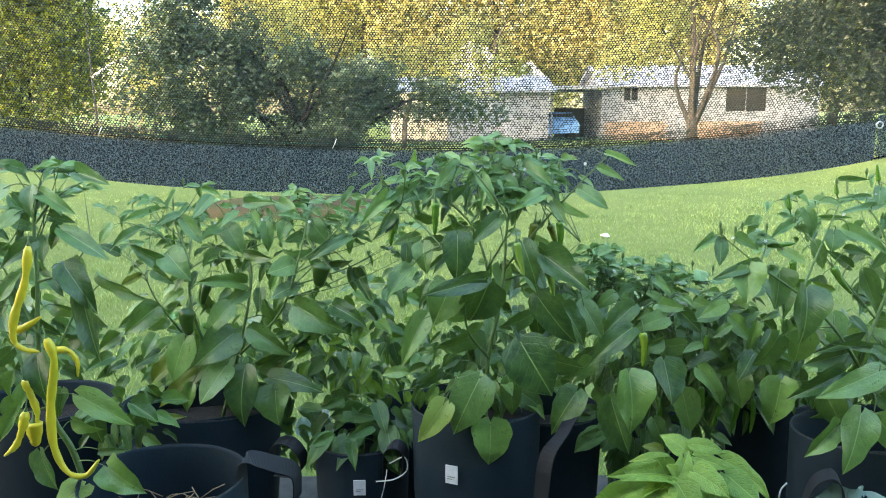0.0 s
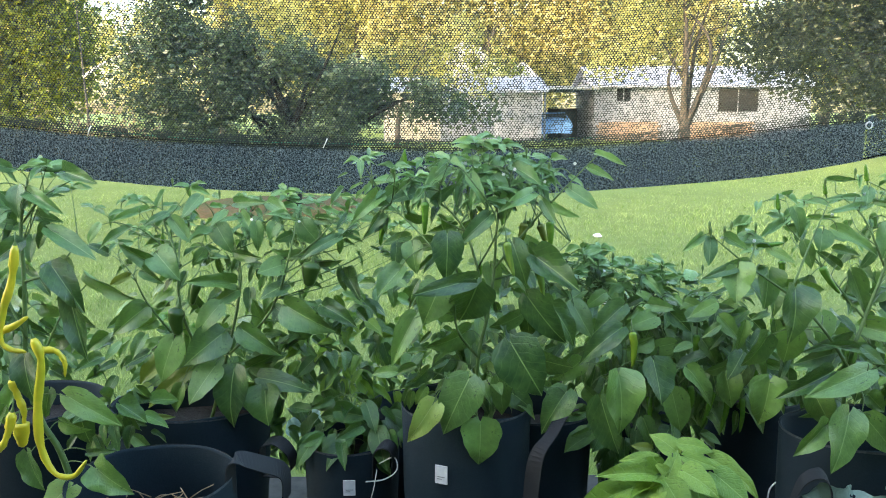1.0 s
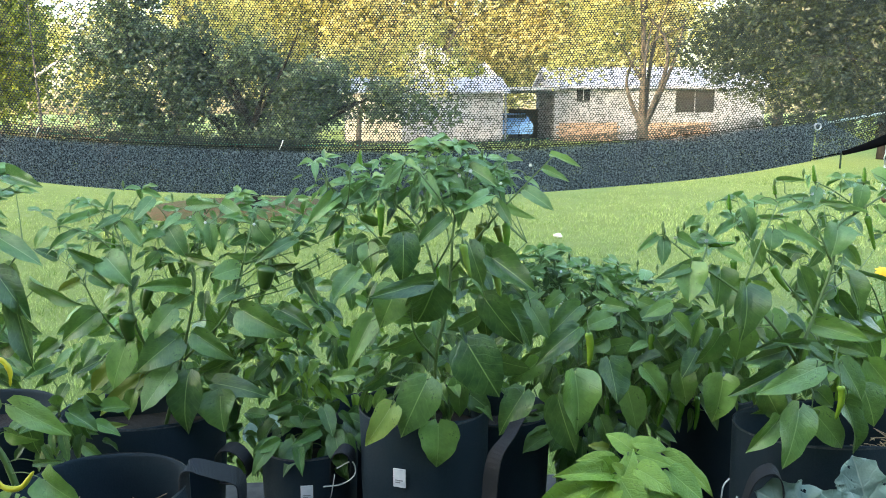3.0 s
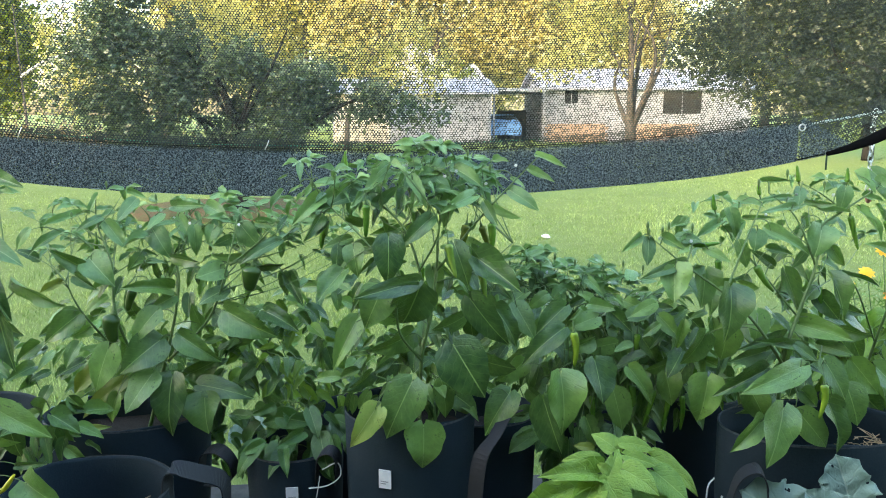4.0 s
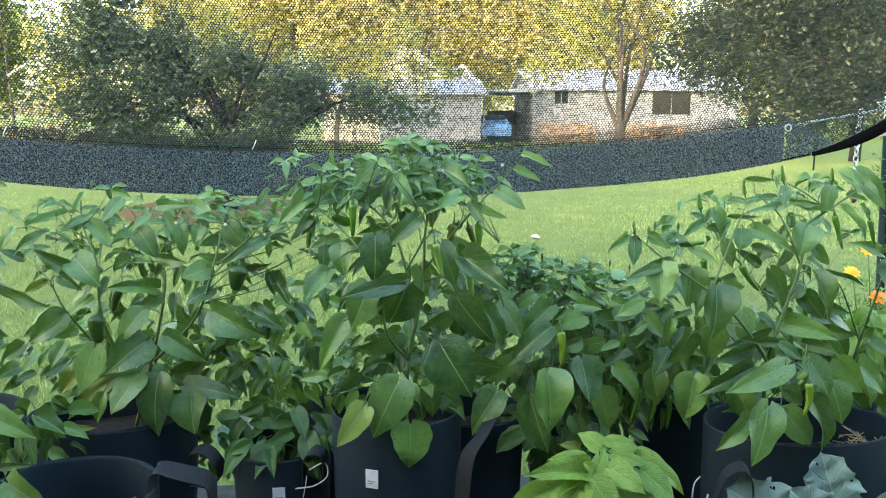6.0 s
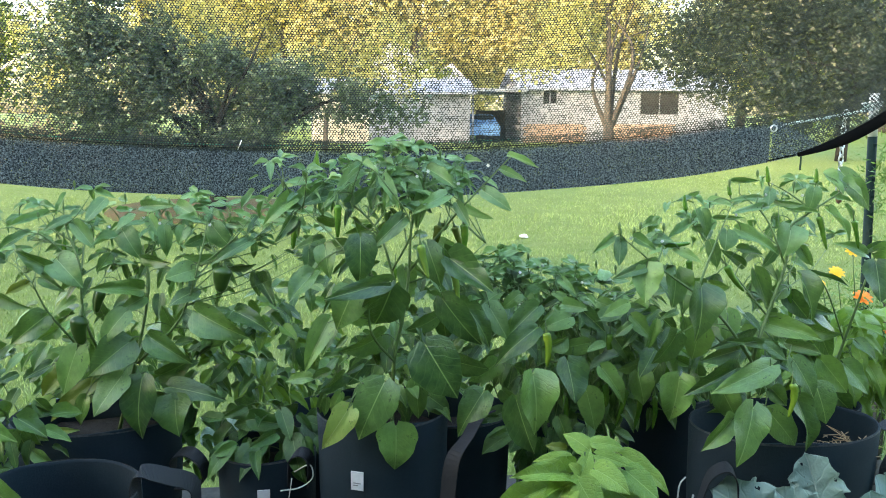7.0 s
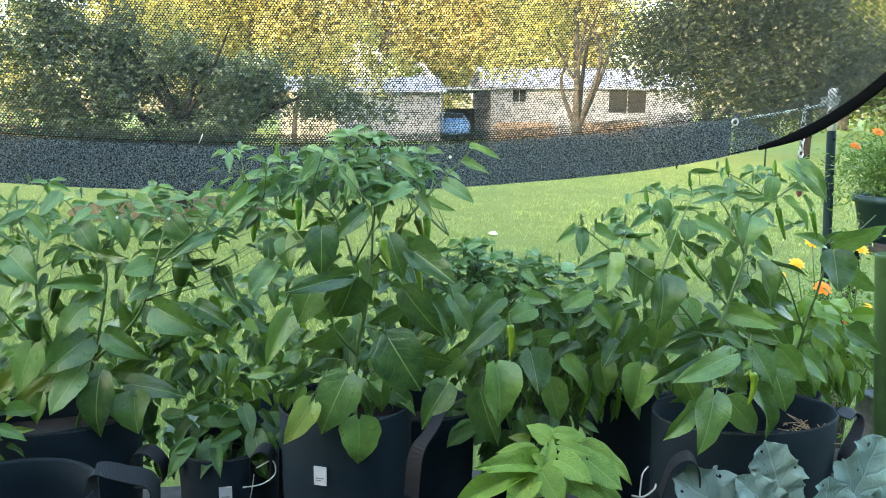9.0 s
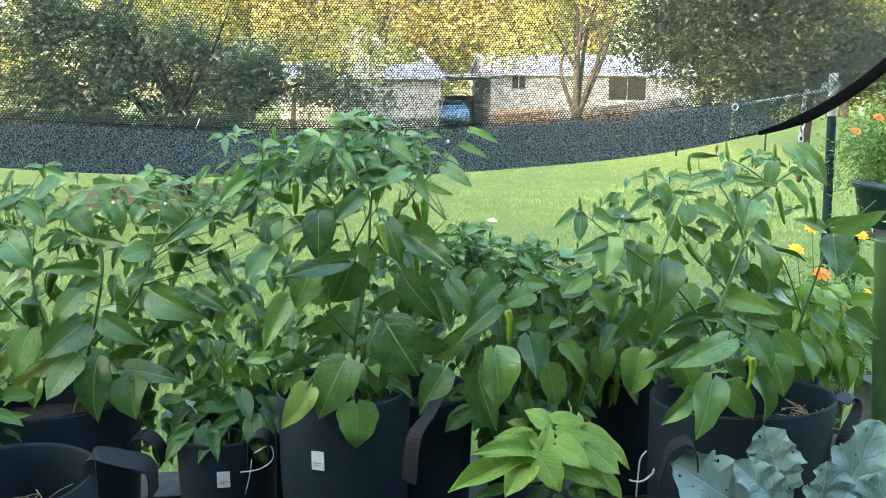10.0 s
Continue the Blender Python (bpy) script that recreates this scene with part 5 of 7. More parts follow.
leaf(p, (0.072, 1.570, 1.009), (0.007, 1.520, 0.976), 0.051, tilt=-0.3)
leaf(p, (0.132, 1.600, 1.380), (0.102, 1.580, 1.398), 0.013)
leaf(p, (0.126, 1.600, 1.382), (0.157, 1.570, 1.392), 0.011)
leaf(p, (-0.062, 1.620, 1.299), (-0.122, 1.580, 1.261), 0.031)
leaf(p, (-0.017, 1.620, 1.287), (-0.076, 1.570, 1.287), 0.031)
leaf(p, (-0.106, 1.600, 1.284), (-0.157, 1.560, 1.242), 0.031)
leaf(p, (0.030, 1.600, 1.340), (-0.014, 1.540, 1.311), 0.031)
leaf(p, (0.103, 1.600, 1.339), (0.150, 1.550, 1.309), 0.031)
leaf(p, (0.166, 1.600, 1.339), (0.212, 1.550, 1.315), 0.032)
leaf(p, (0.073, 1.540, 1.327), (0.098, 1.500, 1.287), 0.028)
leaf(p, (0.219, 1.560, 1.274), (0.240, 1.530, 1.233), 0.026, tilt=-0.3)
leaf(p, (0.236, 1.560, 1.269), (0.275, 1.520, 1.245), 0.021, tilt=-0.3)
leaf(p, (0.001, 1.580, 1.274), (0.052, 1.600, 1.306), 0.027, tilt=-0.3)
leaf(p, (-0.049, 1.560, 1.249), (-0.000, 1.600, 1.214), 0.023, tilt=-0.3)
leaf(p, (0.144, 1.620, 1.355), (0.109, 1.560, 1.329), 0.024)
leaf(p, (0.041, 1.600, 1.351), (0.002, 1.550, 1.352), 0.020)
leaf(p, (0.196, 1.560, 1.291), (0.146, 1.500, 1.279), 0.026)
leaf(p, (0.199, 1.580, 1.232), (0.173, 1.600, 1.210), 0.022, tilt=-0.3)
leaf(p, (-0.106, 1.580, 1.247), (-0.137, 1.550, 1.201), 0.023, tilt=-0.3)
leaf(p, (-0.074, 1.640, 1.314), (-0.116, 1.600, 1.320), 0.020)
leaf(p, (0.055, 1.600, 1.043), (-0.020, 1.580, 1.036), 0.045, tilt=-0.3)
leaf(p, (0.224, 1.580, 0.942), (0.283, 1.540, 0.935), 0.049, tilt=-0.3)
leaf(p, (0.297, 1.640, 1.047), (0.334, 1.600, 0.982), 0.046)
leaf(p, (-0.010, 1.560, 0.930), (-0.049, 1.520, 0.898), 0.037, tilt=-0.3)
leaf(p, (0.035, 1.550, 0.866), (0.086, 1.530, 0.848), 0.035)
leaf(p, (0.036, 1.580, 0.946), (0.002, 1.550, 0.909), 0.038, tilt=-0.3)
leaf(p, (0.184, 1.600, 1.034), (0.129, 1.560, 1.010), 0.038, tilt=-0.3)
fruit(p, [(-0.015, 1.550, 1.275), (-0.015, 1.550, 1.244), (-0.016, 1.550, 1.211)], 0.0083, "green")
fruit(p, [(0.144, 1.520, 1.200), (0.150, 1.520, 1.169), (0.159, 1.520, 1.133)], 0.0087, "pale")
fruit(p, [(0.233, 1.560, 1.234), (0.235, 1.560, 1.206), (0.233, 1.560, 1.172)], 0.0089, "green")
fruit(p, [(0.184, 1.570, 1.230), (0.179, 1.570, 1.205), (0.173, 1.570, 1.178)], 0.0095, "olive")
fruit(p, [(0.216, 1.580, 1.226), (0.224, 1.580, 1.203), (0.229, 1.580, 1.185)], 0.0085, "olive")
fruit(p, [(-0.099, 1.600, 1.225), (-0.105, 1.600, 1.204), (-0.107, 1.600, 1.181)], 0.0074, "green")
fruit(p, [(0.097, 1.600, 1.143), (0.094, 1.600, 1.108), (0.093, 1.600, 1.084)], 0.0069, "green")
fruit(p, [(-0.054, 1.620, 1.336), (-0.056, 1.620, 1.356), (-0.057, 1.620, 1.375)], 0.0052, "green")
fruit(p, [(0.214, 1.560, 1.137), (0.218, 1.560, 1.114), (0.223, 1.560, 1.079)], 0.0089, "pale")
bloom(p, (0.065, 1.560, 1.350))
bloom(p, (0.162, 1.560, 1.338))
bloom(p, (0.219, 1.540, 1.315))
bloom(p, (0.280, 1.560, 1.349))
bloom(p, (0.139, 1.550, 1.329))
bloom(p, (-0.015, 1.580, 1.341))
bud(p, (0.052, 1.580, 1.358))
bud(p, (0.103, 1.600, 1.382))
bud(p, (0.189, 1.600, 1.367))
bud(p, (-0.084, 1.620, 1.327))
bud(p, (0.232, 1.580, 1.340))
bud(p, (0.007, 1.600, 1.357))
bud(p, (-0.122, 1.600, 1.307))
twigs(p, (0.06, 1.64, 1.315), (0.20, 0.10, 0.045), 40)
twigs(p, (0.11, 1.60, 1.385), (0.035, 0.02, 0.012), 5)
fill(p, (0.05, 1.66, 1.315), (0.24, 0.12, 0.045), 80, 0.036, "", 0.4, 0.62)
fill(p, (0.02, 1.64, 1.27), (0.25, 0.10, 0.06), 40, 0.042, "", 0.6, 0.75)
fill(p, (0.08, 1.68, 1.08), (0.19, 0.10, 0.17), 80, 0.055)
fill(p, (0.07, 1.62, 0.90), (0.17, 0.10, 0.07), 80, 0.05)
ripen(p)

p = grow("pepper_plant", "spreading pepper bush with dark blocky peppers in a wide bag", "pepper plant", (-0.58, 1.80, 0.72), "pepper plants", seed=22)
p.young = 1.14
stem(p, [(-0.523, 1.760, 0.728), (-0.475, 1.760, 0.901), (-0.448, 1.780, 1.026), (-0.448, 1.800, 1.112), (-0.508, 1.840, 1.191)], 0.006)
stem(p, [(-0.499, 1.760, 0.809), (-0.566, 1.740, 1.000), (-0.577, 1.760, 1.122), (-0.615, 1.800, 1.204), (-0.623, 1.820, 1.265)], 0.005)
stem(p, [(-0.469, 1.760, 0.901), (-0.366, 1.740, 1.009), (-0.321, 1.760, 1.144), (-0.310, 1.800, 1.220)], 0.0045)
stem(p, [(-0.580, 1.750, 0.933), (-0.635, 1.720, 1.031), (-0.662, 1.720, 1.094)], 0.004)
stem(p, [(-0.448, 1.780, 1.026), (-0.450, 1.840, 1.158), (-0.426, 1.860, 1.220)], 0.003)
stem(p, [(-0.322, 1.760, 1.118), (-0.249, 1.780, 1.178), (-0.212, 1.800, 1.226)], 0.003)
stem(p, [(-0.577, 1.760, 1.122), (-0.636, 1.740, 1.188), (-0.670, 1.740, 1.201)], 0.003)
leaf(p, (-0.445, 1.700, 0.884), (-0.458, 1.640, 0.781), 0.076)
leaf(p, (-0.378, 1.700, 0.841), (-0.371, 1.660, 0.768), 0.079)
leaf(p, (-0.487, 1.700, 0.892), (-0.536, 1.650, 0.823), 0.062)
leaf(p, (-0.473, 1.720, 0.961), (-0.540, 1.660, 0.915), 0.075)
leaf(p, (-0.581, 1.720, 0.951), (-0.609, 1.680, 0.864), 0.061)
leaf(p, (-0.393, 1.720, 0.857), (-0.290, 1.660, 0.863), 0.046)
leaf(p, (-0.324, 1.720, 1.023), (-0.236, 1.660, 0.985), 0.063)
leaf(p, (-0.246, 1.740, 1.017), (-0.178, 1.700, 0.998), 0.044)
leaf(p, (-0.475, 1.720, 1.028), (-0.523, 1.680, 0.975), 0.046)
leaf(p, (-0.641, 1.720, 1.022), (-0.704, 1.680, 0.974), 0.051)
leaf(p, (-0.427, 1.720, 0.970), (-0.350, 1.680, 0.929), 0.046)
leaf(p, (-0.337, 1.760, 1.111), (-0.389, 1.720, 1.100), 0.045)
leaf(p, (-0.448, 1.780, 1.134), (-0.383, 1.740, 1.126), 0.030, tilt=-0.3)
leaf(p, (-0.457, 1.760, 1.067), (-0.531, 1.700, 1.089), 0.035)
leaf(p, (-0.624, 1.740, 1.117), (-0.682, 1.700, 1.167), 0.032)
leaf(p, (-0.616, 1.740, 1.141), (-0.563, 1.700, 1.097), 0.059)
leaf(p, (-0.670, 1.740, 1.198), (-0.730, 1.700, 1.174), 0.020)
leaf(p, (-0.729, 1.720, 1.209), (-0.756, 1.700, 1.173), 0.024)
leaf(p, (-0.503, 1.820, 1.194), (-0.467, 1.780, 1.145), 0.046)
leaf(p, (-0.510, 1.800, 1.178), (-0.557, 1.760, 1.168), 0.023, tilt=1.3)
leaf(p, (-0.406, 1.800, 1.199), (-0.399, 1.780, 1.141), 0.036)
leaf(p, (-0.361, 1.800, 1.199), (-0.373, 1.780, 1.166), 0.036)
leaf(p, (-0.215, 1.780, 1.170), (-0.284, 1.720, 1.148), 0.025)
leaf(p, (-0.334, 1.760, 1.064), (-0.385, 1.720, 1.049), 0.040, tilt=1.3)
leaf(p, (-0.204, 1.800, 1.083), (-0.164, 1.760, 1.024), 0.028)
leaf(p, (-0.210, 1.800, 1.092), (-0.207, 1.780, 1.045), 0.031)
leaf(p, (-0.617, 1.820, 1.271), (-0.637, 1.800, 1.230), 0.017)
leaf(p, (-0.536, 1.820, 1.259), (-0.568, 1.780, 1.216), 0.029)
leaf(p, (-0.653, 1.800, 1.231), (-0.709, 1.740, 1.218), 0.018)
leaf(p, (-0.448, 1.760, 1.050), (-0.489, 1.720, 1.031), 0.037)
leaf(p, (-0.568, 1.760, 0.857), (-0.666, 1.720, 0.793), 0.037, "olive")
leaf(p, (-0.651, 1.740, 0.830), (-0.706, 1.700, 0.803), 0.032, "pale")
leaf(p, (-0.661, 1.720, 0.763), (-0.590, 1.700, 0.774), 0.020, "pale")
leaf(p, (-0.578, 1.740, 0.834), (-0.600, 1.720, 0.774), 0.032)
leaf(p, (-0.447, 1.840, 1.216), (-0.419, 1.820, 1.173), 0.033)
leaf(p, (-0.484, 1.840, 1.223), (-0.511, 1.800, 1.200), 0.029)
leaf(p, (-0.301, 1.800, 1.201), (-0.262, 1.780, 1.152), 0.043)
leaf(p, (-0.382, 1.840, 1.242), (-0.331, 1.800, 1.220), 0.031)
leaf(p, (-0.463, 1.860, 1.240), (-0.391, 1.800, 1.250), 0.025)
leaf(p, (-0.335, 1.820, 1.211), (-0.367, 1.780, 1.230), 0.025)
leaf(p, (-0.266, 1.820, 1.204), (-0.198, 1.780, 1.203), 0.023)
leaf(p, (-0.321, 1.800, 1.175), (-0.361, 1.780, 1.159), 0.028, tilt=-0.3)
leaf(p, (-0.300, 1.780, 1.134), (-0.351, 1.740, 1.133), 0.025, tilt=-0.3)
leaf(p, (-0.607, 1.800, 1.223), (-0.642, 1.760, 1.210), 0.022)
leaf(p, (-0.596, 1.800, 1.210), (-0.551, 1.780, 1.156), 0.031)
leaf(p, (-0.731, 1.760, 1.137), (-0.767, 1.740, 1.165), 0.025)
leaf(p, (-0.527, 1.800, 1.139), (-0.550, 1.780, 1.105), 0.031, tilt=-0.3)
leaf(p, (-0.260, 1.800, 1.110), (-0.204, 1.760, 1.119), 0.020, tilt=-0.3)
leaf(p, (-0.671, 1.720, 1.094), (-0.711, 1.700, 1.075), 0.024, "olive")
leaf(p, (-0.641, 1.720, 1.106), (-0.600, 1.700, 1.085), 0.029)
leaf(p, (-0.642, 1.780, 0.977), (-0.679, 1.760, 0.958), 0.030, tilt=-0.3)
leaf(p, (-0.431, 1.800, 0.860), (-0.357, 1.760, 0.898), 0.046, tilt=-0.3)
leaf(p, (-0.548, 1.800, 1.003), (-0.564, 1.780, 1.054), 0.033, tilt=-0.3)
leaf(p, (-0.331, 1.800, 0.939), (-0.260, 1.760, 0.969), 0.043, tilt=-0.3)
leaf(p, (-0.472, 1.800, 0.807), (-0.402, 1.780, 0.826), 0.033, tilt=-0.3)
leaf(p, (-0.639, 1.820, 0.872), (-0.699, 1.800, 0.813), 0.044, "olive")
leaf(p, (-0.764, 1.800, 0.935), (-0.807, 1.780, 0.903), 0.036)
leaf(p, (-0.404, 1.820, 0.962), (-0.422, 1.800, 1.021), 0.039, tilt=-0.3)
fruit(p, [(-0.568, 1.720, 1.023), (-0.575, 1.720, 0.993), (-0.570, 1.720, 0.957)], 0.0205, "poblano")
fruit(p, [(-0.271, 1.750, 1.120), (-0.277, 1.750, 1.092), (-0.281, 1.750, 1.061)], 0.023, "poblano")
fruit(p, [(-0.532, 1.760, 1.071), (-0.543, 1.760, 1.045), (-0.550, 1.760, 1.017)], 0.0113, "poblano")
fruit(p, [(-0.630, 1.820, 1.144), (-0.629, 1.820, 1.160), (-0.627, 1.820, 1.176)], 0.0058, "green")
bloom(p, (-0.415, 1.800, 1.208))
bloom(p, (-0.303, 1.780, 1.206))
bloom(p, (-0.523, 1.800, 1.201))
bloom(p, (-0.448, 1.800, 1.221))
bud(p, (-0.613, 1.780, 1.182))
bud(p, (-0.597, 1.820, 1.290))
bud(p, (-0.491, 1.820, 1.261))
bud(p, (-0.401, 1.840, 1.248))
bud(p, (-0.262, 1.800, 1.220))
bud(p, (-0.662, 1.780, 1.226))
twigs(p, (-0.44, 1.88, 1.20), (0.36, 0.10, 0.08), 44)
fill(p, (-0.42, 1.92, 1.205), (0.36, 0.12, 0.05), 90, 0.04, "", 0.35, 0.75)
fill(p, (-0.44, 1.90, 0.96), (0.34, 0.10, 0.15), 90, 0.052)
fill(p, (-0.44, 1.88, 1.11), (0.34, 0.10, 0.07), 70, 0.045, "", 0.4, 0.85)
fill(p, (-0.46, 1.90, 0.86), (0.28, 0.10, 0.09), 80, 0.055)
ripen(p)

p = grow("pepper_plant", "pepper plant with upright buds and large drooping leaves", "pepper plant", (0.905, 1.55, 0.74), "pepper plants", seed=23)
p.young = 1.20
stem(p, [(0.809, 1.480, 0.768), (0.790, 1.440, 0.962), (0.824, 1.460, 1.058), (0.865, 1.480, 1.155), (0.878, 1.500, 1.225), (0.937, 1.520, 1.259), (1.023, 1.550, 1.301)], 0.006)
stem(p, [(0.795, 1.440, 0.962), (0.723, 1.420, 1.054), (0.658, 1.420, 1.115), (0.586, 1.440, 1.167), (0.531, 1.460, 1.213)], 0.0045)
stem(p, [(0.658, 1.420, 1.115), (0.709, 1.460, 1.205), (0.757, 1.500, 1.277)], 0.0035)
stem(p, [(0.865, 1.480, 1.155), (0.838, 1.520, 1.246), (0.794, 1.550, 1.292)], 0.0035)
stem(p, [(0.824, 1.460, 1.058), (0.754, 1.500, 1.153), (0.678, 1.540, 1.250)], 0.003)
stem(p, [(0.790, 1.440, 0.950), (0.800, 1.400, 0.930), (0.791, 1.380, 0.901)], 0.003)
stem(p, [(0.784, 1.420, 0.980), (0.840, 1.400, 0.985), (0.843, 1.380, 0.952)], 0.003)
stem(p, [(0.586, 1.440, 1.167), (0.604, 1.460, 1.196), (0.613, 1.480, 1.225)], 0.003)
stem(p, [(0.937, 1.520, 1.259), (0.898, 1.550, 1.293), (0.866, 1.570, 1.312)], 0.003)
leaf(p, (0.756, 1.360, 0.910), (0.715, 1.300, 0.822), 0.063)
leaf(p, (0.737, 1.400, 0.872), (0.674, 1.370, 0.820), 0.040)
leaf(p, (0.798, 1.380, 0.892), (0.854, 1.350, 0.827), 0.051)
leaf(p, (0.863, 1.400, 0.907), (0.901, 1.360, 0.821), 0.051)
leaf(p, (0.925, 1.440, 0.921), (0.936, 1.400, 0.857), 0.061)
leaf(p, (0.809, 1.400, 0.977), (0.681, 1.340, 0.952), 0.045)
leaf(p, (0.747, 1.420, 0.965), (0.654, 1.380, 0.937), 0.038)
leaf(p, (0.824, 1.460, 0.943), (0.814, 1.440, 0.901), 0.054, tilt=-0.3)
leaf(p, (0.851, 1.400, 0.987), (0.881, 1.360, 0.926), 0.043)
leaf(p, (0.669, 1.500, 0.924), (0.650, 1.470, 0.841), 0.068, tilt=-0.3)
leaf(p, (0.668, 1.420, 1.126), (0.657, 1.370, 1.042), 0.062)
leaf(p, (0.562, 1.430, 1.169), (0.554, 1.400, 1.105), 0.053)
leaf(p, (0.583, 1.440, 1.173), (0.490, 1.400, 1.151), 0.022)
leaf(p, (0.740, 1.460, 1.071), (0.741, 1.440, 1.015), 0.064)
leaf(p, (0.833, 1.480, 1.038), (0.918, 1.420, 1.020), 0.041)
leaf(p, (0.876, 1.490, 1.229), (0.857, 1.460, 1.181), 0.065)
leaf(p, (0.772, 1.500, 1.225), (0.835, 1.450, 1.197), 0.025)
leaf(p, (0.744, 1.490, 1.225), (0.737, 1.470, 1.190), 0.047)
leaf(p, (0.859, 1.550, 1.301), (0.848, 1.530, 1.268), 0.030)
leaf(p, (0.942, 1.530, 1.303), (0.929, 1.510, 1.258), 0.038)
leaf(p, (0.520, 1.460, 1.215), (0.515, 1.440, 1.167), 0.033)
leaf(p, (0.508, 1.470, 1.219), (0.470, 1.450, 1.193), 0.021)
leaf(p, (0.636, 1.470, 1.194), (0.675, 1.440, 1.173), 0.023)
leaf(p, (0.708, 1.530, 1.259), (0.720, 1.510, 1.212), 0.031)
leaf(p, (0.684, 1.530, 1.235), (0.629, 1.500, 1.209), 0.019)
leaf(p, (0.638, 1.470, 1.151), (0.628, 1.450, 1.080), 0.048, tilt=-0.3)
leaf(p, (0.716, 1.500, 1.201), (0.732, 1.480, 1.155), 0.034, tilt=-0.3)
leaf(p, (0.906, 1.500, 1.187), (0.924, 1.480, 1.153), 0.028, tilt=-0.3)
leaf(p, (0.878, 1.450, 1.141), (0.899, 1.400, 1.072), 0.033, tilt=1.3)
leaf(p, (0.967, 1.520, 1.259), (1.011, 1.480, 1.217), 0.021)
leaf(p, (0.979, 1.560, 1.329), (1.008, 1.530, 1.292), 0.030)
leaf(p, (1.022, 1.560, 1.314), (1.041, 1.520, 1.289), 0.023)
leaf(p, (0.847, 1.540, 1.266), (0.758, 1.500, 1.260), 0.014)
leaf(p, (0.845, 1.560, 1.281), (0.768, 1.520, 1.288), 0.011)
leaf(p, (0.870, 1.540, 1.277), (0.907, 1.500, 1.270), 0.017, tilt=-0.3)
leaf(p, (0.895, 1.540, 1.260), (0.943, 1.500, 1.258), 0.017)
leaf(p, (0.724, 1.530, 1.279), (0.763, 1.500, 1.271), 0.021)
leaf(p, (0.738, 1.530, 1.245), (0.782, 1.500, 1.249), 0.012)
leaf(p, (0.582, 1.480, 1.215), (0.625, 1.460, 1.212), 0.027)
leaf(p, (0.610, 1.480, 1.220), (0.581, 1.460, 1.196), 0.025)
leaf(p, (0.551, 1.470, 1.217), (0.589, 1.450, 1.195), 0.023)
leaf(p, (0.622, 1.460, 1.162), (0.559, 1.440, 1.158), 0.015, tilt=-0.3)
leaf(p, (0.721, 1.500, 1.119), (0.753, 1.480, 1.109), 0.028, tilt=-0.3)
leaf(p, (0.799, 1.520, 1.148), (0.752, 1.500, 1.181), 0.024)
leaf(p, (0.785, 1.520, 1.183), (0.828, 1.500, 1.175), 0.022)
leaf(p, (0.813, 1.500, 1.141), (0.844, 1.480, 1.053), 0.032, tilt=-0.3)
leaf(p, (0.884, 1.520, 1.112), (0.836, 1.500, 1.071), 0.032, tilt=-0.3)
leaf(p, (0.898, 1.520, 1.088), (0.939, 1.500, 1.034), 0.039, tilt=-0.3)
leaf(p, (0.769, 1.460, 0.990), (0.677, 1.420, 0.982), 0.035)
leaf(p, (0.790, 1.460, 1.013), (0.704, 1.400, 1.021), 0.025)
leaf(p, (0.827, 1.440, 1.001), (0.731, 1.400, 1.029), 0.020)
leaf(p, (0.804, 1.420, 1.013), (0.840, 1.400, 0.985), 0.026)
leaf(p, (0.872, 1.460, 1.000), (0.919, 1.420, 0.994), 0.031)
leaf(p, (0.971, 1.500, 0.950), (1.018, 1.470, 0.887), 0.053, tilt=-0.3)
leaf(p, (0.750, 1.480, 0.902), (0.780, 1.460, 0.838), 0.052, tilt=-0.3)
leaf(p, (0.795, 1.500, 0.894), (0.742, 1.480, 0.843), 0.043, tilt=-0.3)
leaf(p, (0.658, 1.500, 1.016), (0.619, 1.480, 0.953), 0.053, tilt=-0.3)
leaf(p, (0.704, 1.500, 1.027), (0.696, 1.500, 0.956), 0.054, tilt=1.3)
leaf(p, (0.845, 1.460, 0.907), (0.871, 1.440, 0.878), 0.041, tilt=-0.3)
leaf(p, (0.940, 1.500, 1.022), (0.976, 1.460, 1.009), 0.036, tilt=-0.3)
leaf(p, (0.793, 1.580, 1.314), (0.837, 1.550, 1.319), 0.013)
leaf(p, (0.697, 1.540, 1.227), (0.735, 1.520, 1.229), 0.020, tilt=-0.3)
leaf(p, (0.856, 1.500, 1.186), (0.824, 1.490, 1.148), 0.026, tilt=-0.3)
fruit(p, [(0.831, 1.360, 0.954), (0.835, 1.360, 0.926), (0.827, 1.360, 0.888)], 0.0078, "lime")
fruit(p, [(0.951, 1.520, 1.248), (0.961, 1.520, 1.216), (0.973, 1.520, 1.179)], 0.0065, "green")
fruit(p, [(0.739, 1.470, 1.159), (0.754, 1.470, 1.134), (0.777, 1.470, 1.107)], 0.0079, "green")
fruit(p, [(0.860, 1.560, 1.313), (0.857, 1.560, 1.329), (0.854, 1.560, 1.346)], 0.0050, "green")
fruit(p, [(0.680, 1.540, 1.259), (0.677, 1.540, 1.275), (0.675, 1.540, 1.291)], 0.0049, "green")
fruit(p, [(0.962, 1.560, 1.312), (0.962, 1.560, 1.326), (0.961, 1.560, 1.341)], 0.0050, "green")
fruit(p, [(0.775, 1.550, 1.288), (0.772, 1.550, 1.302), (0.771, 1.550, 1.311)], 0.0044, "green")
fruit(p, [(0.675, 1.500, 1.165), (0.677, 1.500, 1.143), (0.673, 1.500, 1.120)], 0.0070, "green")
fruit(p, [(0.610, 1.470, 1.203), (0.635, 1.470, 1.201), (0.663, 1.470, 1.204)], 0.0063, "green")
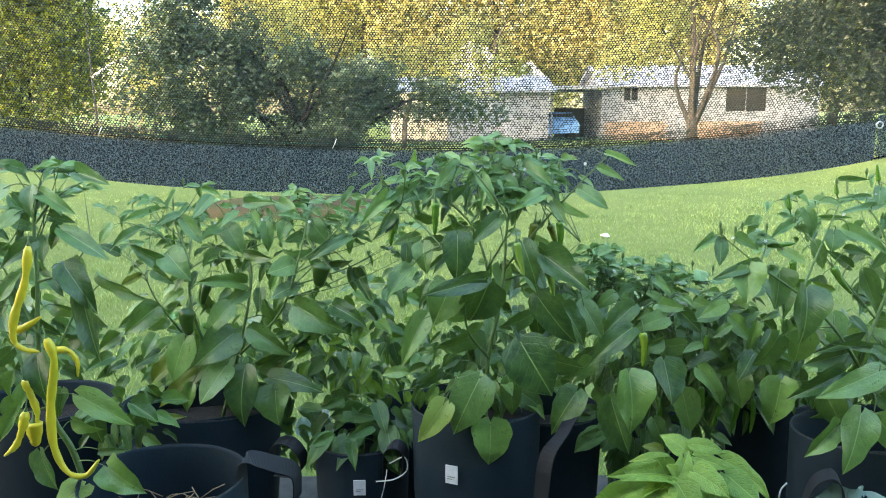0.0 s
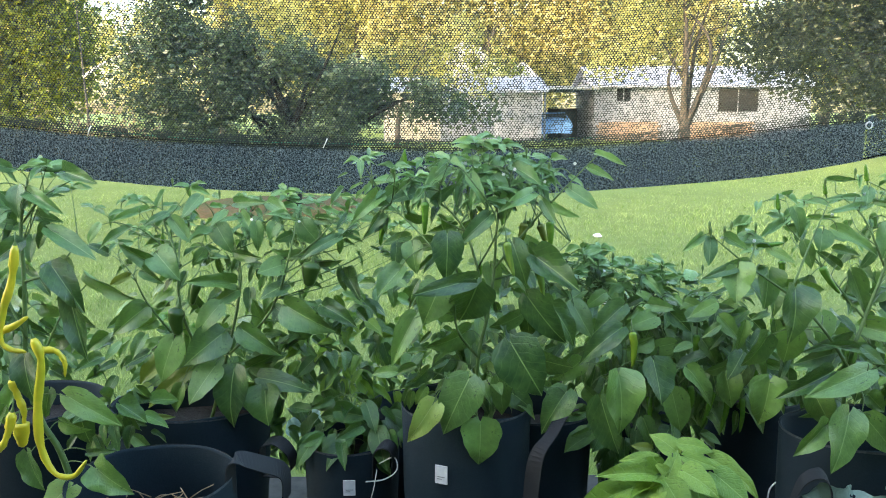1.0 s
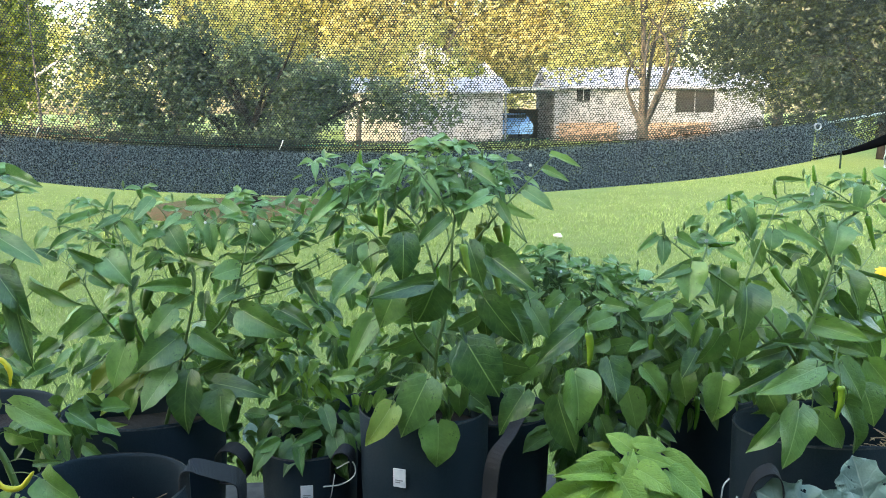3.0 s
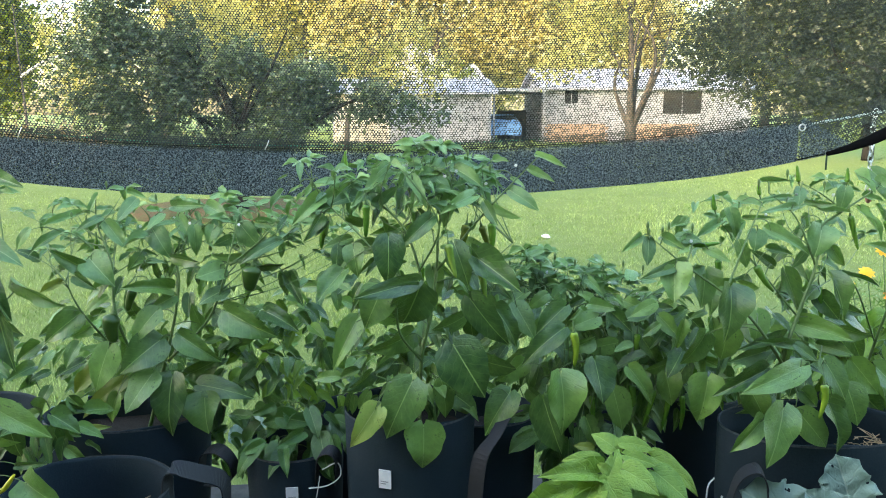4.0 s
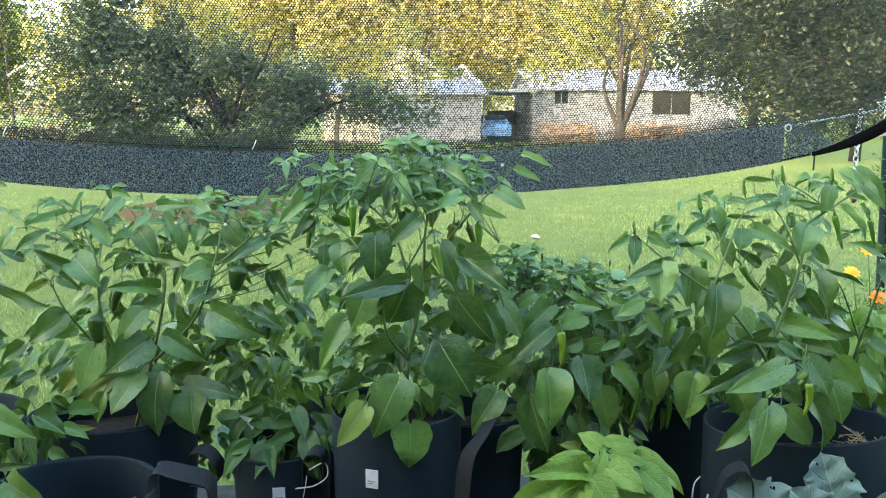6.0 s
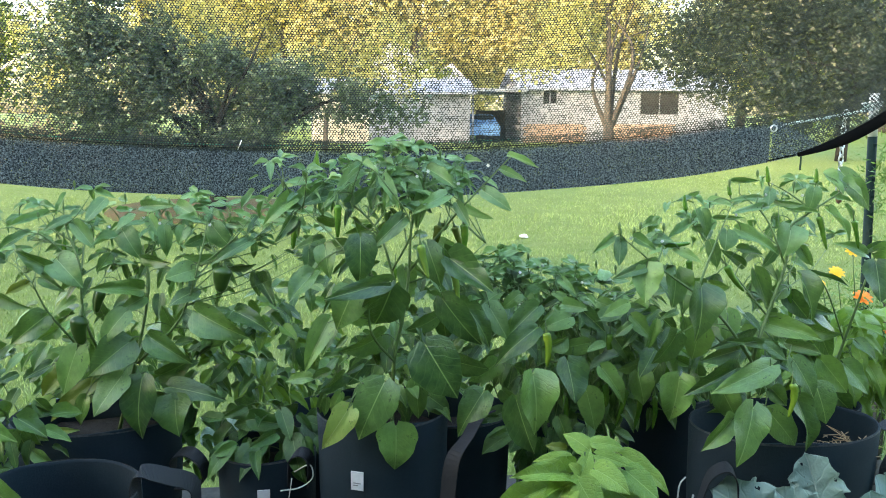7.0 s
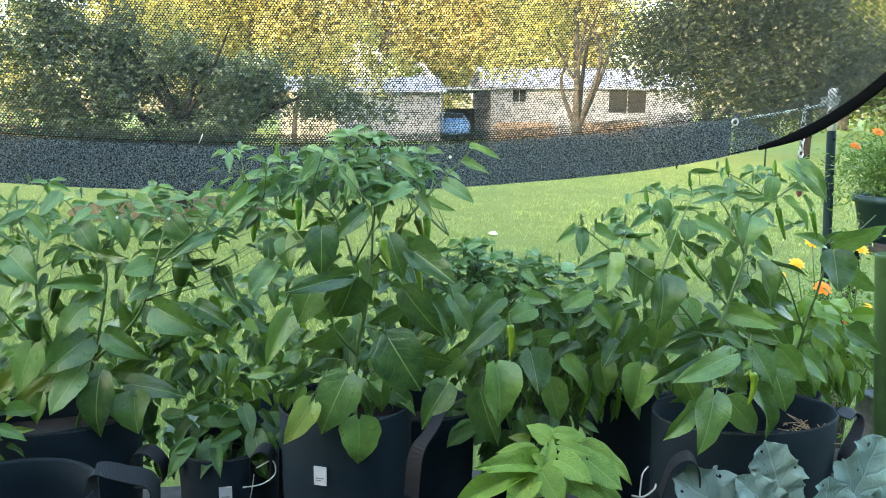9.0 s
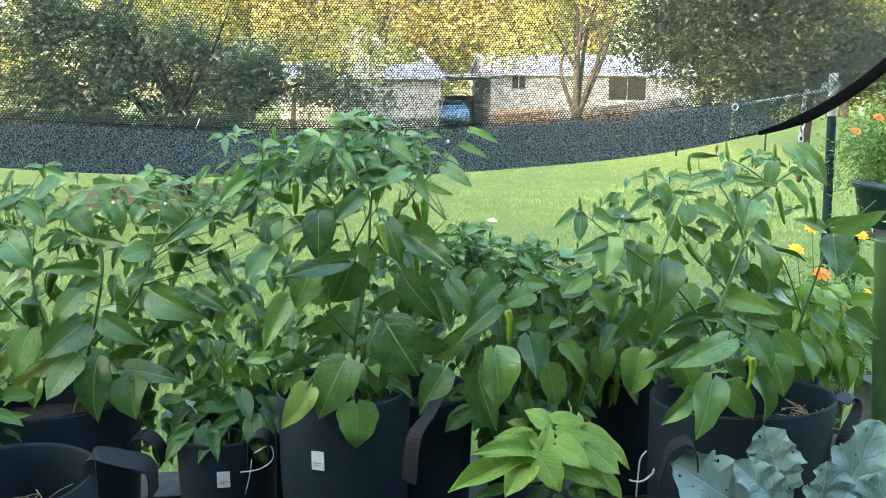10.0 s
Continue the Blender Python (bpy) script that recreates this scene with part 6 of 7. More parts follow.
fruit(p, [(0.897, 1.520, 1.106), (0.903, 1.520, 1.065), (0.908, 1.520, 1.034)], 0.0071, "green")
fruit(p, [(1.079, 1.600, 1.227), (1.086, 1.600, 1.203), (1.095, 1.600, 1.166)], 0.0063, "green")
bloom(p, (0.766, 1.500, 1.254))
bloom(p, (0.538, 1.450, 1.218))
bloom(p, (0.912, 1.520, 1.290))
bloom(p, (0.603, 1.460, 1.210))
bloom(p, (0.846, 1.540, 1.289))
bud(p, (0.517, 1.460, 1.236))
bud(p, (0.550, 1.470, 1.225))
bud(p, (0.562, 1.470, 1.234))
bud(p, (0.612, 1.480, 1.230))
bud(p, (0.767, 1.540, 1.309))
bud(p, (0.835, 1.560, 1.327))
bud(p, (0.741, 1.540, 1.282))
bud(p, (0.729, 1.540, 1.275))
bud(p, (0.909, 1.550, 1.304))
bud(p, (0.520, 1.460, 1.224))
bud(p, (0.682, 1.520, 1.236))
twigs(p, (0.86, 1.62, 1.24), (0.25, 0.06, 0.08), 14, 0.0018)
fill(p, (0.85, 1.64, 1.22), (0.26, 0.08, 0.12), 30, 0.04)
fill(p, (0.78, 1.62, 0.98), (0.28, 0.10, 0.14), 130, 0.06)
ripen(p)

p = grow("pepper_plant", "dense small-leaved pepper bush with many hanging green peppers", "pepper plant", (0.36, 1.80, 0.71), "pepper plants", seed=24)
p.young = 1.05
stem(p, [(0.604, 1.720, 0.668), (0.550, 1.700, 0.842), (0.512, 1.720, 0.970), (0.467, 1.760, 1.068)], 0.005)
stem(p, [(0.543, 1.700, 0.869), (0.420, 1.600, 0.931), (0.343, 1.520, 0.911)], 0.004)
stem(p, [(0.521, 1.700, 0.923), (0.589, 1.720, 1.022), (0.680, 1.760, 1.064)], 0.004)
stem(p, [(0.512, 1.720, 0.970), (0.411, 1.740, 1.033), (0.348, 1.760, 1.096)], 0.003)
stem(p, [(0.550, 1.700, 0.842), (0.625, 1.660, 0.933), (0.674, 1.660, 0.971)], 0.003)
leaf(p, (0.360, 1.470, 0.947), (0.368, 1.420, 0.847), 0.070)
leaf(p, (0.334, 1.500, 0.885), (0.364, 1.470, 0.777), 0.057, tilt=-0.3)
leaf(p, (0.435, 1.500, 0.965), (0.446, 1.460, 0.890), 0.063)
leaf(p, (0.522, 1.550, 0.930), (0.570, 1.510, 0.877), 0.039)
leaf(p, (0.381, 1.560, 1.013), (0.296, 1.520, 0.969), 0.046)
leaf(p, (0.395, 1.600, 1.051), (0.332, 1.570, 1.005), 0.043)
leaf(p, (0.493, 1.560, 0.880), (0.514, 1.540, 0.796), 0.053, tilt=-0.3)
leaf(p, (0.501, 1.620, 1.032), (0.542, 1.600, 0.993), 0.035)
leaf(p, (0.471, 1.620, 1.023), (0.412, 1.580, 1.017), 0.039)
leaf(p, (0.599, 1.600, 1.026), (0.643, 1.580, 0.981), 0.034)
leaf(p, (0.572, 1.620, 0.971), (0.604, 1.600, 0.926), 0.039)
leaf(p, (0.432, 1.600, 0.918), (0.392, 1.580, 0.876), 0.041, tilt=-0.3)
leaf(p, (0.629, 1.600, 0.926), (0.573, 1.580, 0.909), 0.041, tilt=-0.3)
leaf(p, (0.610, 1.580, 0.908), (0.625, 1.560, 0.839), 0.049, tilt=-0.3)
leaf(p, (0.463, 1.640, 1.044), (0.501, 1.600, 1.046), 0.035)
leaf(p, (0.544, 1.660, 1.044), (0.588, 1.640, 1.029), 0.035)
leaf(p, (0.608, 1.660, 1.023), (0.644, 1.640, 1.034), 0.031)
leaf(p, (0.368, 1.660, 1.065), (0.328, 1.640, 1.040), 0.033)
leaf(p, (0.669, 1.620, 1.020), (0.700, 1.600, 0.987), 0.039, tilt=-0.3)
leaf(p, (0.455, 1.600, 0.980), (0.402, 1.580, 0.956), 0.039, tilt=-0.3)
leaf(p, (0.646, 1.620, 0.970), (0.629, 1.600, 0.913), 0.046, tilt=-0.3)
leaf(p, (0.448, 1.600, 0.804), (0.469, 1.580, 0.747), 0.045, tilt=-0.3)
leaf(p, (0.310, 1.600, 0.933), (0.260, 1.580, 0.892), 0.045, tilt=-0.3)
leaf(p, (0.327, 1.620, 0.863), (0.361, 1.600, 0.832), 0.039, tilt=-0.3)
leaf(p, (0.498, 1.620, 0.960), (0.481, 1.600, 0.917), 0.041, tilt=-0.3)
fruit(p, [(0.396, 1.520, 1.018), (0.401, 1.520, 0.986), (0.399, 1.520, 0.947)], 0.0092, "lime")
fruit(p, [(0.559, 1.620, 0.984), (0.559, 1.620, 0.953), (0.560, 1.620, 0.921)], 0.0081, "green")
fruit(p, [(0.557, 1.640, 0.863), (0.563, 1.640, 0.837), (0.563, 1.640, 0.811)], 0.0082, "green")
fruit(p, [(0.609, 1.640, 0.849), (0.600, 1.640, 0.810), (0.587, 1.640, 0.764)], 0.0076, "green")
fruit(p, [(0.648, 1.660, 0.840), (0.647, 1.660, 0.794), (0.634, 1.660, 0.741)], 0.0077, "green")
fruit(p, [(0.681, 1.660, 0.826), (0.684, 1.660, 0.786), (0.680, 1.660, 0.746)], 0.0071, "green")
fruit(p, [(0.480, 1.680, 0.824), (0.484, 1.680, 0.784), (0.483, 1.680, 0.744)], 0.0072, "green")
fruit(p, [(0.736, 1.660, 1.008), (0.740, 1.660, 0.982), (0.733, 1.660, 0.956)], 0.0077, "green")
fruit(p, [(0.703, 1.660, 0.905), (0.708, 1.660, 0.865), (0.704, 1.660, 0.839)], 0.0071, "green")
bloom(p, (0.435, 1.740, 1.111))
bloom(p, (0.384, 1.740, 1.097))
bloom(p, (0.522, 1.720, 1.075))
bloom(p, (0.581, 1.700, 1.053))
bud(p, (0.402, 1.740, 1.128))
bud(p, (0.448, 1.740, 1.114))
bud(p, (0.481, 1.740, 1.104))
bud(p, (0.513, 1.740, 1.108))
bud(p, (0.559, 1.740, 1.110))
bud(p, (0.605, 1.740, 1.099))
bud(p, (0.338, 1.740, 1.123))
bud(p, (0.370, 1.740, 1.112))
twigs(p, (0.39, 1.80, 1.10), (0.19, 0.08, 0.035), 26)
twigs(p, (0.62, 1.80, 1.03), (0.12, 0.06, 0.04), 12)
fill(p, (0.38, 1.82, 1.06), (0.20, 0.10, 0.06), 130, 0.036, "", 0.25, 0.75)
fill(p, (0.60, 1.82, 1.00), (0.14, 0.08, 0.05), 50, 0.04, "", 0.3, 0.75)
fill(p, (0.56, 1.80, 0.89), (0.20, 0.08, 0.13), 100, 0.06)
fill(p, (0.45, 1.76, 0.95), (0.26, 0.10, 0.15), 150, 0.055)
fill(p, (0.60, 1.80, 0.82), (0.20, 0.08, 0.09), 50, 0.065)
fill(p, (0.47, 1.64, 0.775), (0.15, 0.05, 0.05), 16, 0.06)
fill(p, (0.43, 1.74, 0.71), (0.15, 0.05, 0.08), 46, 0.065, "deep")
fill(p, (0.74, 1.82, 0.84), (0.12, 0.06, 0.12), 45, 0.075)
ripen(p)

p = grow("pepper_plant", "pepper plant with long curling bright yellow peppers", "pepper plant", (-0.60, 1.15, 0.55), "pepper plants", seed=25)
p.young = 1.24
stem(p, [(-0.677, 1.420, 0.699), (-0.706, 1.420, 0.815), (-0.738, 1.420, 0.883), (-0.754, 1.420, 0.995), (-0.755, 1.440, 1.141), (-0.762, 1.460, 1.245), (-0.752, 1.480, 1.327)], 0.009)
stem(p, [(-0.755, 1.440, 1.141), (-0.687, 1.420, 1.167), (-0.650, 1.440, 1.216)], 0.004)
stem(p, [(-0.750, 1.420, 1.038), (-0.803, 1.440, 1.142), (-0.847, 1.440, 1.227)], 0.004)
stem(p, [(-0.748, 1.420, 0.951), (-0.693, 1.440, 1.076), (-0.644, 1.460, 1.137)], 0.004)
stem(p, [(-0.762, 1.460, 1.245), (-0.715, 1.460, 1.297), (-0.660, 1.460, 1.328)], 0.003)
stem(p, [(-0.741, 1.420, 0.906), (-0.796, 1.400, 0.892), (-0.853, 1.400, 0.847)], 0.003)
leaf(p, (-0.700, 1.440, 1.239), (-0.602, 1.400, 1.193), 0.034, tilt=1.3)
leaf(p, (-0.691, 1.420, 1.173), (-0.628, 1.380, 1.107), 0.048, tilt=1.3)
leaf(p, (-0.664, 1.420, 1.119), (-0.627, 1.380, 1.005), 0.042, tilt=-0.3)
leaf(p, (-0.643, 1.460, 1.152), (-0.559, 1.420, 1.105), 0.027, tilt=-0.3)
leaf(p, (-0.736, 1.380, 1.014), (-0.717, 1.340, 0.943), 0.043, tilt=-0.3)
leaf(p, (-0.676, 1.400, 0.935), (-0.572, 1.360, 0.894), 0.043)
leaf(p, (-0.668, 1.455, 1.342), (-0.600, 1.420, 1.326), 0.028)
leaf(p, (-0.761, 1.460, 1.314), (-0.759, 1.430, 1.266), 0.037)
leaf(p, (-0.741, 1.460, 1.304), (-0.671, 1.420, 1.277), 0.027)
leaf(p, (-0.736, 1.360, 0.842), (-0.705, 1.330, 0.780), 0.038)
leaf(p, (-0.661, 1.360, 0.776), (-0.687, 1.300, 0.768), 0.051, "pale")
leaf(p, (-0.614, 1.360, 0.811), (-0.548, 1.320, 0.782), 0.056)
leaf(p, (-0.782, 1.380, 0.919), (-0.813, 1.360, 0.857), 0.027)
leaf(p, (-0.754, 1.440, 1.216), (-0.803, 1.400, 1.181), 0.030)
leaf(p, (-0.792, 1.440, 1.152), (-0.828, 1.420, 1.103), 0.037)
leaf(p, (-0.784, 1.480, 1.348), (-0.823, 1.460, 1.365), 0.027)
leaf(p, (-0.791, 1.460, 1.266), (-0.829, 1.440, 1.248), 0.035)
leaf(p, (-0.735, 1.500, 1.347), (-0.668, 1.470, 1.351), 0.021)
leaf(p, (-0.709, 1.460, 1.244), (-0.729, 1.440, 1.205), 0.031, tilt=-0.3)
leaf(p, (-0.805, 1.420, 1.017), (-0.839, 1.400, 0.980), 0.034, tilt=-0.3)
leaf(p, (-0.717, 1.460, 1.027), (-0.664, 1.440, 1.043), 0.035, tilt=-0.3)
leaf(p, (-0.691, 1.480, 1.066), (-0.640, 1.460, 1.049), 0.032)
leaf(p, (-0.727, 1.440, 0.932), (-0.732, 1.420, 0.883), 0.041, tilt=-0.3)
leaf(p, (-0.720, 1.460, 0.862), (-0.669, 1.440, 0.841), 0.037, tilt=-0.3)
leaf(p, (-0.634, 1.380, 0.833), (-0.581, 1.360, 0.844), 0.016)
leaf(p, (-0.769, 1.480, 1.274), (-0.798, 1.460, 1.308), 0.032)
leaf(p, (-0.703, 1.480, 1.176), (-0.676, 1.460, 1.137), 0.038, tilt=-0.3)
leaf(p, (-0.743, 1.480, 1.088), (-0.692, 1.460, 1.071), 0.038, tilt=-0.3)
leaf(p, (-0.852, 1.440, 1.077), (-0.887, 1.420, 1.039), 0.045)
leaf(p, (-0.856, 1.420, 0.929), (-0.901, 1.400, 0.892), 0.044)
leaf(p, (-0.739, 1.480, 1.258), (-0.693, 1.460, 1.255), 0.027)
leaf(p, (-0.829, 1.500, 1.315), (-0.853, 1.480, 1.285), 0.036)
leaf(p, (-0.836, 1.500, 1.190), (-0.856, 1.480, 1.210), 0.030)
fruit(p, [(-0.723, 1.360, 1.223), (-0.735, 1.360, 1.159), (-0.759, 1.360, 1.097), (-0.765, 1.360, 1.056), (-0.750, 1.360, 1.037), (-0.721, 1.360, 1.031)], 0.0078, "yellow")
fruit(p, [(-0.696, 1.340, 1.062), (-0.686, 1.340, 1.020), (-0.699, 1.340, 0.937), (-0.700, 1.340, 0.862), (-0.680, 1.340, 0.812), (-0.647, 1.340, 0.805), (-0.621, 1.340, 0.835)], 0.0082, "yellow")
fruit(p, [(-0.752, 1.360, 0.980), (-0.744, 1.360, 0.951), (-0.735, 1.360, 0.918), (-0.740, 1.360, 0.886)], 0.0073, "yellow")
fruit(p, [(-0.739, 1.330, 0.932), (-0.748, 1.330, 0.899), (-0.763, 1.330, 0.867), (-0.785, 1.330, 0.847)], 0.0076, "yellow")
fruit(p, [(-0.743, 1.360, 0.899), (-0.743, 1.360, 0.875), (-0.743, 1.360, 0.853)], 0.0165, "yellow")
fruit(p, [(-0.781, 1.380, 1.063), (-0.753, 1.380, 1.071), (-0.723, 1.380, 1.090)], 0.0084, "yellow")
fruit(p, [(-0.708, 1.370, 1.030), (-0.675, 1.370, 1.030), (-0.660, 1.370, 1.010), (-0.661, 1.370, 0.981)], 0.0059, "yellow")
fill(p, (-0.88, 1.52, 1.08), (0.16, 0.08, 0.24), 90, 0.06)
fill(p, (-0.70, 1.62, 0.81), (0.12, 0.05, 0.07), 36, 0.055)
twigs(p, (-0.74, 1.49, 1.31), (0.09, 0.03, 0.05), 9)
ripen(p)

p = grow("young_plant", "young bright yellow-green plant with broad puckered leaves", "young plant", (0.40, 1.30, 0.62), skin="basil", seed=26)
stem(p, [(0.433, 1.340, 0.698), (0.427, 1.330, 0.793), (0.425, 1.320, 0.852)], 0.004)
leaf(p, (0.443, 1.350, 0.840), (0.406, 1.370, 0.874), 0.049, "basil", tilt=1.0)
leaf(p, (0.448, 1.350, 0.856), (0.509, 1.340, 0.855), 0.035, "basil", tilt=1.3)
leaf(p, (0.450, 1.330, 0.841), (0.506, 1.310, 0.828), 0.033, "basil", tilt=1.1)
leaf(p, (0.413, 1.300, 0.815), (0.439, 1.320, 0.860), 0.036, "basil", tilt=0.3)
leaf(p, (0.409, 1.300, 0.826), (0.392, 1.300, 0.841), 0.022, "basil", tilt=0.8)
leaf(p, (0.394, 1.310, 0.817), (0.298, 1.270, 0.843), 0.044, "basil", tilt=0.9)
leaf(p, (0.404, 1.340, 0.830), (0.344, 1.330, 0.843), 0.033, "basil", tilt=1.0)
leaf(p, (0.402, 1.370, 0.837), (0.368, 1.360, 0.849), 0.022, "olive", tilt=0.5)
leaf(p, (0.439, 1.300, 0.827), (0.491, 1.260, 0.813), 0.048, "basil", tilt=1.0)
leaf(p, (0.502, 1.320, 0.813), (0.550, 1.270, 0.780), 0.051, "basil", tilt=0.9)
leaf(p, (0.506, 1.350, 0.827), (0.599, 1.310, 0.785), 0.039, "basil", tilt=1.1)
leaf(p, (0.452, 1.310, 0.799), (0.529, 1.260, 0.766), 0.053, "basil", tilt=0.8)
leaf(p, (0.540, 1.330, 0.749), (0.570, 1.300, 0.717), 0.034, "basil", tilt=0.5)
leaf(p, (0.404, 1.280, 0.816), (0.433, 1.240, 0.769), 0.048, "basil", tilt=0.6)
leaf(p, (0.405, 1.290, 0.815), (0.377, 1.270, 0.815), 0.017, "basil", tilt=0.9)
leaf(p, (0.382, 1.290, 0.802), (0.338, 1.250, 0.760), 0.048, "basil", tilt=0.7)
leaf(p, (0.363, 1.320, 0.790), (0.242, 1.270, 0.767), 0.046, "basil", tilt=1.2)
leaf(p, (0.419, 1.310, 0.766), (0.383, 1.290, 0.764), 0.023, "basil", tilt=0.9)
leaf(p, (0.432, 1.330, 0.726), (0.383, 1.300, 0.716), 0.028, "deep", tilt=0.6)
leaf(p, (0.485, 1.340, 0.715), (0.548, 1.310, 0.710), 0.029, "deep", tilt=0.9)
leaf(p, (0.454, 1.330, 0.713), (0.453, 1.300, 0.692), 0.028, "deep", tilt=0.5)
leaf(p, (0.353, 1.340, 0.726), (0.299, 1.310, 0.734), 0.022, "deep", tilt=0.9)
leaf(p, (0.504, 1.330, 0.721), (0.509, 1.300, 0.699), 0.033, "basil", tilt=0.5)
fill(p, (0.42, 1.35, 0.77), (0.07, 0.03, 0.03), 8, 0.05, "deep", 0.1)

p = grow("kale_plant", "blue-grey kale plant with ragged lobed leaves", "kale", (0.95, 1.18, 0.56), skin="kale", seed=27)
stem(p, [(0.998, 1.400, 0.534), (0.953, 1.380, 0.624), (0.928, 1.370, 0.704)], 0.007)
stem(p, [(0.998, 1.400, 0.534), (0.870, 1.380, 0.606), (0.794, 1.360, 0.682)], 0.006)
stem(p, [(1.004, 1.400, 0.534), (1.077, 1.380, 0.616), (1.111, 1.370, 0.692)], 0.006)
leaf(p, (0.883, 1.360, 0.604), (0.704, 1.330, 0.759), 0.125, "kale")
leaf(p, (0.937, 1.370, 0.625), (0.881, 1.360, 0.797), 0.098, "kale")
leaf(p, (1.006, 1.360, 0.570), (1.115, 1.340, 0.799), 0.135, "kale")
leaf(p, (0.929, 1.340, 0.624), (0.811, 1.310, 0.755), 0.076, "kale")
leaf(p, (0.979, 1.340, 0.596), (0.990, 1.310, 0.739), 0.104, "kale")
leaf(p, (1.047, 1.330, 0.572), (1.129, 1.300, 0.714), 0.113, "kale")

p = grow("pepper_plant", "small pepper plant in a small bag, its leaves coloured for shade", "pepper plant", (-0.185, 1.69, 0.68), "pepper plants", "deep", 28)
stem(p, [(-0.185, 1.69, 0.67), (-0.18, 1.69, 0.76), (-0.19, 1.70, 0.86)], 0.004)
fill(p, (-0.17, 1.68, 0.77), (0.12, 0.09, 0.06), 60, 0.07)
fill(p, (-0.21, 1.82, 0.87), (0.18, 0.08, 0.15), 60, 0.05, "")
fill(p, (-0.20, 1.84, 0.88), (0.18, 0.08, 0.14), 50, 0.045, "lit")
fill(p, (-0.36, 1.90, 0.68), (0.09, 0.05, 0.15), 26, 0.06)
ripen(p)


p = grow("pepper_plant", "leggy pepper plant with a few large dark leaves", "pepper plant", (1.20, 1.84, 0.45), "pepper plants", seed=29)
stem(p, [(1.218, 1.860, 0.635), (1.172, 1.780, 0.788), (1.173, 1.740, 0.916), (1.187, 1.720, 1.018), (1.208, 1.720, 1.100), (1.225, 1.720, 1.140)], 0.006)
stem(p, [(1.208, 1.720, 1.100), (1.254, 1.720, 1.139), (1.334, 1.740, 1.196)], 0.003)
stem(p, [(1.173, 1.740, 0.916), (1.093, 1.700, 1.052), (1.054, 1.700, 1.093), (1.027, 1.700, 1.087)], 0.003)
leaf(p, (1.207, 1.700, 1.114), (1.203, 1.660, 1.031), 0.077)
leaf(p, (1.216, 1.710, 1.139), (1.319, 1.660, 1.166), 0.048, tilt=-0.3)
leaf(p, (1.193, 1.720, 1.132), (1.130, 1.700, 1.166), 0.029)
leaf(p, (1.199, 1.720, 1.142), (1.226, 1.700, 1.164), 0.022)
leaf(p, (1.264, 1.720, 1.067), (1.312, 1.680, 1.020), 0.034, tilt=-0.3)
leaf(p, (1.027, 1.700, 1.087), (1.059, 1.660, 0.993), 0.041, tilt=1.3)
leaf(p, (1.059, 1.720, 1.012), (1.119, 1.680, 0.877), 0.051, tilt=-0.3)
leaf(p, (1.050, 1.700, 1.091), (1.130, 1.660, 1.079), 0.014)
leaf(p, (1.053, 1.620, 1.329), (1.114, 1.580, 1.259), 0.043)
leaf(p, (1.216, 1.760, 0.909), (1.245, 1.720, 0.877), 0.037)
leaf(p, (1.174, 1.780, 0.847), (1.096, 1.740, 0.791), 0.050, tilt=-0.3)
leaf(p, (1.204, 1.780, 0.846), (1.260, 1.740, 0.784), 0.055)
leaf(p, (1.193, 1.800, 0.766), (1.248, 1.780, 0.711), 0.051, tilt=-0.3)
leaf(p, (1.335, 1.800, 0.894), (1.404, 1.760, 0.844), 0.051)
ripen(p)
grow_bag(1.20, 1.86, 0.72, 0.10, 0.09)

for x, y, z, seed in ((-0.86, 2.02, 0.68, 61), (-0.28, 2.02, 0.62, 62)):
    p = grow("kale_plant", "blue-grey kale plant behind the bags", "kale", (x, y, 0.0), "back row kale", "kale", seed)
    stem(p, [(x, y, 0.02), (x, y, z * 0.6), (x + 0.01, y, z)], 0.008)
    for k in range(9):
        a = k * 2.4
        d = Vector((math.cos(a), math.sin(a) * 0.5, 0.25 - 0.06 * k))
        leaf(p, Vector((x, y, z)) + d * 0.03, Vector((x, y, z)) + d * 0.12, 0.065, "", 1.2)


def back_row(x, y, z, count, size, seed, radii, skin=""):
    p = grow("pepper_bush", "low light green pepper bush behind the bags", "pepper plant", (x, y, 0.0), "back row bushes", skin, seed)
    stem(p, [(x, y, 0.02), (x + 0.02, y, z * 0.5), (x, y + 0.02, z)], 0.006)
    for s in (-1, 1):
        stem(p, [(x, y, z * 0.4), (x + s * 0.12, y, z * 0.75), (x + s * 0.2, y, z)], 0.004)
    fill(p, (x, y, z), radii, count, size)
    ripen(p)


back_row(-0.08, 2.12, 0.86, 170, 0.055, 41, (0.26, 0.10, 0.20))
back_row(-0.75, 2.14, 0.78, 100, 0.06, 42, (0.30, 0.09, 0.14))
back_row(0.55, 2.14, 0.80, 150, 0.055, 43, (0.32, 0.09, 0.18))
back_row(1.25, 2.05, 0.78, 110, 0.065, 44, (0.26, 0.10, 0.16))
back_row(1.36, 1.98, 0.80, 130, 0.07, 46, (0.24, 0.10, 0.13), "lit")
back_row(-1.25, 2.10, 0.84, 70, 0.08, 45, (0.24, 0.10, 0.18))


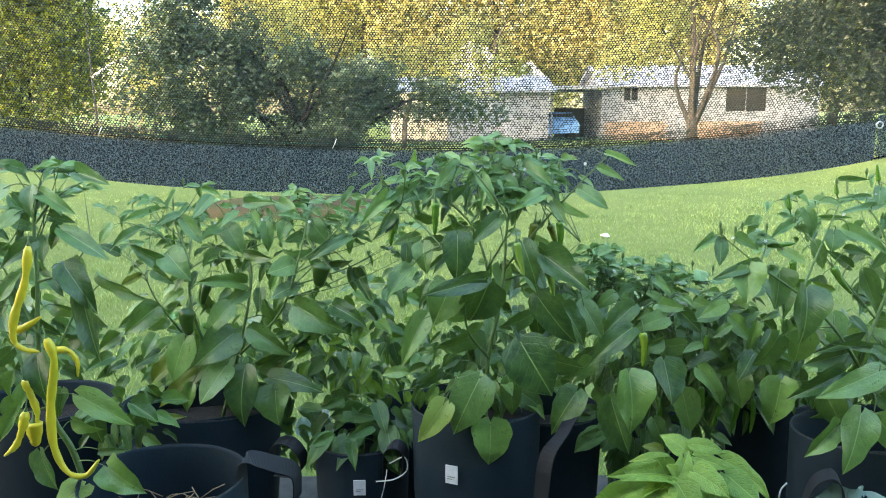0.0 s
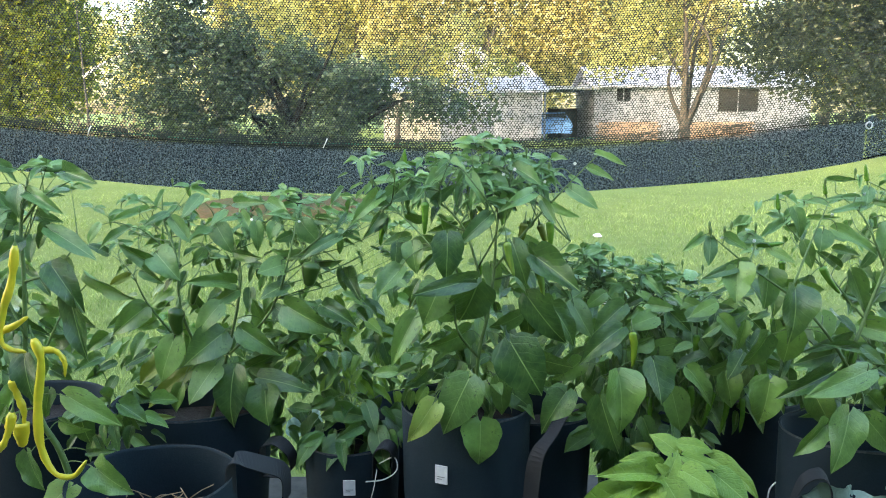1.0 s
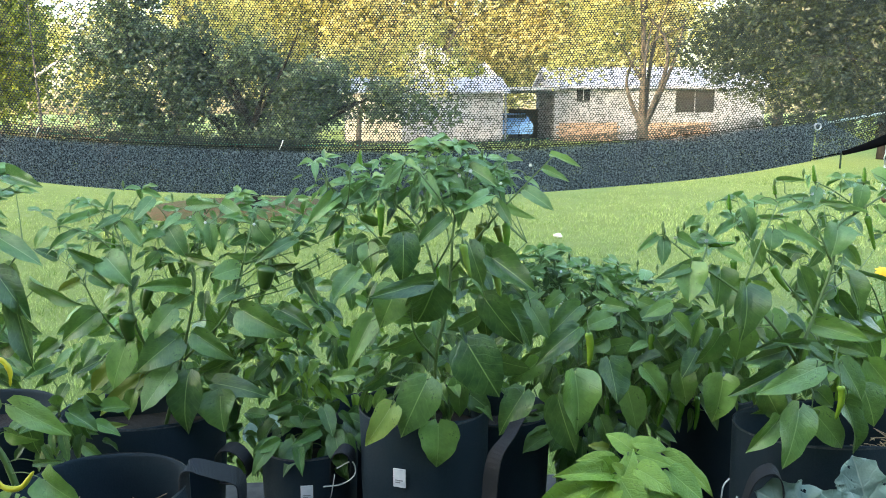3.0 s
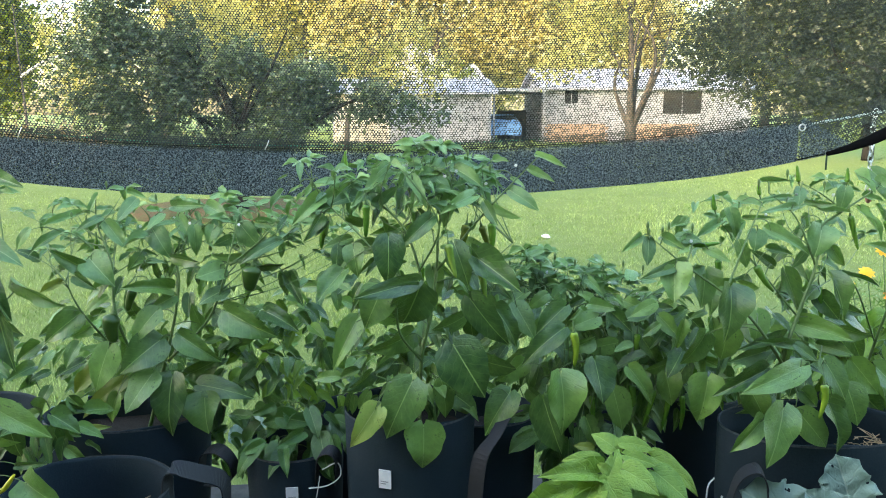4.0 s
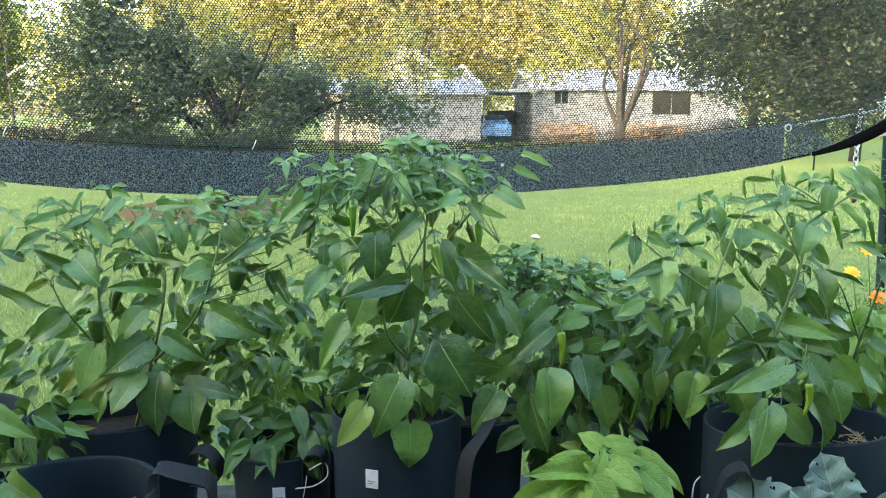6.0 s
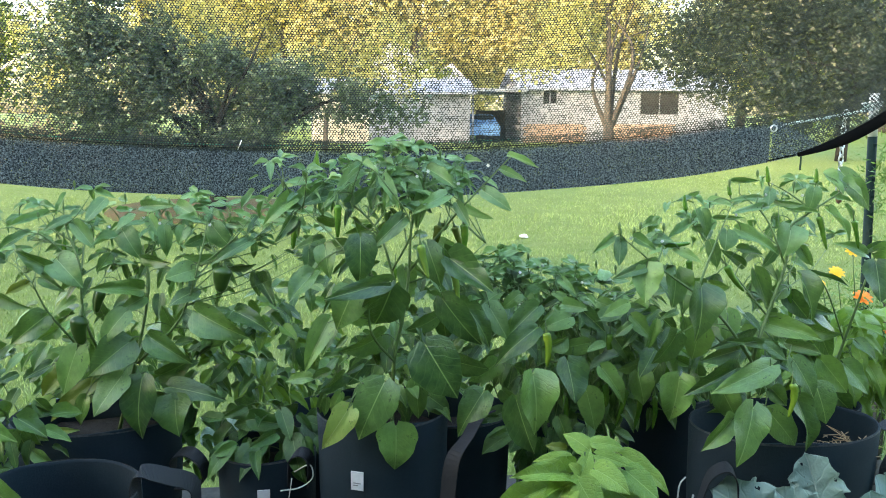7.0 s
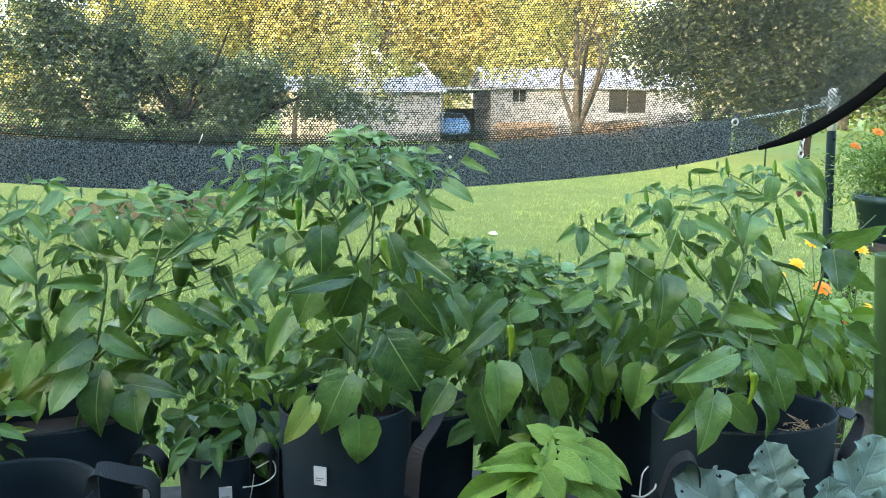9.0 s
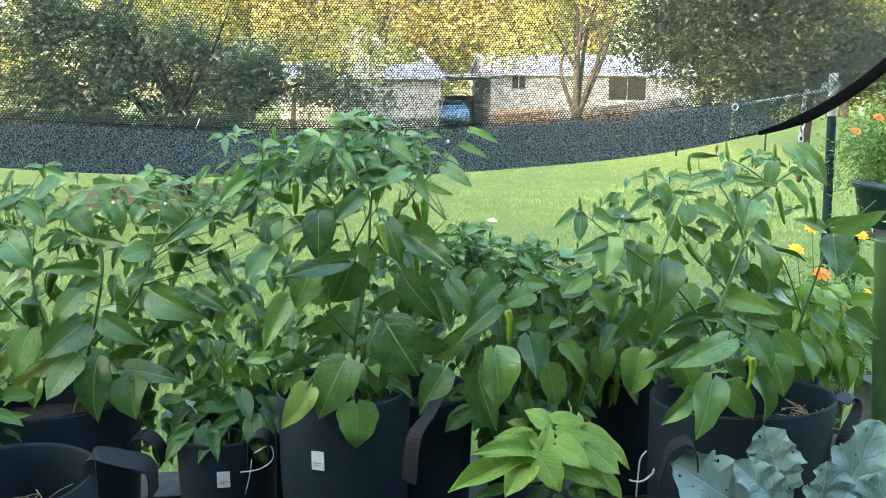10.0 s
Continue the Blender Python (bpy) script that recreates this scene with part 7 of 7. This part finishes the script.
# ---- flowers by the post ----
def marigold_bush(x, y, z0, spots, seed, centre, radii, count):
    rng = np.random.default_rng(seed)
    root = thing("marigold_bush", "feathery green marigold bush with orange and yellow flowers", "flower bush", (x, y, z0), "marigolds")
    q = rng.normal(0, 0.5, (count, 3)) * radii + centre
    v = cards(rng, q, 26, 0.035, 0.026, 0.9, 0.1)
    ob = leaf_cloud("foliage", v - np.array((x, y, z0)), LEAF_FINE, root)
    for (fx, fy, fz, r, mat) in spots:
        r *= 0.85
        bm = bmesh.new()
        tube(bm, [q - Vector((x, y, z0)) for q in smooth_line([(x + (fx - x) * 0.3, y, z0 + 0.05), ((fx + x) / 2, (fy + y) / 2, (fz + z0) / 2 + 0.05), (fx, fy, fz)], 5)], lambda s: 0.0018, 5)
        part("stem", bm, STEM, root)
        bm = bmesh.new()
        for ring, rad, lift in ((0, 1.0, 0.0), (1, 0.72, 0.25), (2, 0.42, 0.45)):
            for k in range(8):
                a = 2 * math.pi * (k + 0.5 * ring) / 8
                d, e = Vector((math.cos(a), 0.8 * math.sin(a), 0.55 * math.sin(a) - 0.12)), Vector((-math.sin(a), 0.8 * math.cos(a), 0.55 * math.cos(a)))
                c = Vector((fx - x, fy - y - lift * r * 0.5, fz - z0 + lift * r * 0.7))
                pts = [c, c + d * r * rad * 0.6 + e * r * rad * 0.3, c + d * r * rad + e * r * 0.12, c + d * r * rad * 1.02 - e * r * 0.12, c + d * r * rad * 0.6 - e * r * rad * 0.3]
                bm.faces.new([bm.verts.new(u) for u in pts])
        part("flower", bm, mat, root, "orange double flower" if mat == ORANGE else "yellow flower", smooth=False)


marigold_bush(1.60, 2.2, 0.0, [(1.424, 2.12, 1.068, 0.026, GOLD), (1.382, 2.12, 1.008, 0.028, GOLD), (1.338, 2.12, 0.975, 0.015, GOLD), (1.469, 2.12, 0.933, 0.034, ORANGE), (1.583, 2.12, 1.045, 0.025, GOLD),
                               (1.62, 2.12, 0.871, 0.018, GOLD), (1.549, 2.12, 0.825, 0.014, ORANGE)], 51, (1.56, 2.2, 0.74), (0.26, 0.10, 0.2), 230)


def hanging_bucket():
    b = thing("planter_bucket", "dark teal plastic planter bucket on a timber stand", "planter", (2.08, 2.62, 0.98))
    bm = bmesh.new()
    r = lathe(bm, [(0.12, 0.0), (0.148, 0.14), (0.158, 0.14), (0.16, 0.165), (0.15, 0.167), (0.142, 0.12)], 28)
    bm.faces.new(r[0][::-1])
    part("pot", bm, TEAL, b)
    bm = bmesh.new()
    lathe(bm, [(0.002, 0.125), (0.144, 0.12)], 24)
    part("soil", bm, SOIL, b)
    s = thing("timber_stand", "short timber stand under the planter", "stand", (2.08, 2.62, 0.0))
    bm = bmesh.new()
    box(bm, (-0.14, -0.14, 0.94), (0.14, 0.14, 0.98), 0.004)
    part("top", bm, WOOD, s, smooth=False)
    for i in (-0.1, 0.1):
        for j in (-0.1, 0.1):
            bm = bmesh.new()
            box(bm, (i - 0.02, j - 0.02, 0), (i + 0.02, j + 0.02, 0.94), 0.003)
            part("leg", bm, WOOD, s, smooth=False)


hanging_bucket()
marigold_bush(2.04, 2.62, 1.10, [(1.966, 2.62, 1.374, 0.026, ORANGE), (1.883, 2.62, 1.325, 0.024, ORANGE), (2.16, 2.65, 1.33, 0.022, ORANGE)], 52, (2.06, 2.66, 1.24), (0.20, 0.12, 0.13), 220)
